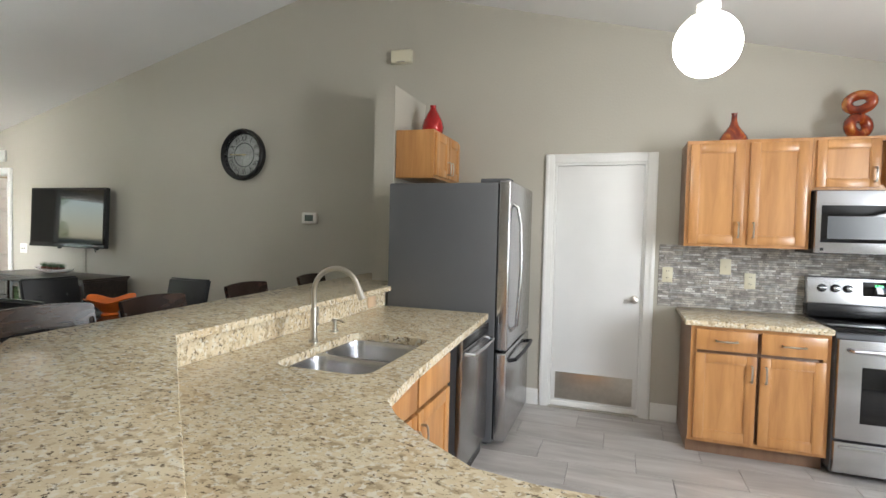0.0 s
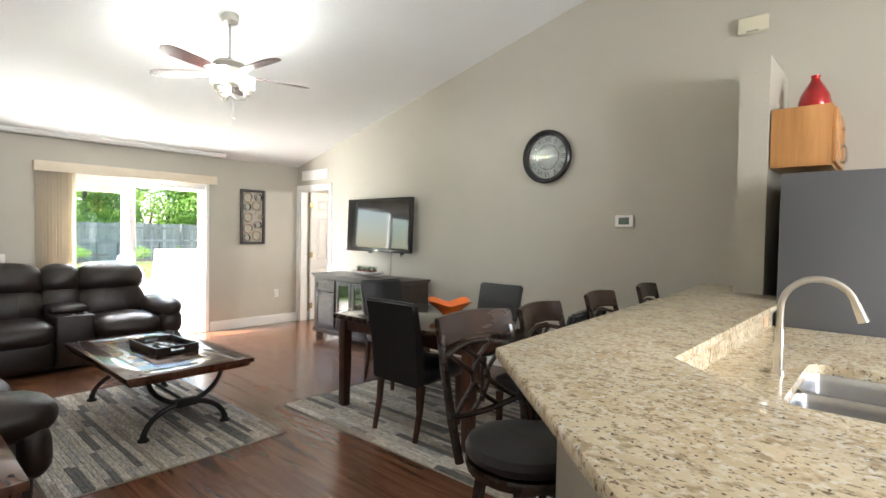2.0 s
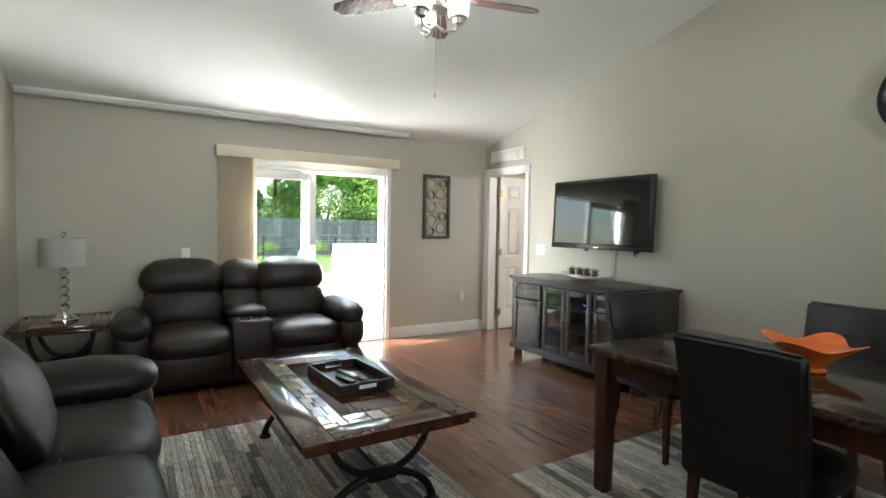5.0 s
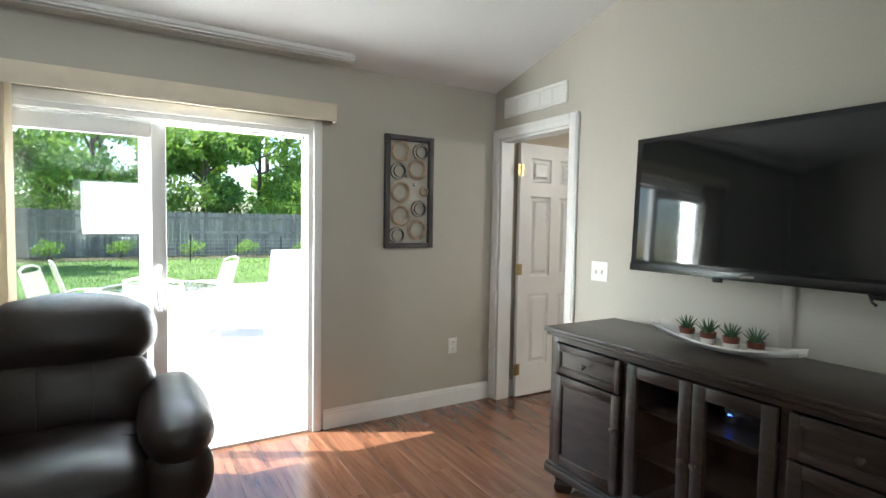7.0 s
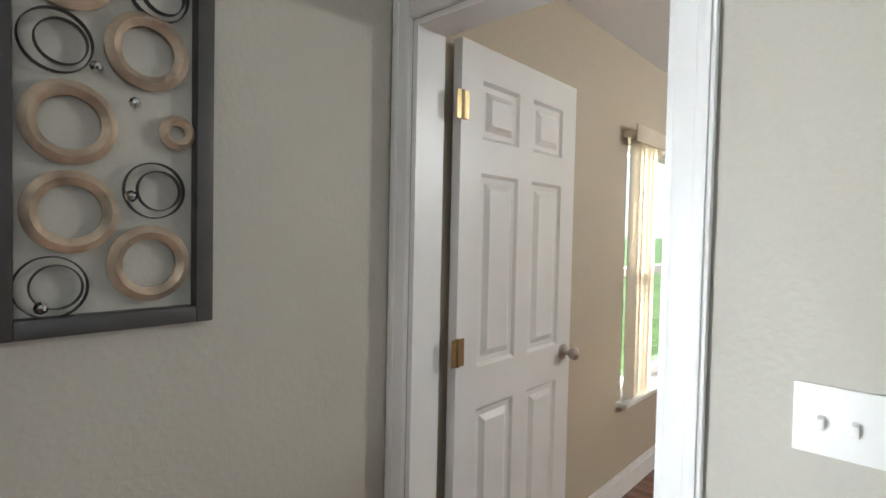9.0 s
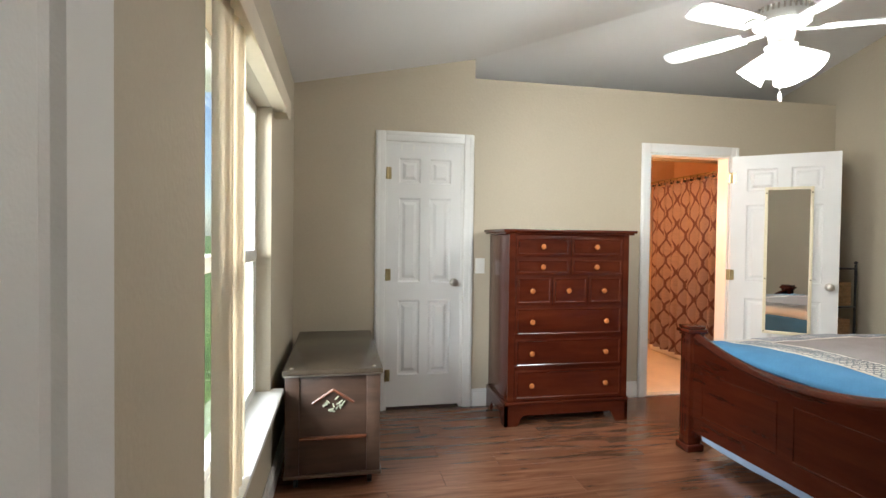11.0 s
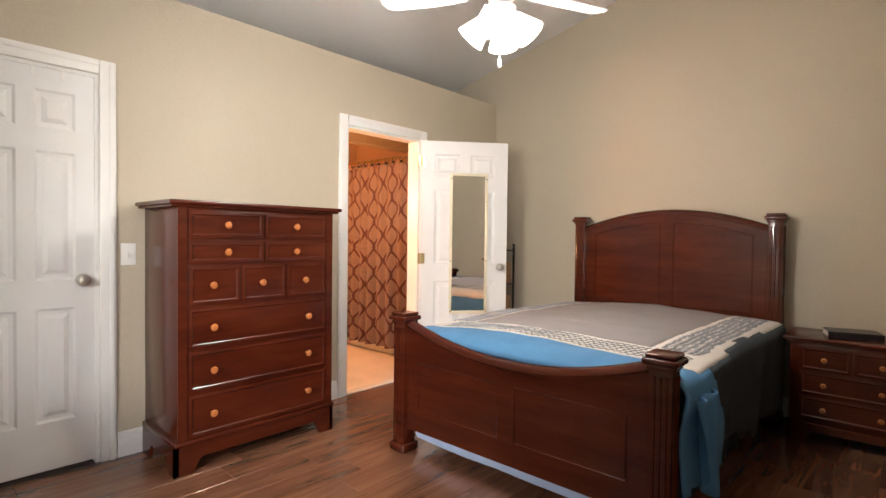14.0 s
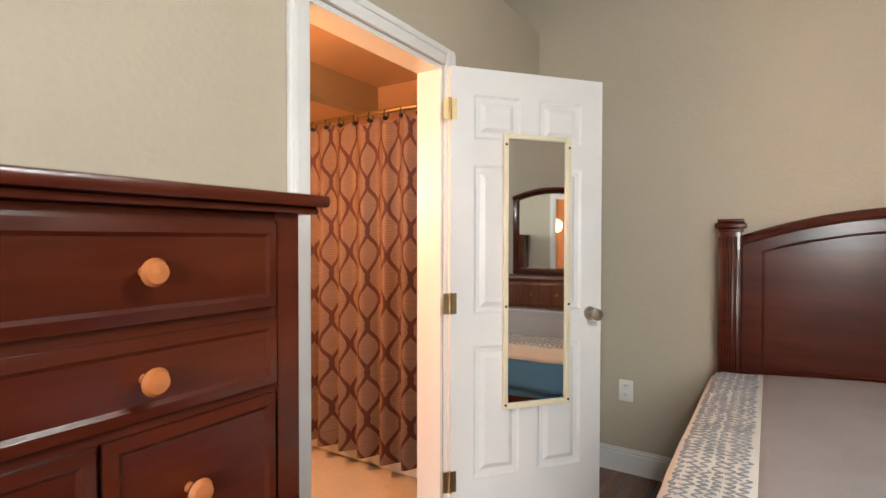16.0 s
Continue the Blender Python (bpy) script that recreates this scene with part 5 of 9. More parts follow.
def recliner(name, label, m, seats, arm_w=0.24, depth=0.92, mid=None):
    """seats: (x0, x1) spans along local x; front at local y = 0, back at y = depth; mid: span of a console"""
    s = thing(name, label, "sofa", m)
    x0, x1 = seats[0][0] - arm_w, seats[-1][1] + arm_w
    part("base", joined(box(x0 + 0.02, 0.06, 0.03, x1 - 0.02, depth - 0.12, 0.30, 0.03), box(x0 + 0.05, depth - 0.24, 0.05, x1 - 0.05, depth - 0.06, 0.55, 0.03)), M_LEATHER, s)
    for i, (a, b) in enumerate(seats):
        part("footrest", cushion(a + 0.006, 0.015, 0.06, b - 0.006, 0.14, 0.335, 0.02, 5, 0.04, seed=i), M_LEATHER, s, "padded leather footrest")
        st = part("seat_cushion", cushion(a + 0.004, 0.00, 0.27, b - 0.004, 0.60, 0.475, 0.045, 7, 0.075, seed=3 + i), M_LEATHER, s, "puffy leather seat cushion")
        part("seam", seam([(a + 0.03, 0.29, 0.487), ((a + b) / 2, 0.295, 0.512), (b - 0.03, 0.29, 0.487)], 0.005), M_STITCH, st)
        back = Matrix.Translation(((a + b) / 2, 0.60, 0.42)) @ Matrix.Rotation(radians(-13), 4, "X")
        w = (b - a) / 2 - 0.004
        lo = part("lumbar_cushion", cushion(-w, -0.10, 0.0, w, 0.14, 0.33, 0.05, 7, 0.07, seed=7 + i, m=back), M_LEATHER, s, "padded leather backrest")
        part("head_cushion", cushion(-w, -0.11, 0.30, w, 0.14, 0.585, 0.05, 7, 0.09, seed=11 + i, m=back), M_LEATHER, s, "padded leather headrest")
        part("back_shell", turned(box(-w - 0.012, 0.10, -0.12, w + 0.012, 0.17, 0.53, 0.03, 3), back), M_LEATHER, s)
        for u in (-0.33, 0.33):
            part("seam", turned(seam([(u * w, -0.135, 0.04), (u * w, -0.152, 0.17), (u * w, -0.135, 0.30)], 0.003), back), M_STITCH, lo)
    for side, (a, b) in (("l", (x0, seats[0][0])), ("r", (seats[-1][1], x1))):
        arm = part("arm", cushion(a + 0.015, 0.05, 0.05, b - 0.01, depth - 0.20, 0.50, 0.015, 5, 0.05, seed=19), M_LEATHER, s, "leather arm panel")
        part("arm_pad", cushion(a - 0.015, -0.03, 0.44, b + 0.012, depth - 0.24, 0.625, 0.03, 7, 0.085, seed=23), M_LEATHER, arm, "rounded padded arm rest")
        part("arm_roll", cushion(a - 0.005, -0.015, 0.27, b + 0.003, 0.11, 0.50, 0.02, 5, 0.055, seed=29), M_LEATHER, arm)
    if mid:
        a, b = mid
        cn = part("console", joined(box(a + 0.004, 0.02, 0.04, b - 0.004, 0.62, 0.545, 0.025, 3)), M_LEATHER, s, "leather console between the seats")
        part("lid", cushion(a + 0.004, 0.24, 0.54, b - 0.004, 0.58, 0.615, 0.012, 5, 0.03), M_LEATHER, cn)
        for y in (0.075, 0.165):
            part("cup_holder", turned(lathe(((0.030, 0.535), (0.034, 0.549), (0.040, 0.550), (0.042, 0.543)), 20), Matrix.Translation(((a + b) / 2 + (0.05 if y > 0.1 else -0.05), 0.12, 0))), M_BLACKPLASTIC, cn, "black cup holder")
        back = Matrix.Translation(((a + b) / 2, 0.60, 0.42)) @ Matrix.Rotation(radians(-13), 4, "X")
        w = (b - a) / 2 - 0.004
        part("console_back", cushion(-w, -0.08, 0.08, w, 0.14, 0.345, 0.03, 5, 0.05, m=back), M_LEATHER, s)
        part("console_headrest", cushion(-w, -0.09, 0.315, w, 0.14, 0.58, 0.04, 5, 0.07, m=back), M_LEATHER, s)
        part("back_shell", turned(box(-w - 0.012, 0.10, -0.12, w + 0.012, 0.17, 0.53, 0.03, 3), back), M_LEATHER, s)
    return s


# local front looks to -y: the loveseat's front looks to +x, the sofa's to +y
recliner("loveseat", "dark brown leather reclining loveseat with a middle console", pose(1.13, -3.15, 0, 0, 0, 90), ((-0.77, -0.165), (0.165, 0.77)), 0.20, 0.98, (-0.165, 0.165))
recliner("sofa", "dark brown leather reclining sofa along the wall", pose(3.23, -3.95, 0, 0, 0, 180), ((-0.72, -0.01), (0.0, 0.71)), 0.24, 0.93)
pil = thing("throw_pillow", "dark brown leather throw pillow leaning on the sofa back", "pillow", pose(3.78, -4.40, 0.61, 64, 0, 172))
part("cover", cushion(-0.22, -0.17, -0.05, 0.22, 0.17, 0.05, 0.05, 7, 0.045, seed=41), M_LEATHER, pil, smooth=80)
pil2 = thing("throw_pillow", "dark brown leather throw pillow leaning on the sofa back", "pillow", pose(2.98, -4.42, 0.66, 68, 0, 186))
part("cover", cushion(-0.25, -0.22, -0.06, 0.25, 0.22, 0.06, 0.06, 7, 0.05, seed=47), M_LEATHER, pil2, smooth=80)

# ---- dining table and chairs ----
dt = thing("dining_table", "dark marble-topped dining table with square wooden legs", "dining table", pose(0, 0, 0.0142))
TX0, TX1, TY0, TY1, TZ = 3.70, 5.12, -2.02, -1.10, 0.745
part("tabletop", prism([(TX0, TY0), (TX1, TY0), (TX1, TY1), (TX0, TY1)], TZ - 0.04, TZ, 0.008), M_MARBLE, dt, "dark veined polished top")
part("apron", joined(box(TX0 + 0.05, TY0 + 0.05, TZ - 0.13, TX1 - 0.05, TY0 + 0.075, TZ - 0.04), box(TX0 + 0.05, TY1 - 0.075, TZ - 0.13, TX1 - 0.05, TY1 - 0.05, TZ - 0.04), box(TX0 + 0.05, TY0 + 0.075, TZ - 0.13, TX0 + 0.075, TY1 - 0.075, TZ - 0.04), box(TX1 - 0.075, TY0 + 0.075, TZ - 0.13, TX1 - 0.05, TY1 - 0.075, TZ - 0.04)), M_LEGWOOD, dt)
for x in (TX0 + 0.03, TX1 - 0.11):
    for y in (TY0 + 0.03, TY1 - 0.11):
        bm = box(x, y, 0, x + 0.08, y + 0.08, TZ - 0.04, 0.004)
        for v in bm.verts:
            if v.co.z < 0.1:
                v.co.x, v.co.y = x + 0.04 + (v.co.x - x - 0.04) * 0.8, y + 0.04 + (v.co.y - y - 0.04) * 0.8
        part("leg", bm, M_LEGWOOD, dt)


def dining_chair(m):
    """front looks to +y"""
    c = thing("dining_chair", "black leather parsons dining chair with wooden legs", "dining chair", m, "chairs round the dining table")
    part("seat", cushion(-0.225, -0.22, 0.36, 0.225, 0.225, 0.485, 0.02, 6, 0.045), M_BLACKLEATHER, c, "padded black leather seat")
    bm = bmesh.new()
    n = 9
    rows = []
    for i in range(n + 1):
        u = i / n
        z = 0.36 + 0.575 * u
        y = -0.20 - 0.10 * u ** 1.6
        w = 0.222 + 0.012 * u
        t = 0.075 - 0.025 * u
        rows.append([bm.verts.new((sx * w, y + dy + 0.02 * (1 - sx * sx), z)) for sx, dy in ((-1, 0), (-0.5, 0.006), (0, 0.008), (0.5, 0.006), (1, 0), (1, -t), (0.5, -t - 0.008), (0, -t - 0.01), (-0.5, -t - 0.008), (-1, -t))])
    for a, b in zip(rows, rows[1:]):
        for k in range(10):
            bm.faces.new((a[k], a[(k + 1) % 10], b[(k + 1) % 10], b[k]))
    bm.faces.new(list(reversed(rows[0]))), bm.faces.new(rows[-1])
    bmesh.ops.recalc_face_normals(bm, faces=bm.faces[:])
    bmesh.ops.bevel(bm, geom=[e for e in bm.edges if e.calc_face_angle(0) > 0.9], offset=0.016, segments=3, affect="EDGES")
    bk = part("backrest", bm, M_BLACKLEATHER, c, "tall black leather backrest", smooth=50)
    for x in (-0.11, 0.0, 0.11):
        for z in (0.66, 0.78):
            part("tuft_button", turned(lathe(((0.012, 0), (0.010, 0.006), (0, 0.008)), 10), Matrix.Translation((x, -0.20 - 0.10 * ((z - 0.36) / 0.575) ** 1.6 + 0.022, z)) @ Matrix.Rotation(radians(-84), 4, "X")), M_BLACKLEATHER, bk)
    for sx in (-1, 1):
        bm = bmesh.new()
        tube([(sx * 0.195, 0.19, 0.37), (sx * 0.195, 0.19, 0.0)], 0.026, 4, bm, 0.017)
        part("leg", bm, M_LEGWOOD, c, smooth=0)
        bm = bmesh.new()
        tube([(sx * 0.195, -0.21, 0.37), (sx * 0.195, -0.225, 0.2), (sx * 0.195, -0.27, 0.0)], 0.026, 4, bm, 0.017)
        part("leg", bm, M_LEGWOOD, c, smooth=0)
    return c


RZ = 0.0142
dc = dining_chair(pose(4.51, -1.83, RZ, 0, 0, 2))
copy_thing(dc, pose(3.59, -1.19, RZ, 0, 0, -98))
copy_thing(dc, pose(4.32, -0.90, RZ, 0, 0, 180))
copy_thing(dc, pose(5.33, -1.55, RZ, 0, 0, 92))

bowl = thing("glass_bowl", "orange wavy glass bowl on the dining table", "bowl", pose(4.50, -1.52, 0.7592))
bm = bmesh.new()
N = 40
rings = []
for r, z, w in ((0.055, 0.0, 0), (0.06, 0.006, 0), (0.05, 0.02, 0), (0.075, 0.05, 0.1), (0.12, 0.085, 0.35), (0.175, 0.125, 1.0), (0.172, 0.128, 1.0), (0.112, 0.09, 0.35), (0.066, 0.056, 0.1), (0.02, 0.030, 0)):
    rings.append([bm.verts.new(((r + 0.028 * w * math.cos(4 * 2 * math.pi * k / N)) * math.cos(2 * math.pi * k / N), (r + 0.028 * w * math.cos(4 * 2 * math.pi * k / N)) * math.sin(2 * math.pi * k / N), z + 0.018 * w * math.cos(4 * 2 * math.pi * k / N))) for k in range(N)])
for a, b in zip(rings, rings[1:]):
    for k in range(N):
        bm.faces.new((a[k], a[(k + 1) % N], b[(k + 1) % N], b[k]))
bm.faces.new(list(reversed(rings[0]))), bm.faces.new(rings[-1])
bmesh.ops.recalc_face_normals(bm, faces=bm.faces[:])
part("vessel", bm, material("orange_glaze", (0.75, 0.16, 0.02), 0.15, vary=0.15, vary_scale=8, coat=0.5), bowl, smooth=70)


# ---- bar stools ----
def bar_stool(m):
    """front looks to +x"""
    c = thing("bar_stool", "dark cherry bar stool with a curved lattice back", "bar stool", m, "stools along the bar")
    part("seat", lathe(((0.0, 0.60), (0.19, 0.60), (0.215, 0.615), (0.222, 0.64), (0.21, 0.665), (0.15, 0.685), (0.0, 0.69)), 36), M_BLACKLEATHER, c, "round dark leather seat")
    part("seat_ring", lathe(((0.17, 0.555), (0.215, 0.56), (0.222, 0.585), (0.218, 0.60), (0.17, 0.60)), 36), M_STOOLWOOD, c)
    for k in range(4):
        a = radians(45 + 90 * k)
        d = Vector((math.cos(a), math.sin(a), 0))
        part("leg", tube([d * 0.15 + Vector((0, 0, 0.57)), d * 0.19 + Vector((0, 0, 0.30)), d * 0.25], 0.024, 6, None, 0.017), M_STOOLWOOD, c)
    part("foot_ring", tube([(0.212 * math.cos(2 * math.pi * k / 28), 0.212 * math.sin(2 * math.pi * k / 28), 0.22) for k in range(29)], 0.011, 8), M_BLACKMETAL, c)

    def bk(y, z):
        """the curved plane of the back"""
        return (-0.185 - 0.10 * (z - 0.66) / 0.42 + 0.55 * y * y, y, z)
    for s in (-1, 1):
        part("back_post", tube([bk(s * (0.195 + 0.012 * math.sin(3 * u)), 0.58 + 0.47 * u) for u in [i / 8 for i in range(9)]], 0.017, 8), M_STOOLWOOD, c)
    bm = bmesh.new()
    n = 12
    rows = []
    for i in range(n + 1):
        y = -0.215 + 0.43 * i / n
        top_z = 1.115 + 0.012 * math.cos(math.pi * (i / n - 0.5))
        lo_z = 1.00 + 0.022 * math.cos(math.pi * (i / n - 0.5))
        p, q = Vector(bk(y, top_z)), Vector(bk(y, lo_z))
        rows.append([bm.verts.new(v) for v in (p + Vector((0.012, 0, 0)), q + Vector((0.012, 0, 0)), q - Vector((0.014, 0, 0)), p - Vector((0.016, 0, 0)))])
    for a, b in zip(rows, rows[1:]):
        for k in range(4):
            bm.faces.new((a[k], a[(k + 1) % 4], b[(k + 1) % 4], b[k]))
    bm.faces.new(list(reversed(rows[0]))), bm.faces.new(rows[-1])
    bmesh.ops.recalc_face_normals(bm, faces=bm.faces[:])
    bmesh.ops.bevel(bm, geom=[e for e in bm.edges if e.calc_face_angle(0) > 0.9], offset=0.006, segments=2, affect="EDGES")
    part("top_rail", bm, M_STOOLWOOD, c, smooth=50)
    part("arch_rail", tube([bk(-0.19 + 0.38 * u, 0.965 + 0.035 * math.sin(math.pi * u)) for u in [i / 12 for i in range(13)]], 0.011, 8), M_STOOLWOOD, c)
    part("lower_rail", tube([bk(-0.19 + 0.38 * u, 0.745 - 0.02 * math.sin(math.pi * u)) for u in [i / 12 for i in range(13)]], 0.013, 8), M_STOOLWOOD, c)
    for s in (-1, 1):
        part("lattice_bar", tube([bk(s * (0.075 - 0.12 * math.sin(math.pi * u)), 0.735 + 0.25 * u) for u in [i / 14 for i in range(15)]], 0.010, 8), M_STOOLWOOD, c)
        part("lattice_bar", tube([bk(s * (0.03 + 0.15 * (abs(2 * u - 1)) ** 1.3), 0.745 + 0.23 * u) for u in [i / 14 for i in range(15)]], 0.010, 8), M_STOOLWOOD, c)
    return c


LOW = Matrix.Diagonal((1, 1, 0.972, 1))
bs = bar_stool(pose(6.05, -2.87, 0, 0, 0, -6) @ LOW)
for y, a in ((-2.20, 3), (-1.42, 2), (-0.62, 4)):
    copy_thing(bs, pose(5.98 if y < -2 else 5.94, y, 0, 0, 0, a) @ LOW)

# low vent on the wall behind the stools
wv = thing("wall_vent", "white louvred vent low on the wall", "vent", pose(5.30, 0.0, 0.42))
part("frame", joined(box(-0.17, -0.012, -0.22, 0.17, 0, -0.19), box(-0.17, -0.012, 0.19, 0.17, 0, 0.22), box(-0.17, -0.012, -0.19, -0.14, 0, 0.19), box(0.14, -0.012, -0.19, 0.17, 0, 0.19)), M_WHITEPLASTIC, wv)
for k in range(19):
    part("louvre", turned(box(-0.14, -0.012, -0.002, 0.14, 0.002, 0.002), Matrix.Translation((0, 0, -0.18 + 0.02 * k)) @ Matrix.Rotation(radians(35), 4, "X")), M_WHITEPLASTIC, wv, smooth=0)


# ---- sconces and painting on the south wall ----
def ribbon(points, width, t=0.003):
    """a flat metal band along points (x, y, z); its width lies along y"""
    bm = bmesh.new()
    rows = []
    pts = [Vector(p) for p in points]
    for i, p in enumerate(pts):
        d = (pts[min(i + 1, len(pts) - 1)] - pts[max(i - 1, 0)]).normalized()
        nrm = d.cross(Vector((0, 1, 0))).normalized() * t
        w = Vector((0, width / 2, 0))
        rows.append([bm.verts.new(v) for v in (p - w - nrm, p + w - nrm, p + w + nrm, p - w + nrm)])
    for a, b in zip(rows, rows[1:]):
        for k in range(4):
            bm.faces.new((a[k], a[(k + 1) % 4], b[(k + 1) % 4], b[k]))
    bm.faces.new(list(reversed(rows[0]))), bm.faces.new(rows[-1])
    bmesh.ops.recalc_face_normals(bm, faces=bm.faces[:])
    return bm


def scroll(cx, cz, r0, turns, start, sgn, y):
    n = int(26 * turns)
    return [(cx + sgn * r0 * (1 - 0.75 * k / n) * math.cos(start + 2 * math.pi * turns * k / n), y, cz + r0 * (1 - 0.75 * k / n) * math.sin(start + 2 * math.pi * turns * k / n)) for k in range(n + 1)]


def s_band(x, z0, z1, sway, y, sgn):
    pts = list(reversed(scroll(x + sgn * 0.055, z1, 0.055, 0.9, math.pi, sgn, y)))
    pts += [(x + sgn * sway * math.sin(math.pi * 2 * u), y, z1 + (z0 - z1) * u) for u in [i / 16 for i in range(1, 16)]]
    pts += scroll(x + sgn * 0.06, z0, 0.06, 1.1, math.pi, sgn, y)[0:]
    return pts


def candle_sconce(m):
    """wall at local y = 0, room towards +y"""
    s = thing("candle_sconce", "mottled metal scroll wall sconce with three orange candles", "wall sconce", m, "sconces beside the painting")
    part("scroll_band", ribbon(s_band(0.05, -0.26, 0.30, 0.07, 0.05, -1), 0.045), M_PEWTER, s, smooth=60)
    part("scroll_band", ribbon(s_band(-0.04, -0.24, 0.18, 0.075, 0.06, 1), 0.045), M_PEWTER, s, smooth=60)
    part("scroll_band", ribbon(s_band(0.0, -0.27, 0.08, -0.06, 0.05, -1), 0.04), M_PEWTER, s, smooth=60)
    part("wall_bracket", joined(box(-0.02, 0, -0.05, 0.02, 0.05, -0.03), box(-0.02, 0, 0.12, 0.02, 0.05, 0.14)), M_BLACKMETAL, s)
    for x, y, z in ((-0.05, 0.16, 0.0), (0.045, 0.16, -0.14), (-0.085, 0.17, -0.145)):
        arm = part("candle_arm", tube([(x * 0.3, 0.06, z - 0.13), (x * 0.7, 0.11, z - 0.14), (x, y, z - 0.11), (x, y, z - 0.02)], 0.006, 6), M_BLACKMETAL, s)
        part("bead", lathe(((0, -0.07), (0.014, -0.062), (0.018, -0.05), (0.014, -0.038), (0, -0.03)), 14, (x, y, z)), M_BLACKMETAL, arm)
        part("candle_dish", lathe(((0.01, -0.028), (0.045, -0.02), (0.058, -0.006), (0.06, -0.004), (0.044, -0.014), (0.0, -0.014)), 22, (x, y, z)), M_BLACKMETAL, arm)
        part("candle", lathe(((0.036, -0.014), (0.037, 0.055), (0.034, 0.059), (0.0, 0.056)), 22, (x, y, z)), M_WAX, arm, "orange wax candle")
    return s


cs = candle_sconce(pose(4.45, SOUTH_Y, 1.66) @ Matrix.Diagonal((1.0, 0.55, 1.0, 1)))
copy_thing(cs, pose(2.32, SOUTH_Y, 1.65))
pt = thing("canvas_painting", "grey abstract canvas painting with a reddish edge", "painting", pose(3.28, SOUTH_Y, 1.68))
part("canvas", box(-0.60, 0.002, -0.27, 0.60, 0.040, 0.27, 0.003), material("canvas_edge", (0.20, 0.11, 0.09), 0.7, vary=0.5, vary_scale=9), pt)
part("picture", box(-0.598, 0.040, -0.268, 0.598, 0.0412, 0.268), ramp_material("misty_tree_paint", ((0.3, (0.10, 0.09, 0.09)), (0.45, (0.30, 0.29, 0.28)), (0.6, (0.48, 0.46, 0.44)), (0.75, (0.22, 0.20, 0.20))), 3.5, 0.45, (1.2, 1, 2.2), 7, 0.8), pt, "misty grey brush strokes", smooth=0)

# ---- kitchen ----
def granite():
    m = bpy.data.materials.new("speckled_granite")
    m.use_nodes = True
    n, l = m.node_tree.nodes, m.node_tree.links
    b = n["Principled BSDF"]
    b.inputs["Roughness"].default_value = 0.16
    tc = n.new("ShaderNodeTexCoord")

    def spots(scale, lo, hi, stretch=1.0):
        t = n.new("ShaderNodeTexNoise")
        t.inputs["Scale"].default_value, t.inputs["Detail"].default_value, t.inputs["Roughness"].default_value = scale, 4, 0.55
        mp = n.new("ShaderNodeMapping")
        mp.inputs["Location"].default_value = (scale, 3.1, 1.7)
        mp.inputs["Scale"].default_value = (1, stretch, 1)
        mp.inputs["Rotation"].default_value = (0, 0, 0.5)
        l.new(tc.outputs["Object"], mp.inputs["Vector"])
        l.new(mp.outputs["Vector"], t.inputs["Vector"])
        r = n.new("ShaderNodeMapRange")
        r.inputs["From Min"].default_value, r.inputs["From Max"].default_value = lo, hi
        l.new(t.outputs["Fac"], r.inputs["Value"])
        return r.outputs["Result"]

    def over(a, fac, col):
        mx = n.new("ShaderNodeMix")
        mx.data_type = "RGBA"
        l.new(fac, mx.inputs["Factor"])
        if isinstance(a, tuple):
            mx.inputs["A"].default_value = (*a, 1)
        else:
            l.new(a, mx.inputs["A"])
        mx.inputs["B"].default_value = (*col, 1)
        return mx.outputs["Result"]

    c = over((0.70, 0.60, 0.42), spots(9, 0.42, 0.62), (0.60, 0.48, 0.31))
    c = over(c, spots(30, 0.52, 0.64, 1.4), (0.42, 0.325, 0.205))
    c = over(c, spots(48, 0.53, 0.62), (0.74, 0.69, 0.57))
    c = over(c, spots(44, 0.595, 0.655, 1.6), (0.19, 0.14, 0.09))
    c = over(c, spots(95, 0.61, 0.67), (0.085, 0.07, 0.055))
    l.new(c, b.inputs["Base Color"])
    return m


M_GRANITE = granite()
M_OAK = ramp_material("honey_maple", ((0.3, (0.38, 0.17, 0.055)), (0.55, (0.50, 0.245, 0.085)), (0.75, (0.58, 0.30, 0.115))), 1.6, 0.33, (9, 9, 0.9), 6, 0.6, coat=0.15, bump=0.03)
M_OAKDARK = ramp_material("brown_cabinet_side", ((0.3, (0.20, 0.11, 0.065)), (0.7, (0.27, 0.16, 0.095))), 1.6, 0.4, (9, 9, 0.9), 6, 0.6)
M_STEEL = material("brushed_stainless", (0.52, 0.52, 0.53), 0.27, 1.0, vary=0.05, vary_scale=4, fine=0.04, fine_scale=300)
M_FRIDGESIDE = material("grey_steel_paint", (0.115, 0.118, 0.125), 0.42, 0.25, vary=0.05, vary_scale=2, bump=0.15, bump_scale=300)
M_BLACKGLASS = material("black_ceramic_glass", (0.006, 0.006, 0.007), 0.06)

# wall stub beside the fridge
structure("wall_stub", box(6.25, -0.66, 0, 6.42, 0.0, 2.58), M_WALL, "greige wall stub beside the fridge")

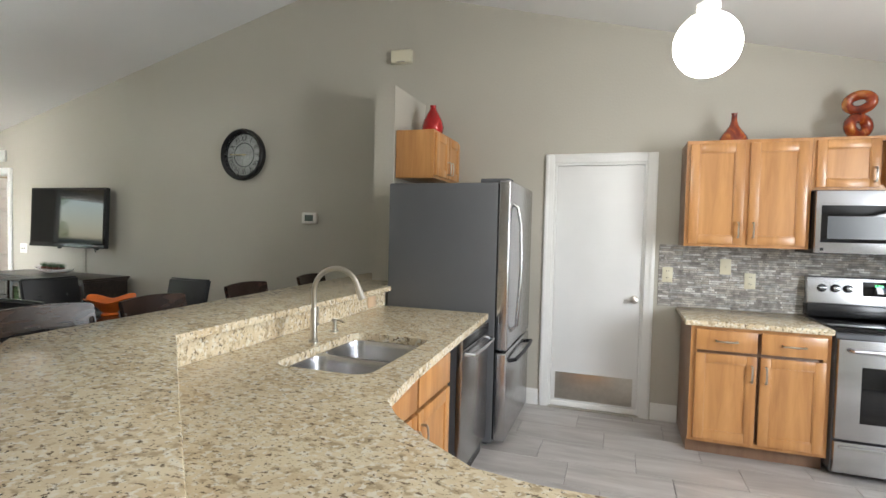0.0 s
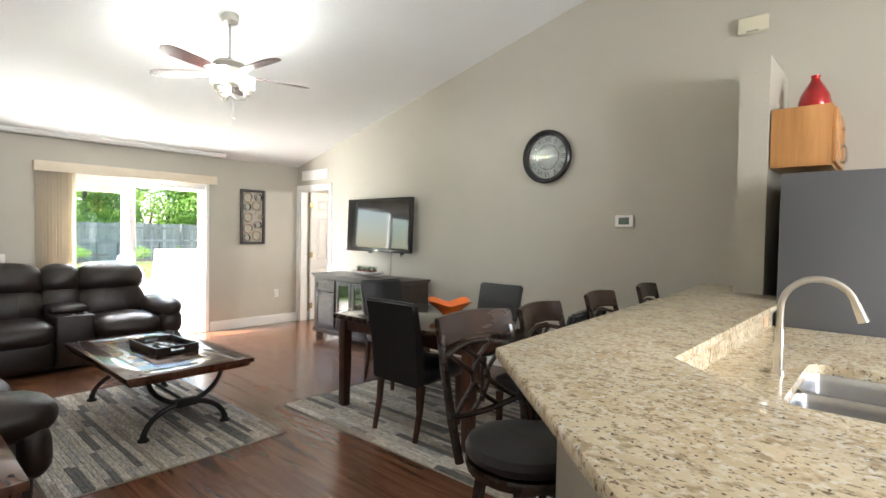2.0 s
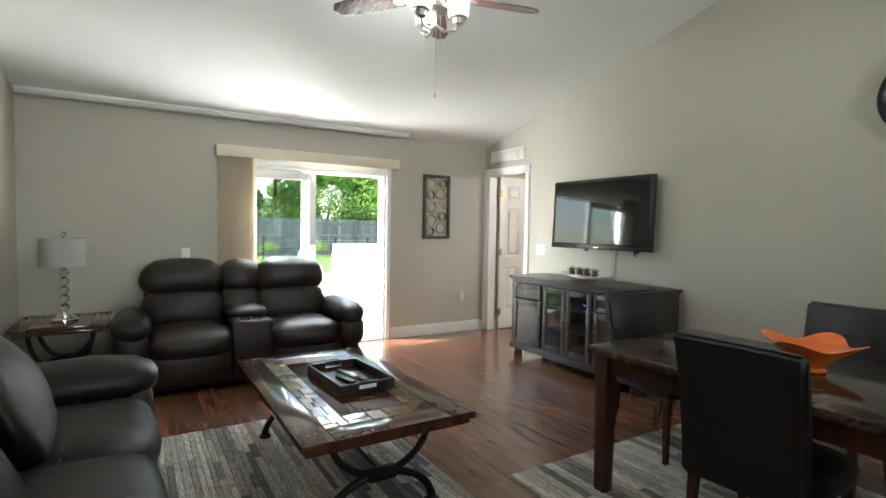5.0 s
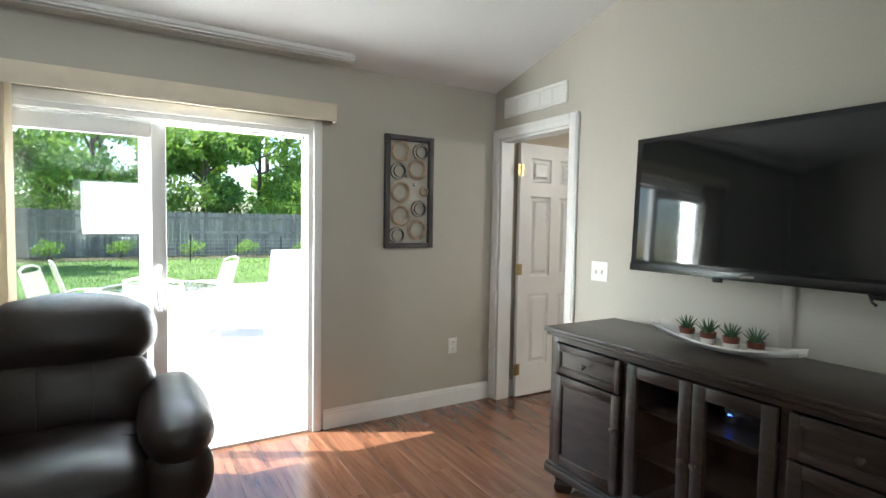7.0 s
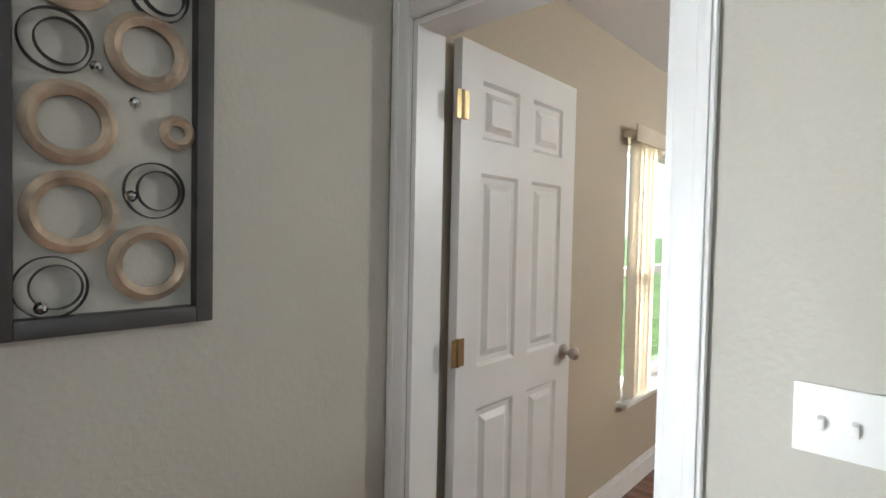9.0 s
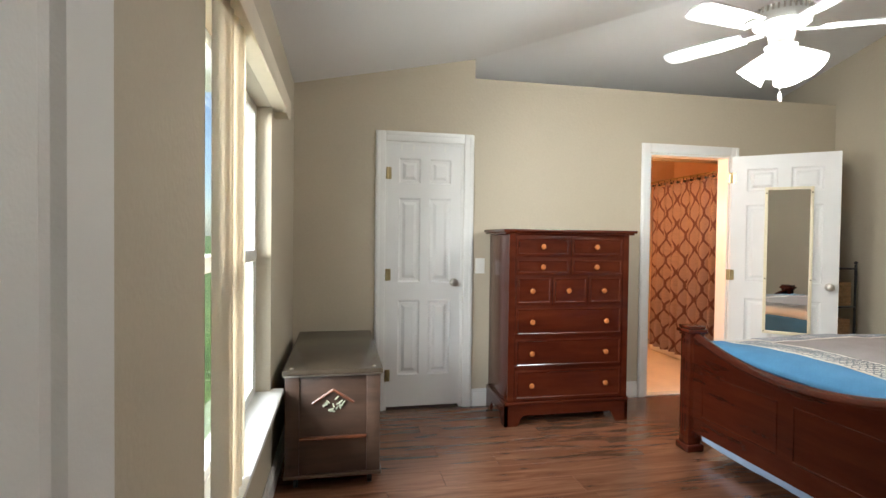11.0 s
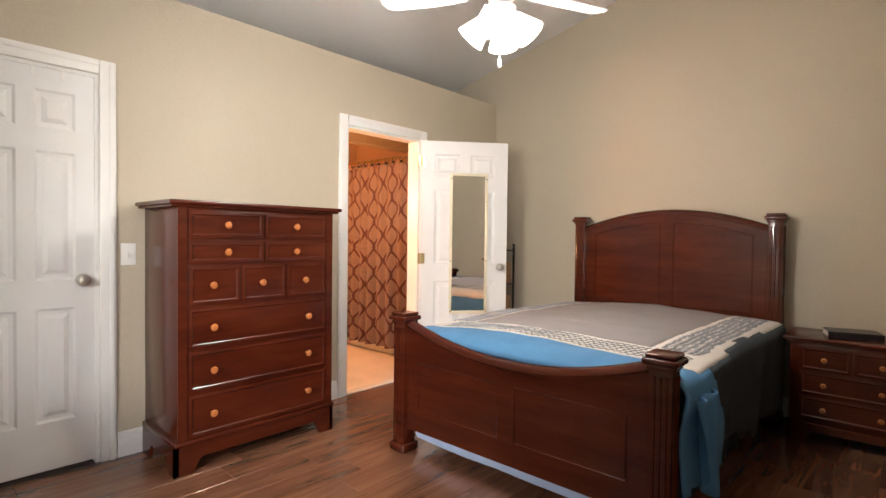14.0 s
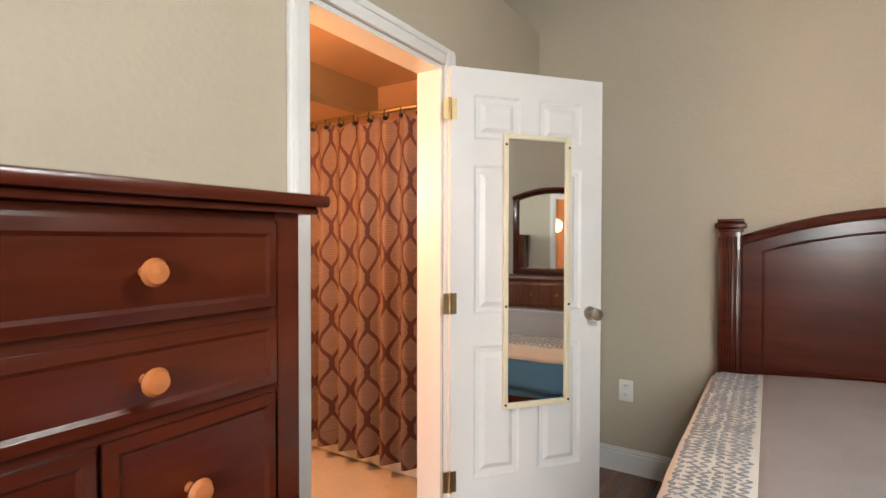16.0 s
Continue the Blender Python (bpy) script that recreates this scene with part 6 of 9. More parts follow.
# bar: half wall, granite upstand, bar top and counter
BAR = [(5.93, -0.10), (6.245, -0.10), (6.245, -0.665), (6.575, -0.665), (6.575, -2.885), (7.165, -3.435), (7.70, -3.93), (7.28, -4.28), (6.12, -3.165)]
wallp = [(6.27, -0.665), (6.50, -0.665), (6.50, -2.93), (7.09, -3.485), (7.60, -3.96), (7.44, -4.10), (6.27, -3.03)]
structure("bar_half_wall", prism(wallp, 0.0, 1.012), M_WALL, "greige half wall carrying the bar")
bar = thing("bar_counter", "speckled beige granite bar top, raised over the counter", "countertop")
part("slab", prism(BAR, 1.013, 1.05, 0.008), M_GRANITE, bar)
up = thing("granite_upstand", "speckled granite upstand below the bar top", "backsplash")
ups = [(6.501, -1.0), (6.53, -1.0), (6.53, -2.915), (7.12, -3.465), (7.62, -3.93), (7.601, -3.95), (7.10, -3.485), (6.501, -2.93)]
part("slab", prism(ups, 0.911, 1.012), M_GRANITE, up)
ctr = thing("counter_top", "speckled beige granite kitchen counter with a sink cut-out", "countertop")
# counter in strips round the sink cut-out
SX0, SX1, SY0, SY1 = 6.81, 7.235, -2.65, -1.95
bm = bmesh.new()


def arc(cx, cy, r, a0, a1, n=5):
    return [(cx + r * math.cos(a0 + (a1 - a0) * k / n), cy + r * math.sin(a0 + (a1 - a0) * k / n)) for k in range(n + 1)]


outer = [(6.531, -1.02), (7.30, -1.02), (7.315, -1.4), (7.38, -2.5), (7.42, -2.86), (7.50, -2.97), (7.62, -3.08), (7.80, -3.21), (7.95, -3.235), (8.62, -3.235), (8.62, -3.90), (7.70, -3.90), (7.621, -3.931), (7.121, -3.466), (6.531, -2.916)]
R_ = 0.07
inner = arc(SX1 - R_, SY1 - R_, R_, math.pi / 2, 0) + arc(SX1 - R_, SY0 + R_, R_, 0, -math.pi / 2) + arc(SX0 + R_, SY0 + R_, R_, -math.pi / 2, -math.pi) + arc(SX0 + R_, SY1 - R_, R_, math.pi, math.pi / 2)


def plate(bm, z0, z1):
    rings = []
    for z in (z0, z1):
        vo = [bm.verts.new((x, y, z)) for x, y in outer]
        vi = [bm.verts.new((x, y, z)) for x, y in inner]
        es = [bm.edges.new((v[k], v[(k + 1) % len(v)])) for v in (vo, vi) for k in range(len(v))]
        bmesh.ops.triangle_fill(bm, edges=es, use_beauty=True, use_dissolve=True)
        rings.append((vo, vi))
    for j in (0, 1):
        a, b = rings[0][j], rings[1][j]
        for k in range(len(a)):
            bm.faces.new((a[k], a[(k + 1) % len(a)], b[(k + 1) % len(b)], b[k]))
    bmesh.ops.recalc_face_normals(bm, faces=bm.faces[:])


plate(bm, 0.872, 0.91)
part("slab", bm, M_GRANITE, ctr, smooth=0)
sink = thing("kitchen_sink", "double bowl stainless steel sink set under the counter", "sink")


def bowl_bm(x0, y0, x1, y1, zt, zb, r=0.06):
    bm = bmesh.new()
    rows = []
    for ins, z in ((-0.012, zt), (0.0, zt), (0.006, zt - 0.03), (0.012, zb + 0.03), (0.03, zb + 0.006), (0.06, zb)):
        a, b, c, d = x0 + ins, y0 + ins, x1 - ins, y1 - ins
        pts = arc(c - r, d - r, r, math.pi / 2, 0) + arc(c - r, b + r, r, 0, -math.pi / 2) + arc(a + r, b + r, r, -math.pi / 2, -math.pi) + arc(a + r, d - r, r, math.pi, math.pi / 2)
        rows.append([bm.verts.new((x, y, z)) for x, y in pts])
    for a, b in zip(rows, rows[1:]):
        for k in range(len(a)):
            bm.faces.new((a[k], a[(k + 1) % len(a)], b[(k + 1) % len(b)], b[k]))
    bm.faces.new(rows[-1])
    bmesh.ops.recalc_face_normals(bm, faces=bm.faces[:])
    return bm


ym = (SY0 + SY1) / 2
for y0, y1 in ((SY0 + 0.002, ym - 0.012), (ym + 0.012, SY1 - 0.002)):
    bwl = part("bowl", bowl_bm(SX0 + 0.002, y0, SX1 - 0.002, y1, 0.871, 0.69), M_STEEL, sink, "satin steel bowl", smooth=60)
    part("drain", lathe(((0.0, 0.0005), (0.03, 0.001), (0.042, 0.003), (0.044, 0.0)), 20, ((SX0 + SX1) / 2, (y0 + y1) / 2, 0.690)), M_CHROME, bwl)
part("divider", box(SX0 + 0.01, ym - 0.012, 0.80, SX1 - 0.01, ym + 0.012, 0.872, 0.008, 3), M_STEEL, sink)

fc = thing("kitchen_faucet", "tall brushed nickel gooseneck faucet", "faucet", pose(6.745, -2.245, 0.91, 0, 0, 8) @ Matrix.Diagonal((0.82, 0.82, 0.82, 1)))
part("base", lathe(((0.028, 0), (0.028, 0.012), (0.020, 0.02), (0.019, 0.19), (0.017, 0.20)), 20), M_NICKEL, fc)
pts = [(0, 0, 0.20), (0, 0, 0.30)] + [(0.135 - 0.135 * math.cos(math.pi * k / 12 * 0.92), 0, 0.30 + 0.135 * math.sin(math.pi * k / 12 * 0.92)) for k in range(1, 13)]
part("spout", tube(pts, 0.0145, 12), M_NICKEL, fc)
e0, e1 = Vector(pts[-2]), Vector(pts[-1])
dd = (e1 - e0).normalized()
part("spray_head", cyl(e1 - dd * 0.01, e1 + dd * 0.075, 0.016, 0.021, 16), M_NICKEL, fc)
part("lever", joined(cyl((0, 0, 0.10), (0.0, 0.045, 0.10), 0.014), tube([(0.0, 0.045, 0.10), (0.0, 0.055, 0.13), (0.0, 0.05, 0.20)], 0.008, 8)), M_NICKEL, fc)
sp = thing("soap_dispenser", "small brushed nickel soap pump by the faucet", "soap pump", pose(6.70, -1.98, 0.91))
part("pump", joined(lathe(((0.022, 0), (0.022, 0.008), (0.012, 0.012), (0.011, 0.05), (0.016, 0.052), (0.016, 0.068), (0.0, 0.07)), 16), tube([(0, 0, 0.06), (0.03, 0, 0.062), (0.055, 0, 0.052)], 0.006, 8)), M_NICKEL, sp)
pl = thing("outlet_plate", "beige outlet plate on the granite upstand", "outlet", pose(6.5315, -1.22, 0.962))
part("plate", box(0, -0.057, -0.036, 0.005, 0.057, 0.036, 0.002), material("peach_plate", (0.62, 0.44, 0.28), 0.4), pl)
v = Vector((0.59, -0.55, 0)).normalized()
pl = thing("outlet_plate", "beige outlet plate on the granite upstand", "outlet", pose(6.69, -3.0645, 0.962, 0, 0, -43))
part("plate", box(-0.057, 0.0005, -0.036, 0.057, 0.006, 0.036, 0.002), material("peach_plate_old", (0.62, 0.46, 0.31), 0.4), pl)


def pull(parent, p, q, out, mat=None):
    p, q, out = Vector(p), Vector(q), Vector(out)
    pts = [p, p + out * 0.026, p + out * 0.03 + (q - p) * 0.08, p + out * 0.033 + (q - p) * 0.5, q + out * 0.03 - (q - p) * 0.08, q + out * 0.026, q]
    part("pull_handle", tube(pts, 0.0055, 8), mat or M_NICKEL, parent, "brushed nickel bar pull")


# cabinets below the counter, fronts looking to +x: built looking to -y and turned
def base_cabinet(name, label, m, w, depth, fronts, h=0.87, side=None):
    """local: front at y = 0 looking to -y; fronts: list of (kind, x0, z0, x1, z1, handle side)"""
    c = thing(name, label, "cabinet", m)
    part("carcass", joined(box(0, 0.02, 0.10, w, depth, h, 0.001), box(0.0, 0.075, 0.0, w, depth, 0.10)), side or M_OAK, c)
    part("face_frame", joined(box(0, 0.0, 0.10, 0.04, 0.02, h), box(w - 0.04, 0.0, 0.10, w, 0.02, h), box(0.04, 0.0, h - 0.03, w - 0.04, 0.02, h), box(0.04, 0.0, 0.10, w - 0.04, 0.02, 0.13)), M_OAK, c)
    for kind, x0, z0, x1, z1, hs in fronts:
        if kind == "drawer":
            d = part("drawer", box(x0, -0.02, z0, x1, -0.0005, z1, 0.005), M_OAK, c)
            xm = (x0 + x1) / 2
            if hs:
                pull(d, (xm - 0.06, -0.02, (z0 + z1) / 2), (xm + 0.06, -0.02, (z0 + z1) / 2), (0, -1, 0))
        else:
            d = framed_front("door", c, x0, z0, x1, z1, -0.0005, M_OAK, 0.058)
            xh = x1 - 0.03 if hs == "r" else x0 + 0.03
            zz = z1 - 0.16 if h > 0.6 and z0 < 0.5 else z0 + 0.05
            pull(d, (xh, -0.02, zz), (xh, -0.02, zz + 0.10), (0, -1, 0))
    return c


base_cabinet("sink_cabinet", "honey maple sink cabinet with two doors", pose(7.31, -2.80, 0, 0, 0, 90) , 0.90, 0.60, (("drawer", 0.02, 0.70, 0.44, 0.85, ""), ("drawer", 0.46, 0.70, 0.88, 0.85, ""), ("door", 0.02, 0.12, 0.44, 0.68, "r"), ("door", 0.46, 0.12, 0.88, 0.68, "l")), 0.68)
cc2 = thing("corner_cabinet", "honey maple corner cabinet under the counter", "cabinet")
part("carcass", prism([(6.62, -2.81), (7.33, -2.81), (7.38, -2.90), (7.72, -3.19), (7.95, -3.27), (8.60, -3.27), (8.60, -3.88), (7.72, -3.88), (7.18, -3.42)], 0.10, 0.868), M_OAK, cc2)
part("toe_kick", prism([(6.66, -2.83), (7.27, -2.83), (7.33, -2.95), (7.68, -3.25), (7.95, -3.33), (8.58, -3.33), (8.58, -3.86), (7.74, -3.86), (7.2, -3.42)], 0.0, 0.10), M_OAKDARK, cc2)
dw = thing("dishwasher", "stainless steel dishwasher with a bar handle", "dishwasher", pose(7.315, -1.69, 0, 0, 0, 90))
part("tub", box(0.01, 0.03, 0.03, 0.60, 0.60, 0.865), M_FRIDGESIDE, dw)
part("door", box(0.01, -0.005, 0.11, 0.60, 0.03, 0.865, 0.006), M_STEEL, dw)
part("control_strip", box(0.02, -0.008, 0.80, 0.59, -0.004, 0.86, 0.002), M_BLACKPLASTIC, dw)
part("handle", tube([(0.05, -0.004, 0.775), (0.07, -0.05, 0.770), (0.30, -0.058, 0.768), (0.54, -0.05, 0.770), (0.56, -0.004, 0.775)], 0.013, 10), M_STEEL, dw)
part("kick_plate", box(0.01, 0.03, 0.0, 0.60, 0.05, 0.11), M_BLACKPLASTIC, dw)

# fridge: doors look to +x
fr = thing("refrigerator", "grey refrigerator with stainless doors and bottom freezer", "refrigerator", pose(6.545, -1.0, 0) @ Matrix.Diagonal((0.92, 1, 1, 1)))
part("cabinet_body", box(0.0, 0.0, 0.02, 0.86, 0.90, 1.785, 0.012), M_FRIDGESIDE, fr, "dark grey painted steel sides")
part("upper_door", box(0.868, 0.004, 0.66, 0.955, 0.896, 1.80, 0.014, 3), M_STEEL, fr)
part("freezer_door", box(0.868, 0.004, 0.04, 0.955, 0.896, 0.645, 0.014, 3), M_STEEL, fr)
part("gasket", box(0.858, 0.012, 0.05, 0.870, 0.888, 1.78), M_BLACKPLASTIC, fr)
part("hinge_cover", box(0.72, 0.03, 1.785, 0.94, 0.16, 1.815, 0.008), M_FRIDGESIDE, fr)
part("upper_handle", tube([(0.95, 0.11, 0.78), (1.0, 0.11, 0.82), (1.02, 0.11, 1.1), (1.025, 0.11, 1.25), (1.015, 0.11, 1.5), (0.99, 0.11, 1.62), (0.95, 0.11, 1.65)], 0.014, 10), M_STEEL, fr, "curved steel door handle")
part("freezer_handle", tube([(0.95, 0.10, 0.575), (1.0, 0.115, 0.585), (1.015, 0.30, 0.59), (1.015, 0.60, 0.59), (1.0, 0.785, 0.585), (0.95, 0.80, 0.575)], 0.014, 10), M_BLACKMETAL, fr)
for x, y in ((0.06, 0.06), (0.8, 0.06), (0.06, 0.84), (0.8, 0.84)):
    part("foot", cyl((x, y, 0), (x, y, 0.03), 0.02), M_BLACKPLASTIC, fr)
oc = base_cabinet("fridge_top_cabinet", "honey maple wall cabinet over the fridge", pose(6.745, -0.645, 1.86, 0, 0, 90), 0.63, 0.32, (), 0.37)
for o in list(oc.children):
    bpy.data.objects.remove(o)
part("carcass", box(0, 0.02, 0, 0.63, 0.315, 0.37, 0.001), M_OAK, oc)
part("face_frame", joined(box(0, 0, 0, 0.04, 0.02, 0.37), box(0.59, 0, 0, 0.63, 0.02, 0.37), box(0.04, 0, 0.33, 0.59, 0.02, 0.37), box(0.04, 0, 0, 0.59, 0.02, 0.04)), M_OAK, oc)
for x0, x1, hs in ((0.02, 0.31, 1), (0.32, 0.61, 0)):
    d = framed_front("door", oc, x0, 0.02, x1, 0.35, -0.0005, M_OAK, 0.055)
    xh = x1 - 0.028 if hs else x0 + 0.028
    pull(d, (xh, -0.02, 0.05), (xh, -0.02, 0.15), (0, -1, 0))


def vase(name, label, m, prof, mat, n=28):
    v = thing(name, label, "vase", m)
    part("vessel", lathe(prof, n), mat, v, smooth=60)
    return v


M_REDGLASS = material("red_glaze", (0.42, 0.008, 0.010), 0.10, 0.35, vary=0.2, vary_scale=8, coat=0.8)
M_AMBER = ramp_material("amber_copper_glaze", ((0.3, (0.10, 0.012, 0.008)), (0.5, (0.30, 0.045, 0.012)), (0.62, (0.55, 0.20, 0.03)), (0.8, (0.20, 0.02, 0.01))), 7, 0.12, (1, 1, 1), 4, 1.0, coat=0.8)
vase("vase", "glossy red bottle vase on the cabinet over the fridge", pose(6.62, -0.34, 2.231), ((0.0, 0.001), (0.055, 0.0), (0.085, 0.03), (0.093, 0.07), (0.080, 0.125), (0.052, 0.18), (0.030, 0.215), (0.024, 0.235), (0.028, 0.252), (0.020, 0.250), (0.018, 0.20), (0.0, 0.15)), M_REDGLASS)

# wall cabinets, lower cabinet, stove, microwave: fronts look to -y
UY = -0.335
up1 = base_cabinet("wall_cabinet", "honey maple wall cabinet with two doors", pose(8.545, UY, 1.39), 0.755, 0.33, (), 0.74)
for o in list(up1.children):
    bpy.data.objects.remove(o)
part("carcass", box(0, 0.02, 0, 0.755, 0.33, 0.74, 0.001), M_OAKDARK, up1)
part("face_frame", joined(box(0, 0, 0, 0.04, 0.02, 0.74), box(0.715, 0, 0, 0.755, 0.02, 0.74), box(0.04, 0, 0.70, 0.715, 0.02, 0.74), box(0.04, 0, 0, 0.715, 0.02, 0.04), box(0.36, 0, 0.04, 0.395, 0.02, 0.70)), M_OAK, up1)
for x0, x1, hs in ((0.022, 0.362, 1), (0.393, 0.733, 0)):
    d = framed_front("door", up1, x0, 0.02, x1, 0.715, -0.0005, M_OAK, 0.06)
    xh = x1 - 0.03 if hs else x0 + 0.03
    pull(d, (xh, -0.02, 0.07), (xh, -0.02, 0.17), (0, -1, 0))
up2 = base_cabinet("wall_cabinet", "honey maple wall cabinet over the microwave", pose(9.302, UY, 1.785), 0.76, 0.33, (), 0.345)
for o in list(up2.children):
    bpy.data.objects.remove(o)
part("carcass", box(0, 0.02, 0, 0.76, 0.33, 0.345, 0.001), M_OAK, up2)
part("face_frame", joined(box(0, 0, 0, 0.04, 0.02, 0.345), box(0.72, 0, 0, 0.76, 0.02, 0.345), box(0.04, 0, 0.31, 0.72, 0.02, 0.345), box(0.04, 0, 0, 0.72, 0.02, 0.03)), M_OAK, up2)
for x0, x1, hs in ((0.02, 0.365, 1), (0.395, 0.74, 0)):
    d = framed_front("door", up2, x0, 0.015, x1, 0.325, -0.0005, M_OAK, 0.055)
    xh = x1 - 0.03 if hs else x0 + 0.03
    pull(d, (xh, -0.02, 0.05), (xh, -0.02, 0.14), (0, -1, 0))
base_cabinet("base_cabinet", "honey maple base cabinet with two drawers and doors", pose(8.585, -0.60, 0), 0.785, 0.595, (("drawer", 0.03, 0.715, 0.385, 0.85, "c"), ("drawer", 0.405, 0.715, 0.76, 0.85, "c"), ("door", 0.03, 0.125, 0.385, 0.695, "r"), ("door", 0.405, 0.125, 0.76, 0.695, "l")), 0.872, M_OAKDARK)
c2 = thing("counter_top", "speckled granite counter beside the stove", "countertop")
part("slab", prism([(8.545, -0.005), (8.545, -0.64), (9.372, -0.64), (9.372, -0.005)], 0.8725, 0.91, 0.006), M_GRANITE, c2)

st = thing("stove", "stainless steel electric range with black glass cooktop", "stove", pose(9.378, -0.65, 0))
part("body", box(0.004, 0.03, 0.03, 0.756, 0.635, 0.90, 0.004), M_FRIDGESIDE, st)
part("cooktop", box(0.0, -0.005, 0.90, 0.76, 0.56, 0.918, 0.006), M_BLACKGLASS, st, "black glass cooktop")
od = part("oven_door", box(0.008, -0.012, 0.25, 0.752, 0.028, 0.86, 0.006), M_STEEL, st)
part("oven_window", box(0.13, -0.015, 0.36, 0.63, -0.0115, 0.70, 0.002), M_BLACKGLASS, od, "black oven window")
part("oven_handle", tube([(0.06, -0.01, 0.80), (0.07, -0.055, 0.80), (0.38, -0.062, 0.80), (0.69, -0.055, 0.80), (0.70, -0.01, 0.80)], 0.013, 10), M_STEEL, od)
dr = part("warming_drawer", box(0.008, -0.010, 0.045, 0.752, 0.028, 0.235, 0.006), M_STEEL, st)
part("drawer_lip", box(0.03, -0.022, 0.195, 0.73, -0.008, 0.215, 0.004), M_STEEL, dr)
bp_ = part("back_panel", joined(turned(box(0.0, 0.0, 0.0, 0.76, 0.06, 0.20, 0.012, 3), Matrix.Translation((0, 0.555, 1.005)) @ Matrix.Rotation(radians(-8), 4, "X"))), M_STEEL, st)
part("panel_base", box(0.0, 0.54, 0.918, 0.76, 0.635, 1.01, 0.01), M_BLACKPLASTIC, st)
for x in (0.09, 0.17, 0.245, 0.60, 0.675):
    k = part("dial", turned(lathe(((0.028, 0), (0.026, 0.012), (0.018, 0.018), (0.0, 0.018)), 18), Matrix.Translation((x, 0.563, 1.12)) @ Matrix.Rotation(radians(82), 4, "X")), M_BLACKPLASTIC, bp_, "black control dial")
    part("grip", turned(box(-0.022, -0.006, 0.018, 0.022, 0.006, 0.03, 0.003), Matrix.Translation((x, 0.563, 1.12)) @ Matrix.Rotation(radians(82), 4, "X")), M_CHROME, k)
dsp = part("display", turned(box(0.33, -0.003, 0.07, 0.53, 0.002, 0.17, 0.002), Matrix.Translation((0, 0.555, 1.005)) @ Matrix.Rotation(radians(-8), 4, "X")), M_BLACKGLASS, bp_, "black oven display")
part("clock_digits", turned(joined(*[box(0.40 + 0.018 * i, -0.0045, 0.135, 0.41 + 0.018 * i, -0.0032, 0.15) for i in range(3)]), Matrix.Translation((0, 0.555, 1.005)) @ Matrix.Rotation(radians(-8), 4, "X")), glow("green_digits", (0.05, 0.6, 0.15), 0.8), dsp, "green digits")

mw = thing("microwave", "stainless steel over-the-range microwave", "microwave", pose(9.312, -0.40, 1.365))
part("case", box(0.0, 0.02, 0.0, 0.75, 0.39, 0.415, 0.004), M_BLACKPLASTIC, mw)
md = part("door", box(0.0, -0.008, 0.005, 0.75, 0.02, 0.410, 0.006), M_STEEL, mw)
part("window", box(0.03, -0.011, 0.075, 0.56, -0.0075, 0.315, 0.004), M_BLACKGLASS, md, "black door window")
part("mesh_panel", box(0.065, -0.0125, 0.10, 0.53, -0.0105, 0.245), material("grey_window_mesh", (0.06, 0.065, 0.07), 0.25), md)
part("badge", box(0.03, -0.0095, 0.02, 0.05, -0.0075, 0.04), M_BLACKPLASTIC, md)
part("handle", tube([(0.60, -0.008, 0.05), (0.60, -0.045, 0.07), (0.60, -0.05, 0.2), (0.60, -0.045, 0.34), (0.60, -0.008, 0.36)], 0.010, 8), M_STEEL, md)

# mosaic backsplash
bk = thing("mosaic_backsplash", "grey and cream glass mosaic strip backsplash", "backsplash")
part("grout_bed", box(8.41, -0.006, 0.912, 10.14, -0.0005, 1.385), M_GROUT, bk)


def mosaic_mat():
    m = rug_material("mosaic_glass", ((0.50, 0.46, 0.41), (0.40, 0.375, 0.35), (0.56, 0.53, 0.48), (0.36, 0.335, 0.31), (0.52, 0.51, 0.49), (0.72, 0.71, 0.68)))
    m.node_tree.nodes["Principled BSDF"].inputs["Roughness"].default_value = 0.15
    m.node_tree.nodes["Principled BSDF"].inputs["Specular IOR Level"].default_value = 0.5
    return m


rng = random.Random(8)
bm = bmesh.new()
z = 0.914
while z < 1.38:
    h = 0.0165
    x = 8.412 + rng.uniform(-0.03, 0)
    while x < 10.135:
        w = rng.choice((0.017, 0.05, 0.05, 0.10, 0.075))
        a, b = max(x, 8.412), min(x + w - 0.0018, 10.138)
        if b - a > 0.004:
            d = -0.0085 + rng.uniform(-0.0015, 0.0010)
            vs = [bm.verts.new(c) for c in ((a, -0.0055, z), (b, -0.0055, z), (b, -0.0055, z + h - 0.0018), (a, -0.0055, z + h - 0.0018), (a + 0.0008, d, z + 0.0008), (b - 0.0008, d, z + 0.0008), (b - 0.0008, d, z + h - 0.0026), (a + 0.0008, d, z + h - 0.0026))]
            bm.faces.new(list(reversed(vs[4:])))
            for k in range(4):
                bm.faces.new((vs[(k + 1) % 4], vs[k], vs[4 + k], vs[4 + (k + 1) % 4]))
        x += w
    z += h
bmesh.ops.recalc_face_normals(bm, faces=bm.faces[:])
tagged(part("mosaic_tiles", bm, mosaic_mat(), bk, smooth=0), kind="stuff")
wall_plate("power_outlet", "beige outlet on the kitchen wall", 0, 8.475, -0.008, 1.155, -1, M_IVORY)
wall_plate("light_switch", "ivory switch on the mosaic backsplash", 0, 8.875, -0.008, 1.235, -1, M_IVORY, 0.075, 0.118, "switch")
wall_plate("power_outlet", "ivory outlet on the mosaic backsplash", 0, 9.04, -0.008, 1.135, -1, M_IVORY)

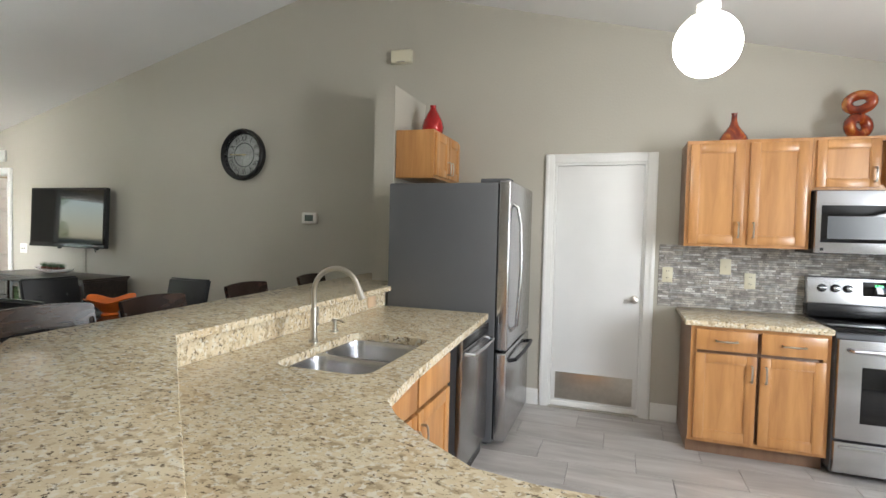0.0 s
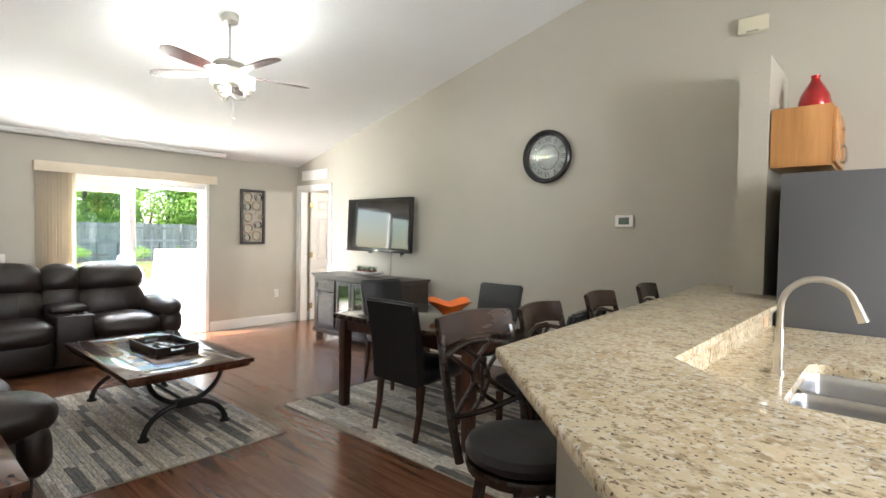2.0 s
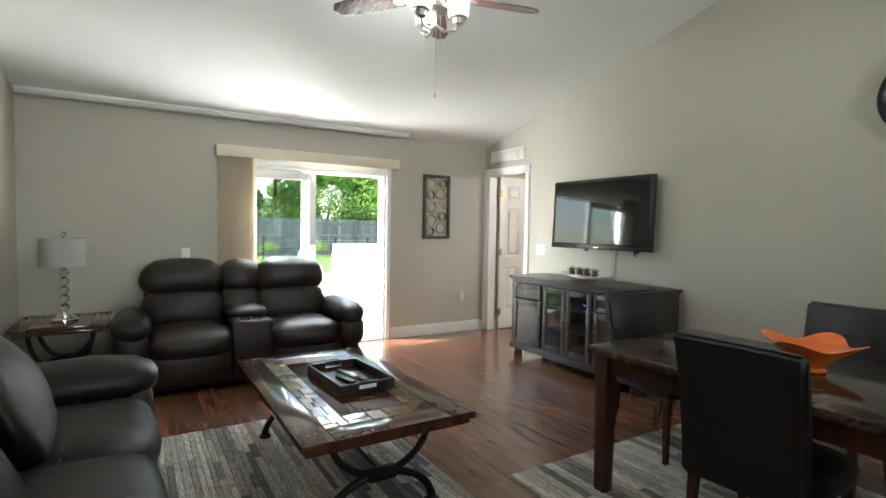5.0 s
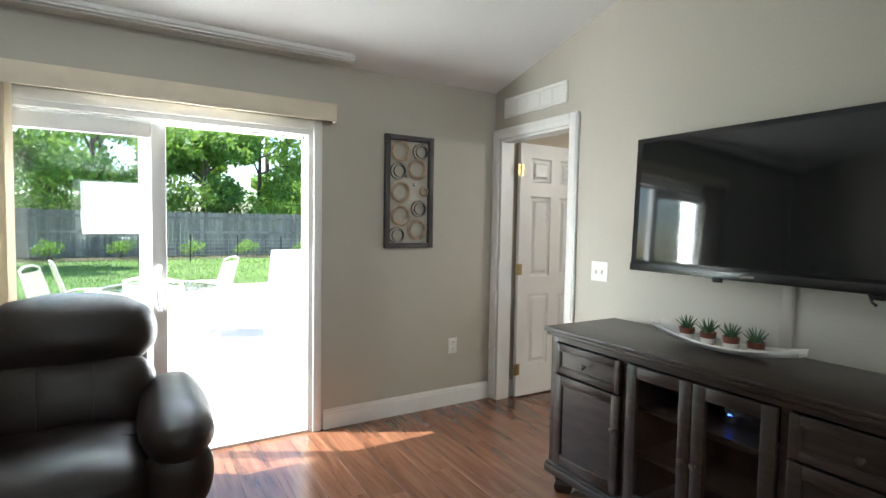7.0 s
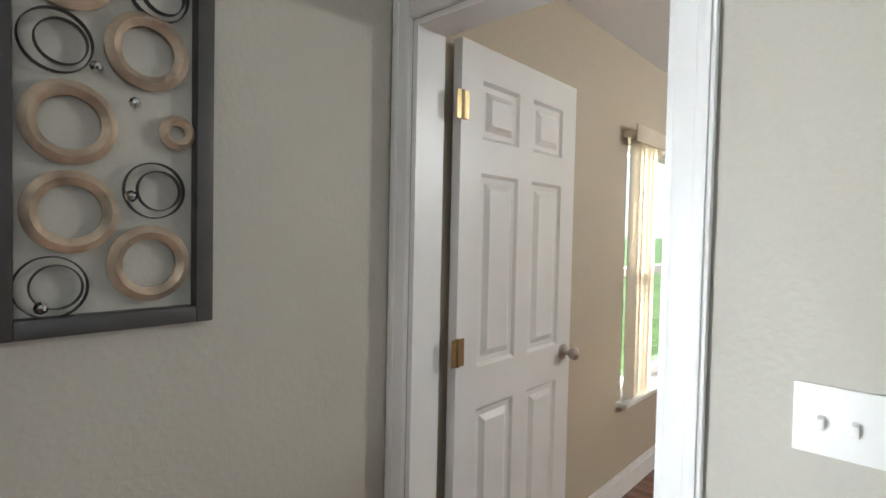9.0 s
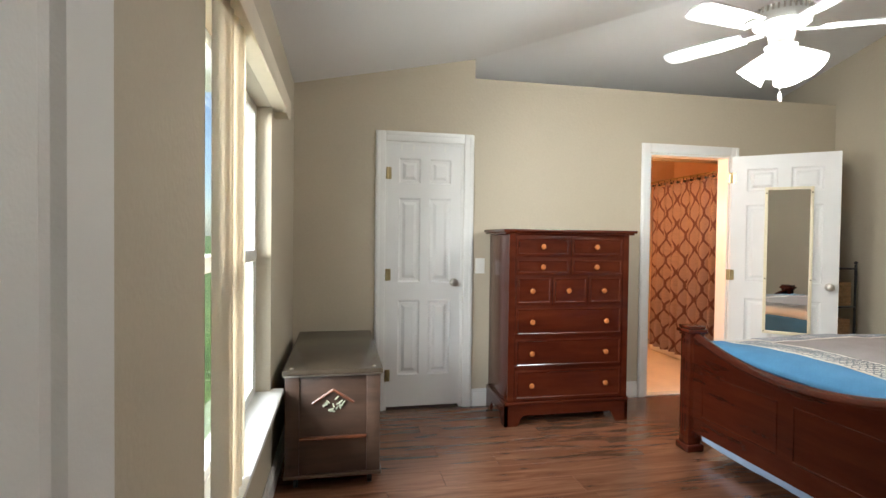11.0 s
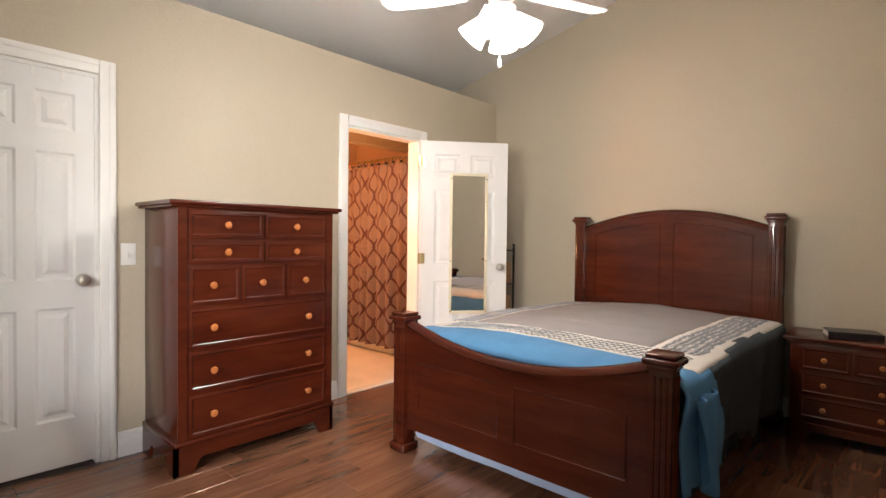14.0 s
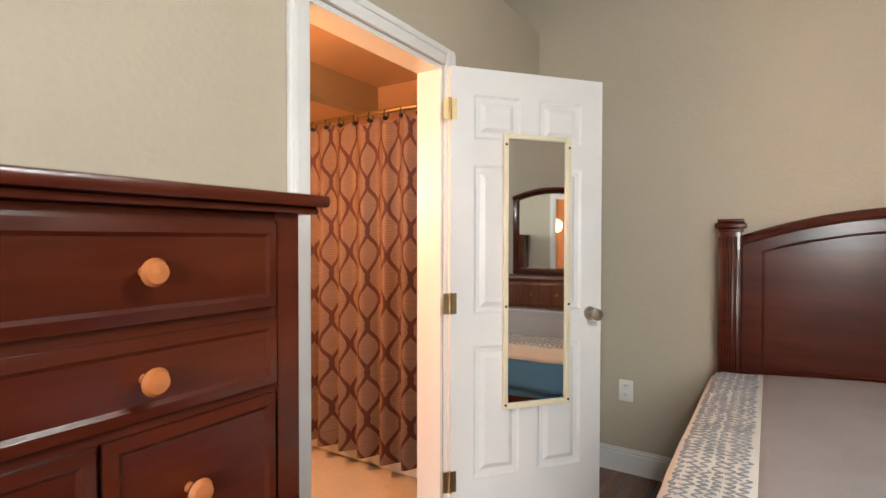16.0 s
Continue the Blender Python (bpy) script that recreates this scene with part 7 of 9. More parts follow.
vase("vase", "amber glass bottle vase on the wall cabinet", pose(8.86, -0.17, 2.131), ((0.0, 0.001), (0.085, 0.0), (0.094, 0.02), (0.088, 0.045), (0.060, 0.085), (0.032, 0.125), (0.020, 0.16), (0.018, 0.205), (0.022, 0.215), (0.014, 0.213), (0.012, 0.16), (0.0, 0.12)), M_AMBER)
ls = thing("loop_sculpture", "amber glazed double loop sculpture on the wall cabinet", "sculpture", pose(9.60, -0.17, 2.131))
bm = bmesh.new()


def torus(cz, rx, rz, r, tilt):
    n, k = 26, 12
    vs = [[bm.verts.new((rx * math.cos(a) + r * math.cos(b) * math.cos(a), r * 1.15 * math.sin(b) + tilt * math.cos(a) * 0.04, cz + rz * math.sin(a) + r * math.cos(b) * math.sin(a))) for b in [2 * math.pi * j / k for j in range(k)]] for a in [2 * math.pi * i / n for i in range(n)]]
    for i in range(n):
        for j in range(k):
            bm.faces.new((vs[i][j], vs[i][(j + 1) % k], vs[(i + 1) % n][(j + 1) % k], vs[(i + 1) % n][j]))


torus(0.092, 0.064, 0.054, 0.036, 1)
torus(0.250, 0.056, 0.050, 0.033, -1)
bmesh.ops.recalc_face_normals(bm, faces=bm.faces[:])
part("body", bm, M_AMBER, ls, smooth=80)

pd = thing("pendant_lamp", "white glass globe pendant lamp, lit", "pendant lamp", pose(8.42, -1.98, 0))
zc = ceiling_z(8.42)
pg = part("globe", lathe([(0.130 * math.sin(math.pi * k / 18), 2.245 - 0.130 * math.cos(math.pi * k / 18)) for k in range(19)], 32), glow("lit_opal_glass", (1.0, 0.96, 0.90), 6), pd, "glowing opal glass globe")
pg.visible_shadow = False
part("cap", lathe(((0.045, 2.39), (0.045, 2.41), (0.012, 2.43)), 20), M_WHITEPLASTIC, pd)
part("cord", cyl((0, 0, 2.42), (0, 0, zc - 0.02), 0.006, n=8), M_WHITEPLASTIC, pd)
part("canopy", turned(lathe(((0.012, -0.03), (0.05, -0.022), (0.06, 0.0)), 24), Matrix.Translation((0, 0, zc + 0.004)) @ Matrix.Rotation(radians(14), 4, "Y")), M_WHITEPLASTIC, pd)

# ---- bedroom ----
M_CHERRY = ramp_material("cherry_wood", ((0.25, (0.032, 0.0052, 0.0022)), (0.5, (0.058, 0.0098, 0.0036)), (0.8, (0.088, 0.0175, 0.0062))), 1.4, 0.22, (1.1, 1.1, 8), 5, 0.25, coat=0.12, bump=0.01, spec=0.4)
M_CHERRYLIGHT = ramp_material("worn_cherry_wood", ((0.3, (0.10, 0.030, 0.014)), (0.55, (0.16, 0.052, 0.024)), (0.75, (0.22, 0.080, 0.038))), 2.0, 0.33, (9, 9, 1.2), 6, 0.5, coat=0.2, bump=0.03)
M_KNOBWOOD = ramp_material("orange_wood_knob", ((0.3, (0.30, 0.09, 0.025)), (0.7, (0.44, 0.15, 0.045))), 8, 0.25, (1, 1, 1), 3, coat=0.4)
M_WALNUT = ramp_material("walnut_trunk_wood", ((0.3, (0.045, 0.026, 0.018)), (0.6, (0.085, 0.050, 0.034)), (0.8, (0.13, 0.080, 0.054))), 1.6, 0.38, (1.2, 4, 7), 6, 0.9, bump=0.06)
M_BLUE = material("blue_cotton", (0.075, 0.20, 0.36), 0.85, vary=0.10, vary_scale=5, fine=0.05, fine_scale=120, bump=0.35, bump_scale=300, spec=0.2)
M_GREYSHEET = material("grey_quilt_cotton", (0.27, 0.245, 0.245), 0.9, vary=0.06, vary_scale=4, fine=0.06, fine_scale=150, bump=0.35, bump_scale=260, spec=0.2)
M_CREAMBAND = material("cream_band_cotton", (0.62, 0.57, 0.52), 0.9, vary=0.05, vary_scale=6, bump=0.3, bump_scale=260, spec=0.2)
M_EMBROID = material("slate_embroidery", (0.24, 0.25, 0.27), 0.85, vary=0.2, vary_scale=60)
M_SLATECLOTH = material("dark_slate_cotton", (0.040, 0.052, 0.060), 0.92, vary=0.15, vary_scale=5, bump=0.4, bump_scale=200, spec=0.15)
M_BOXSPRING = material("white_quilted_box_spring", (0.36, 0.47, 0.66), 0.9, vary=0.08, vary_scale=12, bump=0.6, bump_scale=40)

casing("door_frame_closet", CL_X0, CL_X1, 2.02, BF_Y, -1, 0.075)
closet = six_panel_door("closet_door", 0.565, 1.985, "white six-panel closet door, closed")
knob(closet, 0.51, 0.94, both=False)
hinges(closet, (0.24, 1.0, 1.76), -0.004, -0.006, M_BRASS)
closet.matrix_world = pose(CL_X0 + 0.018, BF_Y + 0.008, 0.022)
for x in (0.10, 0.19, 0.31, 0.43):
    h = thing("over_door_hook", "small white hook over the closet door", "hook", pose(CL_X0 + 0.02 + x, BF_Y + 0.004, 1.985), "hooks on the closet door")
    part("strap", joined(box(-0.007, -0.003, -0.03, 0.007, 0.0, 0.022), box(-0.007, -0.003, 0.0215, 0.007, 0.01, 0.0235)), M_WHITEPLASTIC, h)
casing("door_frame_bathroom", BD_X0, BD_X1, 2.03, BF_Y, -1, 0.075)
bath_door = six_panel_door("bathroom_door", 0.745, 2.0, "white six-panel bathroom door standing open, with a mirror")
knob(bath_door, 0.685, 0.93)
hinges(bath_door, (0.24, 1.0, 1.82), -0.002, -0.004, M_BRASS)
bath_door.matrix_world = pose(BD_X1 - 0.012, BF_Y - 0.045, 0.02, 0, 0, -39.5)
# long mirror on the leaf's outer face, which looks into the room
mir = thing("door_mirror", "long narrow mirror in a cream frame on the open door", "mirror", bath_door.matrix_world @ Matrix.Translation((0.405, 0.0, 1.13)))
mw_, mh_ = 0.165, 0.60
part("mirror_glass", box(-mw_ + 0.018, -0.010, -mh_ + 0.018, mw_ - 0.018, -0.006, mh_ - 0.018), material("mirror_silver", (0.88, 0.89, 0.88), 0.015, 1.0), mir, "clear mirror glass", smooth=0)
part("mirror_frame", bar_frame(mw_, mh_, 0.022, 0.004, 0.022), material("cream_frame", (0.72, 0.66, 0.48), 0.45, vary=0.05), mir, "cream plastic frame")
for x in (-1, 1):
    for z in (-0.97, -0.25, 0.92):
        part("clip", turned(lathe(((0.006, 0), (0.004, 0.004), (0, 0.005)), 8), Matrix.Translation((x * (mw_ - 0.010), -0.022, z * mh_)) @ Matrix.Rotation(radians(90), 4, "X")), M_BLACKPLASTIC, mir)

baseboard("baseboard", 0, CL_X1 + 0.08, BD_X0 - 0.08, BF_Y, -1)
baseboard("baseboard", 0, BD_X1 + 0.08, BR_X - 0.02, BF_Y, -1)
baseboard("baseboard", 0, BL_X + 0.02, CL_X0 - 0.08, BF_Y, -1)
baseboard("baseboard", 1, 0.14, BF_Y - 0.02, BR_X, -1)
baseboard("baseboard", 1, 0.14, BF_Y - 0.02, BL_X, 1)
wall_plate("light_switch", "white light switch by the closet door", 0, 1.455, BF_Y, 1.09, -1, M_WHITEPLASTIC, 0.075, 0.118, "switch")
wall_plate("power_outlet", "white power outlet beside the bed", 1, 3.53, BR_X, 0.455, -1, M_WHITEPLASTIC)

# window with sill, sash and blind rail
win = thing("window_bedroom", "tall white single-hung bedroom window", "window")
tagged(win, kind="structure")
X = BL_X
part("window_sill", box(X - 0.12, BW_Y0 - 0.05, BW_Z0 - 0.02, X + 0.06, BW_Y1 + 0.05, BW_Z0 + 0.004, 0.005), M_TRIM, win)
bm = joined(box(X - 0.13, BW_Y0, BW_Z0, X - 0.07, BW_Y0 + 0.045, BW_Z1, 0.003), box(X - 0.13, BW_Y1 - 0.045, BW_Z0, X - 0.07, BW_Y1, BW_Z1, 0.003), box(X - 0.13, BW_Y0 + 0.045, BW_Z1 - 0.045, X - 0.07, BW_Y1 - 0.045, BW_Z1, 0.003), box(X - 0.13, BW_Y0 + 0.045, BW_Z0, X - 0.07, BW_Y1 - 0.045, BW_Z0 + 0.045, 0.003))
part("window_frame", bm, M_TRIM, win)
zm = (BW_Z0 + BW_Z1) / 2 - 0.02
part("meeting_rail", box(X - 0.115, BW_Y0 + 0.045, zm - 0.025, X - 0.06, BW_Y1 - 0.045, zm + 0.025, 0.004), M_TRIM, win)
part("sash_stile", box(X - 0.10, BW_Y1 - 0.085, BW_Z0 + 0.045, X - 0.07, BW_Y1 - 0.045, zm - 0.025), M_TRIM, win)
part("sash_stile", box(X - 0.10, BW_Y0 + 0.045, BW_Z0 + 0.045, X - 0.07, BW_Y0 + 0.085, zm - 0.025), M_TRIM, win)
for z0, z1 in ((BW_Z0 + 0.045, zm - 0.025), (zm + 0.025, BW_Z1 - 0.045)):
    g = part("pane", box(X - 0.104, BW_Y0 + 0.045, z0, X - 0.100, BW_Y1 - 0.045, z1), M_PANE, win, "clear glass pane", smooth=0)
    g.visible_shadow = False
bv = thing("blind_valance", "cream vertical blind rail over the bedroom window", "valance")
part("face_board", box(X + 0.07, BW_Y0 - 0.07, BW_Z1 - 0.03, X + 0.08, BW_Y1 + 0.12, BW_Z1 + 0.06, 0.003), M_CREAM, bv)
part("return_board", box(X, BW_Y1 + 0.11, BW_Z1 - 0.03, X + 0.07, BW_Y1 + 0.12, BW_Z1 + 0.06), M_CREAM, bv)
part("head_rail", box(X + 0.0, BW_Y0 - 0.06, BW_Z1 + 0.0, X + 0.065, BW_Y1 + 0.10, BW_Z1 + 0.03, 0.003), M_CREAM, bv)
bb = thing("vertical_blinds", "cream vertical blinds stacked beside the bedroom window", "blinds")
for k in range(5):
    m = pose(X + 0.030, BW_Y0 + 0.035 + 0.062 * k, BW_Z0 - 0.0, 0, 0, 72 + 5 * math.sin(2.0 * k))
    part("slat", turned(box(-0.043, -0.0007, 0.007, 0.043, 0.0007, BW_Z1 - BW_Z0 - 0.002), m), M_CREAMSLAT, bb, smooth=0)

# ---- chest of drawers ----
def bracket_feet(parent, w, d, mat, h=0.13):
    """ogee bracket feet and apron below a case; front at y = 0"""
    n = 10

    def apron(length):
        pts = [(0, 0), (0.09, 0)] + [(0.09 + 0.05 * k / n, 0.075 * math.sin(math.pi / 2 * k / n)) for k in range(1, n + 1)]
        pts += [(length - x, z) for x, z in reversed(pts)]
        return pts + [(length, h), (0, h)]
    for m, ln in ((Matrix.Identity(4), w), (Matrix.Translation((0.0, d, 0)) @ Matrix.Rotation(radians(-90), 4, "Z"), d), (Matrix.Translation((w - 0.02, d, 0)) @ Matrix.Rotation(radians(-90), 4, "Z"), d)):
        bm = prism(apron(ln), 0.0, 0.022)
        turned(bm, m @ Matrix.Rotation(radians(90), 4, "X") @ Matrix.Translation((0, 0, -0.022)))
        part("bracket_base", bm, mat, parent, smooth=20)


def drawer_front(parent, x0, z0, x1, z1, knobs, mat, kmat, r=0.019):
    bm = bmesh.new()
    rows = []
    for ins, dy in ((0.0, 0.0), (0.0, -0.010), (0.016, -0.014), (0.022, -0.010), (0.026, -0.010)):
        rows.append([bm.verts.new((x, dy, z)) for x, z in ((x0 + ins, z0 + ins), (x1 - ins, z0 + ins), (x1 - ins, z1 - ins), (x0 + ins, z1 - ins))])
    for a, b in zip(rows, rows[1:]):
        for k in range(4):
            bm.faces.new((a[k], a[(k + 1) % 4], b[(k + 1) % 4], b[k]))
    bm.faces.new(rows[-1]), bm.faces.new(list(reversed(rows[0])))
    bmesh.ops.recalc_face_normals(bm, faces=bm.faces[:])
    d = part("drawer", bm, mat, parent, smooth=20)
    for x in knobs:
        small_knob(d, x, -0.011, (z0 + z1) / 2, kmat, r)
    return d


def crown_top(parent, w, d, z, mat, over=0.03):
    bm = prism([(-over, -over), (w + over, -over), (w + over, d), (-over, d)], z + 0.012, z + 0.034, 0.006)
    prism([(-over * 0.6, -over * 0.6), (w + over * 0.6, -over * 0.6), (w + over * 0.6, d), (-over * 0.6, d)], z, z + 0.012, 0.004, bm=bm)
    return part("top", bm, mat, parent)


ch = thing("chest_of_drawers", "glossy cherry wood chest of drawers with orange wooden knobs", "chest of drawers", pose(1.515, 3.565, 0))
KW, KD, KH = 0.925, 0.46, 1.37
bracket_feet(ch, KW, KD, M_CHERRY, 0.15)
part("case", box(0.012, 0.0, 0.15, KW - 0.012, KD, KH - 0.034, 0.004), M_CHERRY, ch)
part("base_moulding", box(-0.004, -0.012, 0.148, KW + 0.004, KD, 0.175, 0.008), M_CHERRY, ch)
crown_top(ch, KW, KD, KH - 0.034, M_CHERRY, 0.035)
for x in (0.012, KW - 0.057):
    part("corner_post", box(x, -0.006, 0.175, x + 0.045, 0.0, KH - 0.034), M_CHERRY, ch)
zr = [(0.185, 0.395), (0.412, 0.612), (0.63, 0.83)]
for z0, z1 in zr:
    drawer_front(ch, 0.062, z0, KW - 0.062, z1, (0.178, KW - 0.195), M_CHERRY, M_KNOBWOOD)
w3 = (KW - 0.124) / 3
for k in range(3):
    drawer_front(ch, 0.062 + w3 * k + 0.004, 0.848, 0.062 + w3 * (k + 1) - 0.004, 1.04, (0.062 + w3 * (k + 0.5) - 0.02,), M_CHERRY, M_KNOBWOOD)
for z0, z1 in ((1.056, 1.165), (1.183, 1.318)):
    drawer_front(ch, 0.062, z0, KW / 2 - 0.006, z1, (0.25,), M_CHERRY, M_KNOBWOOD)
    drawer_front(ch, KW / 2 + 0.006, z0, KW - 0.062, z1, (KW - 0.275,), M_CHERRY, M_KNOBWOOD)

# ---- bed: head against the east wall ----
bed = thing("bed", "cherry wood panel bed with an arched headboard", "bed")
HX, FX0 = 4.63, 2.545
BY0, BY1 = 1.56, 3.07            # between the outer post faces


def post(x, y, h, s=0.088):
    bm = bmesh.new()
    add_box(bm, x - s / 2, y - s / 2, 0.0, x + s / 2, y + s / 2, h - 0.06, 0.004)
    add_box(bm, x - s / 2 - 0.016, y - s / 2 - 0.016, 0.0, x + s / 2 + 0.016, y + s / 2 + 0.016, 0.05, 0.012, 3)
    add_box(bm, x - s / 2 - 0.008, y - s / 2 - 0.008, h - 0.062, x + s / 2 + 0.008, y + s / 2 + 0.008, h - 0.045, 0.005)
    add_box(bm, x - s / 2 - 0.022, y - s / 2 - 0.022, h - 0.045, x + s / 2 + 0.022, y + s / 2 + 0.022, h - 0.018, 0.009, 3)
    add_box(bm, x - s / 2 - 0.012, y - s / 2 - 0.012, h - 0.018, x + s / 2 + 0.012, y + s / 2 + 0.012, h, 0.008, 3)
    p = part("post", bm, M_CHERRY, bed)
    for side in ((-1, 0), (0, -1), (0, 1)):
        for k in (-0.022, 0.0, 0.022):
            cx, cy = x + side[0] * s / 2 + (k if side[0] == 0 else 0), y + side[1] * s / 2 + (k if side[1] == 0 else 0)
            part("reed", cyl((cx, cy, 0.09), (cx, cy, h - 0.085), 0.0065, n=6), M_CHERRY, p)
    return p


for y in (BY0 + 0.044, BY1 - 0.044):
    post(HX, y, 1.39)
    post(FX0, y, 0.78)


def arched_panel(x, y0, y1, z0, edge, crown, t, sag=0.0):
    """a board in the plane x from y0 to y1; edge: height at the ends, crown: rise in the middle (negative sags)"""
    bm = bmesh.new()
    n = 24
    rows = []
    for k in range(n + 1):
        u = k / n
        y = y0 + (y1 - y0) * u
        z = edge + crown * (1 - (2 * u - 1) ** 2)
        rows.append([bm.verts.new(c) for c in ((x - t / 2, y, z0), (x + t / 2, y, z0), (x + t / 2, y, z), (x - t / 2, y, z))])
    for a, b in zip(rows, rows[1:]):
        for k in range(4):
            bm.faces.new((a[k], a[(k + 1) % 4], b[(k + 1) % 4], b[k]))
    bm.faces.new(rows[0]), bm.faces.new(list(reversed(rows[-1])))
    bmesh.ops.recalc_face_normals(bm, faces=bm.faces[:])
    return bm


def curved_cap(x, y0, y1, edge, crown, r):
    return tube([(x, y0 + (y1 - y0) * k / 24, edge + crown * (1 - (2 * k / 24 - 1) ** 2)) for k in range(25)], r, 10, flat=0.7)


ya, yb = BY0 + 0.088, BY1 - 0.088
hb = part("headboard", arched_panel(HX, ya, yb, 0.35, 1.285, 0.125, 0.040), M_CHERRY, bed, smooth=30)
part("head_cap", curved_cap(HX, ya, yb, 1.285, 0.125, 0.030), M_CHERRY, hb)
fb = part("footboard", arched_panel(FX0, ya, yb, 0.135, 0.72, -0.12, 0.040), M_CHERRY, bed, smooth=30)
part("foot_cap", curved_cap(FX0, ya, yb, 0.72, -0.12, 0.028), M_CHERRY, fb)


def bead_loop(pts, x, r=0.006):
    return tube([(x, *p) for p in pts + pts[:1]], r, 6)


for k, (p0, p1) in enumerate(((ya + 0.09, (ya + yb) / 2 - 0.05), ((ya + yb) / 2 + 0.05, yb - 0.09))):
    rise = lambda y: 1.205 + 0.125 * (1 - (2 * (y - ya) / (yb - ya) - 1) ** 2)
    part("panel_bead", bead_loop([(p0, 0.70), (p1, 0.70)] + [(p1 + (p0 - p1) * i / 8, rise(p1 + (p0 - p1) * i / 8)) for i in range(9)], HX - 0.020), M_CHERRY, hb)
    dip = lambda y: 0.645 - 0.12 * (1 - (2 * (y - ya) / (yb - ya) - 1) ** 2)
    part("panel_bead", bead_loop([(p0, 0.25), (p1, 0.25), (p1, 0.51), (p0, 0.51)], FX0 - 0.020), M_CHERRY, fb)
for y in (BY0 + 0.03, BY1 - 0.055):
    part("side_rail", box(FX0 + 0.045, y, 0.24, HX - 0.045, y + 0.025, 0.36, 0.004), M_CHERRY, bed)
bx = thing("box_spring", "white quilted box spring under the mattress", "box spring")
part("body", cushion(FX0 + 0.03, BY0 + 0.085, 0.055, HX - 0.06, BY1 - 0.085, 0.31, 0.01, 6, 0.04), M_BOXSPRING, bx)
part("support_slats", joined(*[box(FX0 + 0.3 + 0.4 * k, BY0 + 0.10, 0.0, FX0 + 0.36 + 0.4 * k, BY1 - 0.10, 0.07) for k in range(5)]), M_WALNUT, bx)
ma = thing("mattress", "mattress with a fitted blue sheet on the box spring", "mattress")
part("body", cushion(FX0 + 0.035, BY0 + 0.05, 0.30, HX - 0.05, BY1 - 0.05, 0.60, 0.015, 6, 0.06), M_BLUE, ma)
bsk = thing("bed_skirt", "dark slate fabric hanging at the bed side", "bed skirt")
bm = bmesh.new()
cols = []
for k in range(61):
    u = k / 60
    x = FX0 + 0.06 + (HX - FX0 - 0.12) * u
    amp = 0.010 * math.sin(u * 40) + 0.006 * math.sin(u * 93)
    cols.append([bm.verts.new((x, BY0 + 0.045 - amp * (0.3 + v) - 0.01 * v, 0.50 - 0.37 * v - 0.012 * math.sin(u * 17))) for v in [j / 6 for j in range(7)]])
for a, b in zip(cols, cols[1:]):
    for j in range(6):
        bm.faces.new((a[j], b[j], b[j + 1], a[j + 1]))
o = part("cloth", bm, M_SLATECLOTH, bsk, smooth=80)
sm = o.modifiers.new("thick", "SOLIDIFY")
sm.thickness = 0.004

# comforter: one cloth over the mattress, in bands
CX0, CX1 = FX0 + 0.02, HX - 0.06
NX, NY = 96, 84


def cloth_point(u, v):
    """u from foot to head, v across from the near side; beyond 0..1 it hangs down"""
    x = CX0 + (CX1 - CX0) * u
    yc0, yc1 = BY0 + 0.03, BY1 - 0.03
    w = yc1 - yc0
    y = yc0 + w * v
    z = 0.665 + 0.035 * math.sin(math.pi * min(max(v, 0), 1)) + 0.02 * math.sin(math.pi * min(max(u, 0), 1))
    hang = 0
    if v < 0:
        hang = -v * w
        r = 0.07
        if hang < r * 1.57:
            y, z = yc0 - r * math.sin(hang / r), z - r * (1 - math.cos(hang / r))
        else:
            d = hang - r * 1.57
            y, z = yc0 - r - 0.03 * math.sin(x * 9 + d * 4) * min(1, d * 6) - 0.02 * d, z - r - d
    elif v > 1:
        hang = (v - 1) * w
        r = 0.07
        if hang < r * 1.57:
            y, z = yc1 + r * math.sin(hang / r), z - r * (1 - math.cos(hang / r))
        else:
            d = hang - r * 1.57
            y, z = yc1 + r + 0.02 * math.sin(x * 10) * min(1, d * 6), z - r - d
    if u < 0.05 and 0 <= v <= 1:
        z -= 0.05 * (1 - u / 0.05) ** 2
    if u < 0.10:
        z += (0.03 * abs(2 * v - 1) - 0.02) * (1 - u / 0.10)
    z += 0.010 * noise.noise(Vector((x * 3, y * 3, 1.3))) + 0.005 * noise.noise(Vector((x * 9, y * 7, 4.0)))
    return (x, y, z)


cf = thing("comforter", "blue and grey comforter with embroidered cream bands", "comforter")
bands = {"blue": bmesh.new(), "cream": bmesh.new(), "grey": bmesh.new(), "slate": bmesh.new()}
V0, V1 = -0.36, 1.26


def band_of(u, v):
    if v < -0.02 - 0.02 * math.sin(u * 9):
        return "slate" if u > 0.16 - v * 0.15 else "blue"
    if u < 0.10 or v > 1.08:
        return "blue"
    if u < 0.215 or v < 0.16 or v > 0.90:
        return "cream"
    return "grey"


cache = {k: {} for k in bands}


def vert(b, i, j):
    if (i, j) not in cache[b]:
        u = i / NX
        v = V0 + (V1 - V0) * j / NY
        cache[b][(i, j)] = bands[b].verts.new(cloth_point(u, v))
    return cache[b][(i, j)]


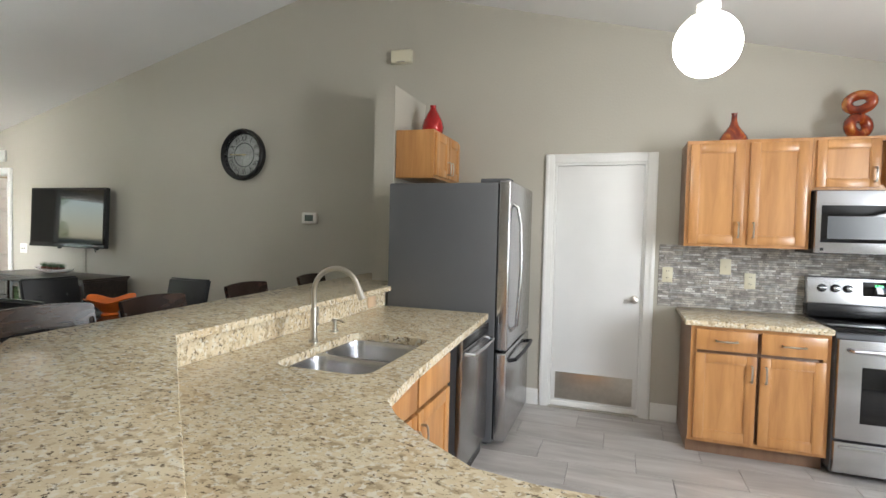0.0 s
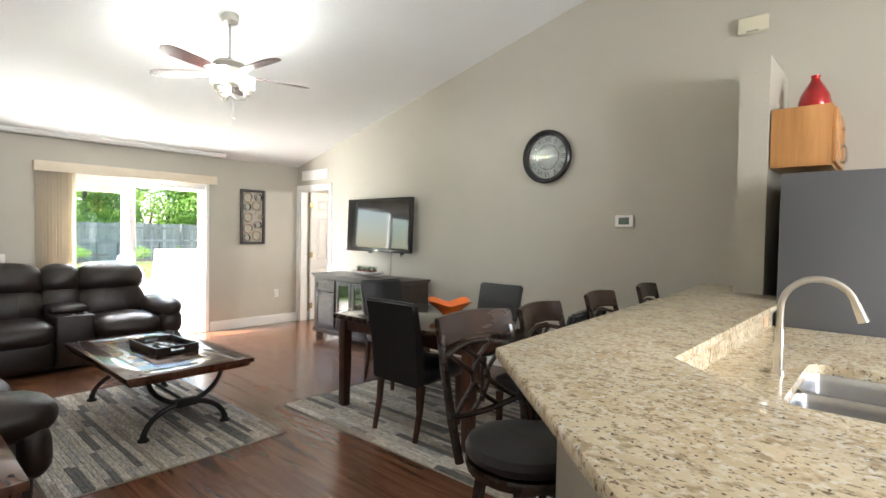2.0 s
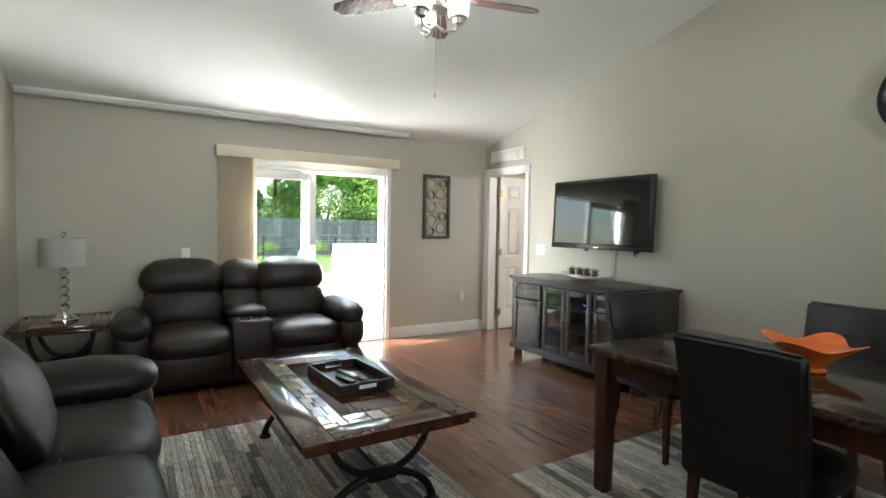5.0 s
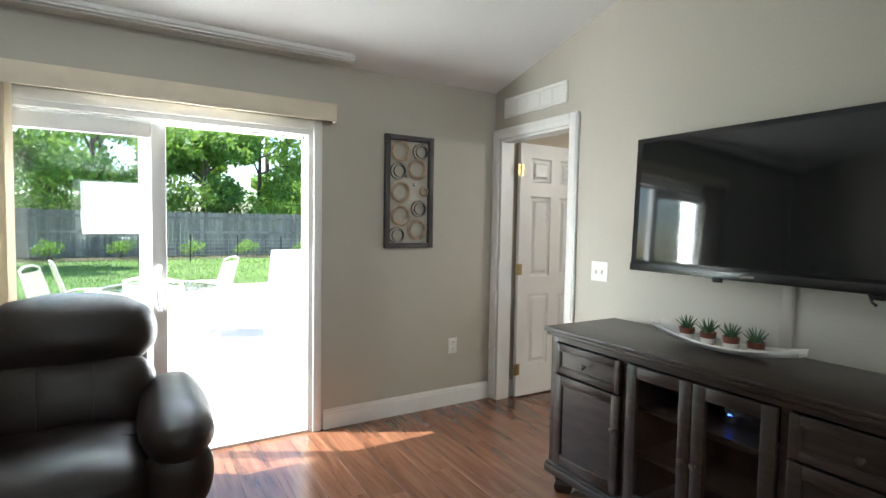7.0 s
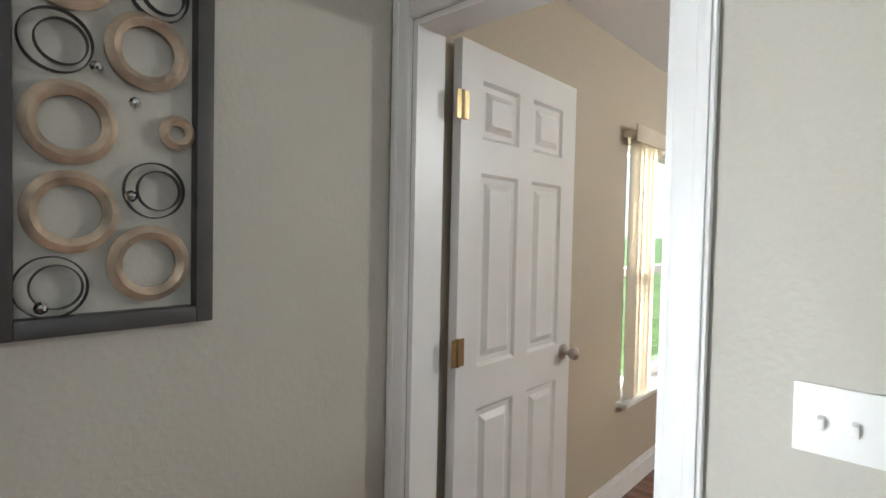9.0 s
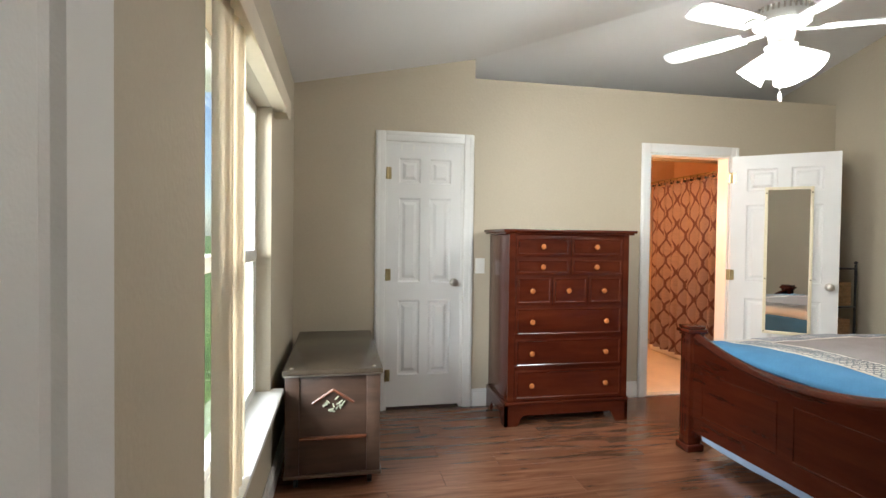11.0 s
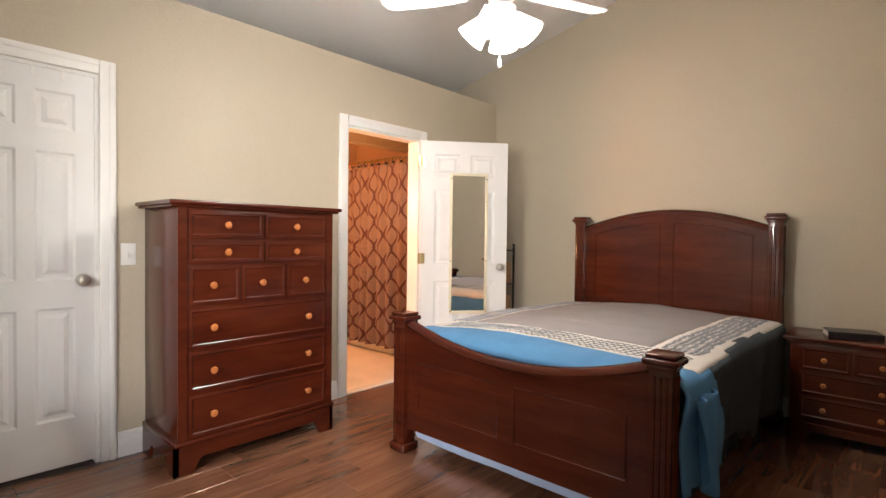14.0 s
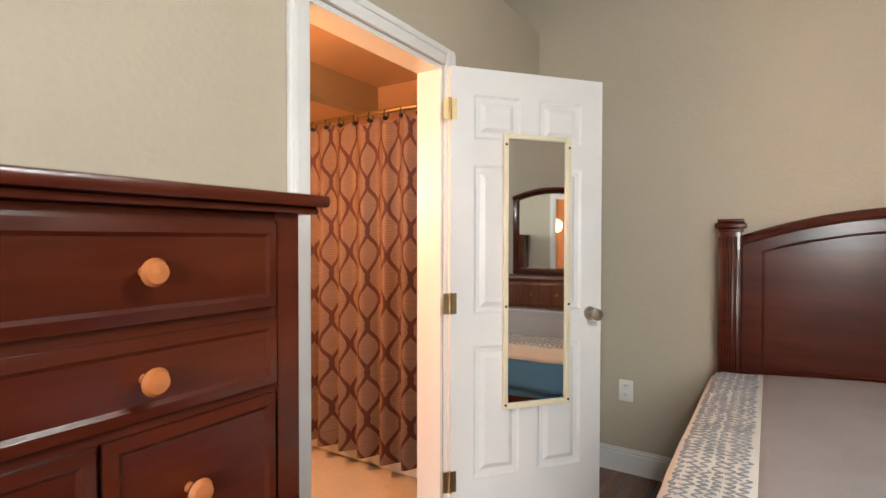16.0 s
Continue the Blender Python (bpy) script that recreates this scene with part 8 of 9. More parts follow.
for i in range(NX):
    for j in range(NY):
        u, v = (i + 0.5) / NX, V0 + (V1 - V0) * (j + 0.5) / NY
        if v > 1.0 + 0.20:
            continue
        low_edge = -0.34 + 0.05 * math.sin(u * 7)
        if v < low_edge:
            continue
        b = band_of(u, v)
        bands[b].faces.new((vert(b, i, j), vert(b, i + 1, j), vert(b, i + 1, j + 1), vert(b, i, j + 1)))
for b, mat, nm in (("blue", M_BLUE, "blue_border"), ("cream", M_CREAMBAND, "cream_band"), ("grey", M_GREYSHEET, "grey_middle"), ("slate", M_SLATECLOTH, "slate_drop")):
    o = part(nm, bands[b], mat, cf, smooth=80)
    sm = o.modifiers.new("thick", "SOLIDIFY")
    sm.thickness, sm.offset = 0.012, -1
# embroidery: rows of small wavy stitches on the cream bands
bm = bmesh.new()
rng = random.Random(5)


def stitch(uv, r=0.0021):
    pts = []
    for u, v in uv:
        p = Vector(cloth_point(u, v))
        pts.append(p + Vector((0, 0, 0.0035)))
    tube(pts, r, 4, bm)


for row in range(6):
    for k in range(40):
        v = 0.02 + 0.92 * k / 40
        u = 0.118 + 0.0145 * row + rng.uniform(-0.003, 0.003)
        stitch([(u + 0.006 * math.sin(t * 6.28 + row * 2), v + 0.026 * t) for t in (0, 0.25, 0.5, 0.75, 1.0)])
    for k in range(56):
        u = 0.22 + 0.76 * k / 56
        v = 0.025 + 0.021 * row + rng.uniform(-0.004, 0.004)
        stitch([(u + 0.016 * t, v + 0.009 * math.sin(t * 6.28 + row * 2)) for t in (0, 0.25, 0.5, 0.75, 1.0)])
        v = 0.915 + 0.021 * row + rng.uniform(-0.004, 0.004)
        stitch([(u + 0.016 * t, v + 0.009 * math.sin(t * 6.28 + row * 2)) for t in (0, 0.25, 0.5, 0.75, 1.0)])
tagged(part("embroidery", bm, M_EMBROID, cf, "dark grey wavy embroidery", smooth=0), kind="stuff")
# a corner of the comforter hanging at the foot
bm = bmesh.new()
cols = []
for k in range(17):
    u = k / 16
    cols.append([bm.verts.new((FX0 + 0.06 + 0.26 * u + 0.04 * s * (1 - u), BY0 - 0.05 - 0.025 * math.sin(u * 11 + s * 2) - 0.02 * s, 0.60 - 0.40 * s * (0.75 + 0.25 * math.sin(u * 3.1)))) for s in [j / 10 for j in range(11)]])
for a, b in zip(cols, cols[1:]):
    for j in range(10):
        bm.faces.new((a[j], b[j], b[j + 1], a[j + 1]))
o = part("hanging_corner", bm, M_BLUE, cf, "blue corner in folds", smooth=80)
o.modifiers.new("thick", "SOLIDIFY").thickness = 0.006

# ---- nightstand, dresser, trunk, tower ----
ns = thing("nightstand", "cherry wood nightstand with three drawers", "nightstand", pose(4.28, 1.47, 0, 0, 0, -90))
bracket_feet(ns, 0.62, 0.40, M_CHERRY, 0.12)
part("case", box(0.01, 0.0, 0.12, 0.61, 0.40, 0.60, 0.004), M_CHERRY, ns)
crown_top(ns, 0.62, 0.40, 0.60, M_CHERRY, 0.025)
drawer_front(ns, 0.06, 0.44, 0.305, 0.58, (0.18,), M_CHERRY, M_KNOBWOOD, 0.015)
drawer_front(ns, 0.315, 0.44, 0.56, 0.58, (0.44,), M_CHERRY, M_KNOBWOOD, 0.015)
drawer_front(ns, 0.06, 0.295, 0.56, 0.43, (0.18, 0.44), M_CHERRY, M_KNOBWOOD, 0.015)
drawer_front(ns, 0.06, 0.15, 0.56, 0.285, (0.18, 0.44), M_CHERRY, M_KNOBWOOD, 0.015)
bkk = thing("book", "closed dark book lying on the nightstand", "book", pose(4.46, 1.18, 0.635, 0, 0, 15))
part("cover", joined(box(-0.09, -0.13, 0, 0.09, 0.13, 0.004), box(-0.09, -0.13, 0.034, 0.09, 0.13, 0.038), box(-0.092, -0.13, 0.0, -0.088, 0.13, 0.038)), M_BLACKLEATHER, bkk)
part("pages", box(-0.087, -0.126, 0.004, 0.086, 0.126, 0.034), M_CERAMIC, bkk, "pale page block")

ds = thing("dresser", "reddish wooden dresser with a polished top", "dresser", pose(4.28, 0.84, 0, 0, 0, 180))
# local: front at y = 0 looking to -y, turned round to look to +y
DW, DD, DH = 1.64, 0.50, 0.90
part("case", box(0.0, 0.0, 0.10, DW, DD, DH - 0.034, 0.004), M_CHERRYLIGHT, ds)
bracket_feet(ds, DW, DD, M_CHERRYLIGHT, 0.12)
crown_top(ds, DW, DD, DH - 0.034, M_CHERRYLIGHT, 0.03)
for z0, z1 in ((0.14, 0.36), (0.38, 0.60), (0.62, 0.84)):
    for k in range(3):
        a = 0.05 + k * (DW - 0.10) / 3
        drawer_front(ds, a + 0.006, z0, a + (DW - 0.10) / 3 - 0.006, z1, (a + 0.13, a + (DW - 0.10) / 3 - 0.13), M_CHERRYLIGHT, M_KNOBWOOD, 0.016)
# mirror standing on the dresser, arched frame
dm = thing("dresser_mirror", "arched cherry framed mirror standing on the dresser", "mirror", pose(3.46, 0.40, 0.902))
fw = 0.43
part("mirror_glass", turned(arched_panel(0, -fw + 0.05, fw - 0.05, 0.06, 0.80, 0.08, 0.008), Matrix.Rotation(radians(90), 4, "Z")), material("dresser_mirror_silver", (0.85, 0.86, 0.86), 0.02, 1.0), dm, "mirror glass")
part("upright", box(-fw, -0.02, 0, -fw + 0.07, 0.02, 0.86, 0.006), M_CHERRY, dm)
part("upright", box(fw - 0.07, -0.02, 0, fw, 0.02, 0.86, 0.006), M_CHERRY, dm)
part("lower_rail", box(-fw + 0.07, -0.02, 0, fw - 0.07, 0.02, 0.07, 0.006), M_CHERRY, dm)
part("arched_rail", tube([(-fw + 2 * fw * k / 20, 0, 0.83 + 0.09 * (1 - (2 * k / 20 - 1) ** 2)) for k in range(21)], 0.042, 8, flat=0.6), M_CHERRY, dm)

tk = thing("cedar_chest", "old walnut chest on castors with a carved diamond", "chest", pose(0.125, 2.885, 0, 0, 0, 0))
TW, TD, TH = 0.48, 1.08, 0.625
part("box", box(0.012, 0.012, 0.075, TW - 0.012, TD, TH - 0.03, 0.005), M_WALNUT, tk)
part("lid", prism([(-0.012, -0.012), (TW + 0.012, -0.012), (TW + 0.012, TD + 0.005), (-0.012, TD + 0.005)], TH - 0.03, TH, 0.007), ramp_material("dark_lid_wood", ((0.3, (0.030, 0.022, 0.015)), (0.7, (0.070, 0.052, 0.036))), 2, 0.22, (3, 1, 3), 5, 0.5, coat=0.2), tk, "dark polished lid")
part("lid_edge", box(-0.006, -0.014, TH - 0.034, TW + 0.006, -0.010, TH - 0.026), M_NICKEL, tk)
part("base_moulding", box(-0.008, -0.006, 0.065, TW + 0.008, TD, 0.085, 0.005), M_WALNUT, tk)
for x in (0.0, TW - 0.07):
    part("corner_board", box(x, 0.0, 0.085, x + 0.07, 0.012, TH - 0.032, 0.003), M_WALNUT, tk)
part("ledge_strip", box(0.07, -0.008, 0.262, TW - 0.07, 0.012, 0.277, 0.003), M_CHERRYLIGHT, tk)
dia = [(TW / 2 - 0.105, 0.448), (TW / 2, 0.381), (TW / 2 + 0.105, 0.448), (TW / 2, 0.515)]
part("diamond_moulding", joined(*[tube([(a[0], 0.006, a[1]), (b[0], 0.006, b[1])], 0.008, 6) for a, b in ((dia[0], dia[3]), (dia[3], dia[2]))]), M_CHERRYLIGHT, tk)
bm = bmesh.new()
rng = random.Random(4)
for k in range(46):
    u, v = rng.uniform(-1, 1), rng.uniform(-1, 1)
    if abs(u) + abs(v) < 0.95:
        c = (TW / 2 + 0.07 * u, 0.004, 0.443 + 0.046 * v)
        a = rng.uniform(0, 3.1)
        tube([(c[0] - 0.012 * math.cos(a), 0.003, c[2] - 0.010 * math.sin(a)), c, (c[0] + 0.012 * math.cos(a), 0.003, c[2] + 0.010 * math.sin(a))], 0.004, 5, bm)
part("carved_ornament", bm, material("worn_silver_green", (0.36, 0.38, 0.28), 0.5, vary=0.3, vary_scale=60), tk, "pale carved leaf ornament")
for x in (0.05, TW - 0.05):
    for y in (0.06, TD - 0.06):
        part("castor", joined(cyl((x - 0.011, y, 0.025), (x + 0.011, y, 0.025), 0.025, n=14), cyl((x, y, 0.03), (x, y, 0.07), 0.010, n=8)), M_BLACKMETAL, tk)
for x in (0.03, TW - 0.03):
    part("lid_stud", lathe(((0.012, 0), (0.009, 0.004), (0, 0.006)), 10, (x, 0.03, TH)), M_CHROME, tk)

tw = thing("basket_tower", "black wire shelf tower with woven baskets behind the door", "shelf tower", pose(4.45, 3.86, 0))
for x in (-0.17, 0.17):
    for y in (-0.13, 0.13):
        part("post", joined(cyl((x, y, 0), (x, y, 1.12), 0.010, n=8), lathe(((0, 0.0), (0.014, 0.008), (0.014, 0.02), (0, 0.03)), 10, (x, y, 1.12))), M_BLACKMETAL, tw)
for z in (0.14, 0.45, 0.76, 1.08):
    part("shelf", joined(box(-0.18, -0.14, z, 0.18, 0.14, z + 0.012, 0.003)), M_BLACKMETAL, tw)
for z in (0.155, 0.465, 0.775):
    bk3 = thing("woven_basket", "tan woven basket on the tower shelf", "basket", pose(4.45, 3.86, z - 0.002), "baskets in the tower")
    part("weave", joined(*[box(-0.15 - 0.002 * (k % 2), -0.115, 0.001 + 0.022 * k, 0.15 + 0.002 * (k % 2), 0.115, 0.022 + 0.022 * k, 0.006) for k in range(9)]), material("wicker", (0.35, 0.20, 0.09), 0.7, vary=0.25, vary_scale=40, bump=0.6, bump_scale=90), bk3)

# ---- bedroom fan ----
M_WHITEFAN = material("white_fan_enamel", (0.80, 0.80, 0.78), 0.3, vary=0.02)
BX, BY_, BZ = 2.46, 2.33, 2.32
bf = thing("ceiling_fan", "white ceiling fan with lit frosted glass shades", "ceiling fan", pose(BX, BY_, BZ))
topb = bed_ceiling_z(BX, BY_) - BZ
part("canopy", lathe(((0.02, topb - 0.07), (0.06, topb - 0.05), (0.07, topb + 0.02)), 24), M_WHITEFAN, bf)
part("down_rod", cyl((0, 0, 0.08), (0, 0, topb - 0.05), 0.012), M_WHITEFAN, bf)
part("motor_housing", lathe(((0.02, 0.115), (0.09, 0.105), (0.125, 0.075), (0.13, 0.055), (0.12, 0.02), (0.06, -0.005), (0.05, -0.07), (0.07, -0.08), (0.05, -0.12), (0.0, -0.122)), 32), M_WHITEFAN, bf)
part("vent_ring", joined(*[turned(box(0.118, -0.004, 0.058, 0.132, 0.004, 0.085), Matrix.Rotation(2 * math.pi * k / 36, 4, "Z")) for k in range(36)]), M_NICKEL, bf)
for k in range(5):
    r = Matrix.Rotation(radians(72 * k + 46), 4, "Z") @ Matrix.Rotation(radians(11), 4, "X")
    part("blade", turned(prism([(0.17, -0.050), (0.30, -0.062), (0.52, -0.066), (0.56, -0.048), (0.575, 0.0), (0.56, 0.048), (0.52, 0.066), (0.30, 0.062), (0.17, 0.050)], 0.0, 0.006), r), M_WHITEFAN, bf, "white fan blade")
    part("blade_iron", turned(joined(box(0.08, -0.014, -0.008, 0.20, 0.014, 0.0, 0.002), cyl((0.205, 0, -0.008), (0.205, 0, 0.0), 0.03)), r), M_WHITEFAN, bf)
M_LITGLASS = glow("lit_frosted_glass", (1.0, 0.97, 0.90), 2.5)
for k in range(4):
    a = radians(90 * k + 30)
    m = Matrix.Rotation(a, 4, "Z") @ Matrix.Translation((0.055, 0, -0.115)) @ Matrix.Rotation(radians(-42), 4, "Y")
    sh = part("glass_shade", turned(lathe(((0.022, 0.0), (0.032, -0.015), (0.050, -0.065), (0.070, -0.125), (0.066, -0.125), (0.046, -0.065), (0.026, -0.012)), 20), m), M_LITGLASS, bf, "lit frosted bell shade")
    sh.visible_shadow = False
part("pull_chain", joined(cyl((0, 0, -0.12), (0, 0, -0.30), 0.0015, n=5), lathe(((0.004, -0.045), (0.009, -0.035), (0.009, -0.015), (0.004, 0.0)), 10, (0, 0, -0.30))), M_WHITEFAN, bf)
av = thing("ceiling_vent", "grey ceiling air vent in the bedroom", "vent", pose(4.30, 2.0, bed_ceiling_z(4.30, 2.0) - 0.006, 0, -11.6, 0))
part("frame", joined(box(-0.15, -0.10, -0.006, 0.15, -0.08, 0.004), box(-0.15, 0.08, -0.006, 0.15, 0.10, 0.004), box(-0.15, -0.08, -0.006, -0.13, 0.08, 0.004), box(0.13, -0.08, -0.006, 0.15, 0.08, 0.004)), M_NICKEL, av)
for k in range(7):
    part("slat", turned(box(-0.13, -0.010, -0.001, 0.13, 0.010, 0.001), Matrix.Translation((0, -0.066 + 0.022 * k, 0.0)) @ Matrix.Rotation(radians(35), 4, "X")), M_NICKEL, av, smooth=0)

# ---- bathroom: curtain, rod, tub ----
def curtain_material():
    m = bpy.data.materials.new("brown_ogee_fabric")
    m.use_nodes = True
    n, l = m.node_tree.nodes, m.node_tree.links
    b = n["Principled BSDF"]
    b.inputs["Roughness"].default_value = 0.7
    uv = n.new("ShaderNodeUVMap")
    uv.uv_map = "cloth"
    sep = n.new("ShaderNodeSeparateXYZ")
    l.new(uv.outputs["UV"], sep.inputs[0])

    def math_node(op, a, b2=None, c=None):
        k = n.new("ShaderNodeMath")
        k.operation = op
        for i, v in enumerate((a, b2, c)):
            if v is None:
                continue
            if isinstance(v, (int, float)):
                k.inputs[i].default_value = v
            else:
                l.new(v, k.inputs[i])
        return k.outputs[0]
    # ogee lattice: wavy uprights that swing towards and away from each other
    v = math_node("MULTIPLY", sep.outputs["Y"], 2 * math.pi / 0.26)
    sw = math_node("MULTIPLY", math_node("SINE", v), 0.030)
    fac = None
    for sgn in (1, -1):
        for off in (0.0, 0.010):
            x = math_node("MULTIPLY_ADD", sw, sgn, sep.outputs["X"])
            x = math_node("ADD", x, off * sgn + (0.0 if sgn > 0 else 0.065))
            f = math_node("PINGPONG", x, 0.065)
            line = math_node("LESS_THAN", f, 0.0055)
            fac = line if fac is None else math_node("MAXIMUM", fac, line)
    rib = math_node("MULTIPLY_ADD", math_node("SINE", math_node("MULTIPLY", sep.outputs["Y"], 2 * math.pi / 0.014)), 0.12, 0.95)
    tn = n.new("ShaderNodeTexNoise")
    tn.inputs["Scale"].default_value = 14
    mp = n.new("ShaderNodeMapping")
    mp.inputs["Scale"].default_value = (0.3, 9, 1)
    l.new(uv.outputs["UV"], mp.inputs["Vector"])
    l.new(mp.outputs["Vector"], tn.inputs["Vector"])
    rib = math_node("MULTIPLY", rib, math_node("MULTIPLY_ADD", tn.outputs["Fac"], 0.7, 0.65))
    h = n.new("ShaderNodeHueSaturation")
    h.inputs["Color"].default_value = (0.20, 0.125, 0.095, 1)
    l.new(rib, h.inputs["Value"])
    mx = n.new("ShaderNodeMix")
    mx.data_type = "RGBA"
    l.new(fac, mx.inputs["Factor"])
    l.new(h.outputs["Color"], mx.inputs["A"])
    mx.inputs["B"].default_value = (0.070, 0.016, 0.010, 1)
    l.new(mx.outputs["Result"], b.inputs["Base Color"])
    return m


sc = thing("shower_curtain", "brown shower curtain with a dark ogee lattice pattern", "shower curtain")
bm = bmesh.new()
uvl = bm.loops.layers.uv.new("cloth")
cols, NU, NV = [], 150, 20
for i in range(NU + 1):
    u = i / NU
    y = 4.36 + 1.22 * u
    col = []
    for j in range(NV + 1):
        w = j / NV
        z = 1.93 - 1.84 * w - 0.02 * math.sin(u * 45) * (1 - w)
        amp = 0.018 + 0.030 * w
        x = 3.955 + amp * math.sin(u * 2 * math.pi * 8.5 + 0.6 * math.sin(u * 9)) + 0.012 * w * math.sin(u * 31)
        col.append((bm.verts.new((x, y, z)), u * 1.65, w * 1.84))
    cols.append(col)
for a, b in zip(cols, cols[1:]):
    for j in range(NV):
        q = (a[j], b[j], b[j + 1], a[j + 1])
        f = bm.faces.new([k[0] for k in q])
        for lp, k in zip(f.loops, q):
            lp[uvl].uv = (k[1], k[2])
part("cloth", bm, curtain_material(), sc, smooth=80)
for k in range(12):
    y = 4.38 + 0.108 * k
    part("hook", joined(tube([(3.955 + 0.02 * math.cos(a), y, 1.955 + 0.026 * math.sin(a)) for a in [2 * math.pi * i / 14 for i in range(15)]], 0.003, 6), lathe(((0, -0.016), (0.014, -0.008), (0.014, 0.004), (0, 0.012)), 10, (3.945, y, 1.935))), M_BLACKMETAL, sc, "dark curtain hook")
rd = thing("curtain_rod", "pale metal shower rod across the bathroom", "curtain rod")
part("rod", cyl((3.955, BF_Y + 0.121, 1.972), (3.955, 6.299, 1.972), 0.013, n=14), M_BRASS, rd)
part("flange", cyl((3.955, BF_Y + 0.121, 1.972), (3.955, BF_Y + 0.14, 1.972), 0.028, n=16), M_BRASS, rd)
tb = thing("bathtub", "white bathtub behind the shower curtain", "bathtub")
part("apron", box(4.02, BF_Y + 0.13, 0.0, 4.70, 5.7, 0.42, 0.03, 3), M_CERAMIC, tb)
structure("threshold_bathroom", box(BD_X0, BF_Y - 0.0, 0.0, BD_X1, BF_Y + 0.075, 0.009, 0.003), M_CERAMIC, "pale bathroom threshold")

# ---- garden ----
M_FENCE = material("weathered_fence_wood", (0.24, 0.23, 0.215), 0.9, vary=0.25, vary_scale=3, fine=0.25, fine_scale=40, rnd=0.18, bump=0.4, bump_scale=60, stretch=(1, 1, 0.15))
fence = thing("garden_fence", "tall weathered grey wooden privacy fence", "fence")
bmb = mesh_of("fence_board", joined(box(0, -0.07, 0.02, 0.018, 0.07, 1.80), box(0.001, -0.045, 1.80, 0.017, 0.045, 1.83)), M_FENCE, 0)
rng = random.Random(2)
FXO = -20.5
for k in range(200):
    y = -18 + 0.148 * k
    o = new("board", bmb)
    o.parent = fence
    o.matrix_basis = pose(FXO + 0.006 * rng.uniform(-1, 1), y, -0.17 + 0.03 * rng.uniform(-1, 1), 0, 0.4 * rng.uniform(-1, 1), rng.uniform(-1.5, 1.5))
for z in (0.25, 0.95, 1.55):
    part("rail", box(FXO + 0.02, -18.1, -0.17 + z, FXO + 0.06, 11.7, -0.17 + z + 0.09), M_FENCE, fence)
pm = mesh_of("fence_post", box(-0.05, -0.05, 0, 0.05, 0.05, 1.86, 0.006), M_FENCE, 0)
for k in range(13):
    o = new("post", pm)
    o.parent = fence
    o.matrix_basis = pose(FXO + 0.075, -18 + 2.42 * k, -0.2)

M_LEAFA = material("sunlit_leaves", (0.17, 0.30, 0.06), 0.55, vary=0.45, vary_scale=2.0, fine=0.3, fine_scale=25, spec=0.3)
M_LEAFB = material("dark_leaves", (0.08, 0.17, 0.04), 0.55, vary=0.45, vary_scale=1.5, fine=0.3, fine_scale=25, spec=0.3)
M_BARK = material("grey_brown_bark", (0.10, 0.08, 0.065), 0.9, vary=0.35, vary_scale=4, fine=0.3, fine_scale=30, bump=0.8, bump_scale=25, stretch=(1, 1, 0.2))
for mm in (M_LEAFA, M_LEAFB):
    nt = mm.node_tree
    tr_ = nt.nodes.new("ShaderNodeBsdfTranslucent")
    tr_.inputs["Color"].default_value = (0.30, 0.46, 0.08, 1)
    ms_ = nt.nodes.new("ShaderNodeMixShader")
    ms_.inputs["Fac"].default_value = 0.35
    nt.links.new(nt.nodes["Principled BSDF"].outputs["BSDF"], ms_.inputs[1])
    nt.links.new(tr_.outputs["BSDF"], ms_.inputs[2])
    nt.links.new(ms_.outputs["Shader"], nt.nodes["Material Output"].inputs["Surface"])


def leaf_cloud(clumps, count, size, seed):
    """many small bent leaves strewn through uneven clumps (x, y, z, r)"""
    r = np.random.RandomState(seed)
    verts, faces = [], []
    total = sum(c[3] ** 2 for c in clumps)
    for cx, cy, cz, cr in clumps:
        for _ in range(max(8, int(count * cr * cr / total))):
            d = r.normal(size=3)
            d /= np.linalg.norm(d) + 1e-6
            p = np.array((cx, cy, cz)) + d * cr * (r.uniform(0.25, 1.0) ** 0.55) * np.array((1, 1, 0.8))
            a = r.normal(size=3)
            a /= np.linalg.norm(a) + 1e-6
            b = np.cross(a, r.normal(size=3))
            b /= np.linalg.norm(b) + 1e-6
            s = size * r.uniform(0.6, 1.4)
            i = len(verts)
            verts += [tuple(p - a * s), tuple(p + b * s * 0.45 + np.array((0, 0, 0.1 * s))), tuple(p + a * s), tuple(p - b * s * 0.45 + np.array((0, 0, 0.1 * s)))]
            faces.append((i, i + 1, i + 2, i + 3))
    me = bpy.data.meshes.new("crown")
    me.from_pydata(verts, [], faces)
    return me


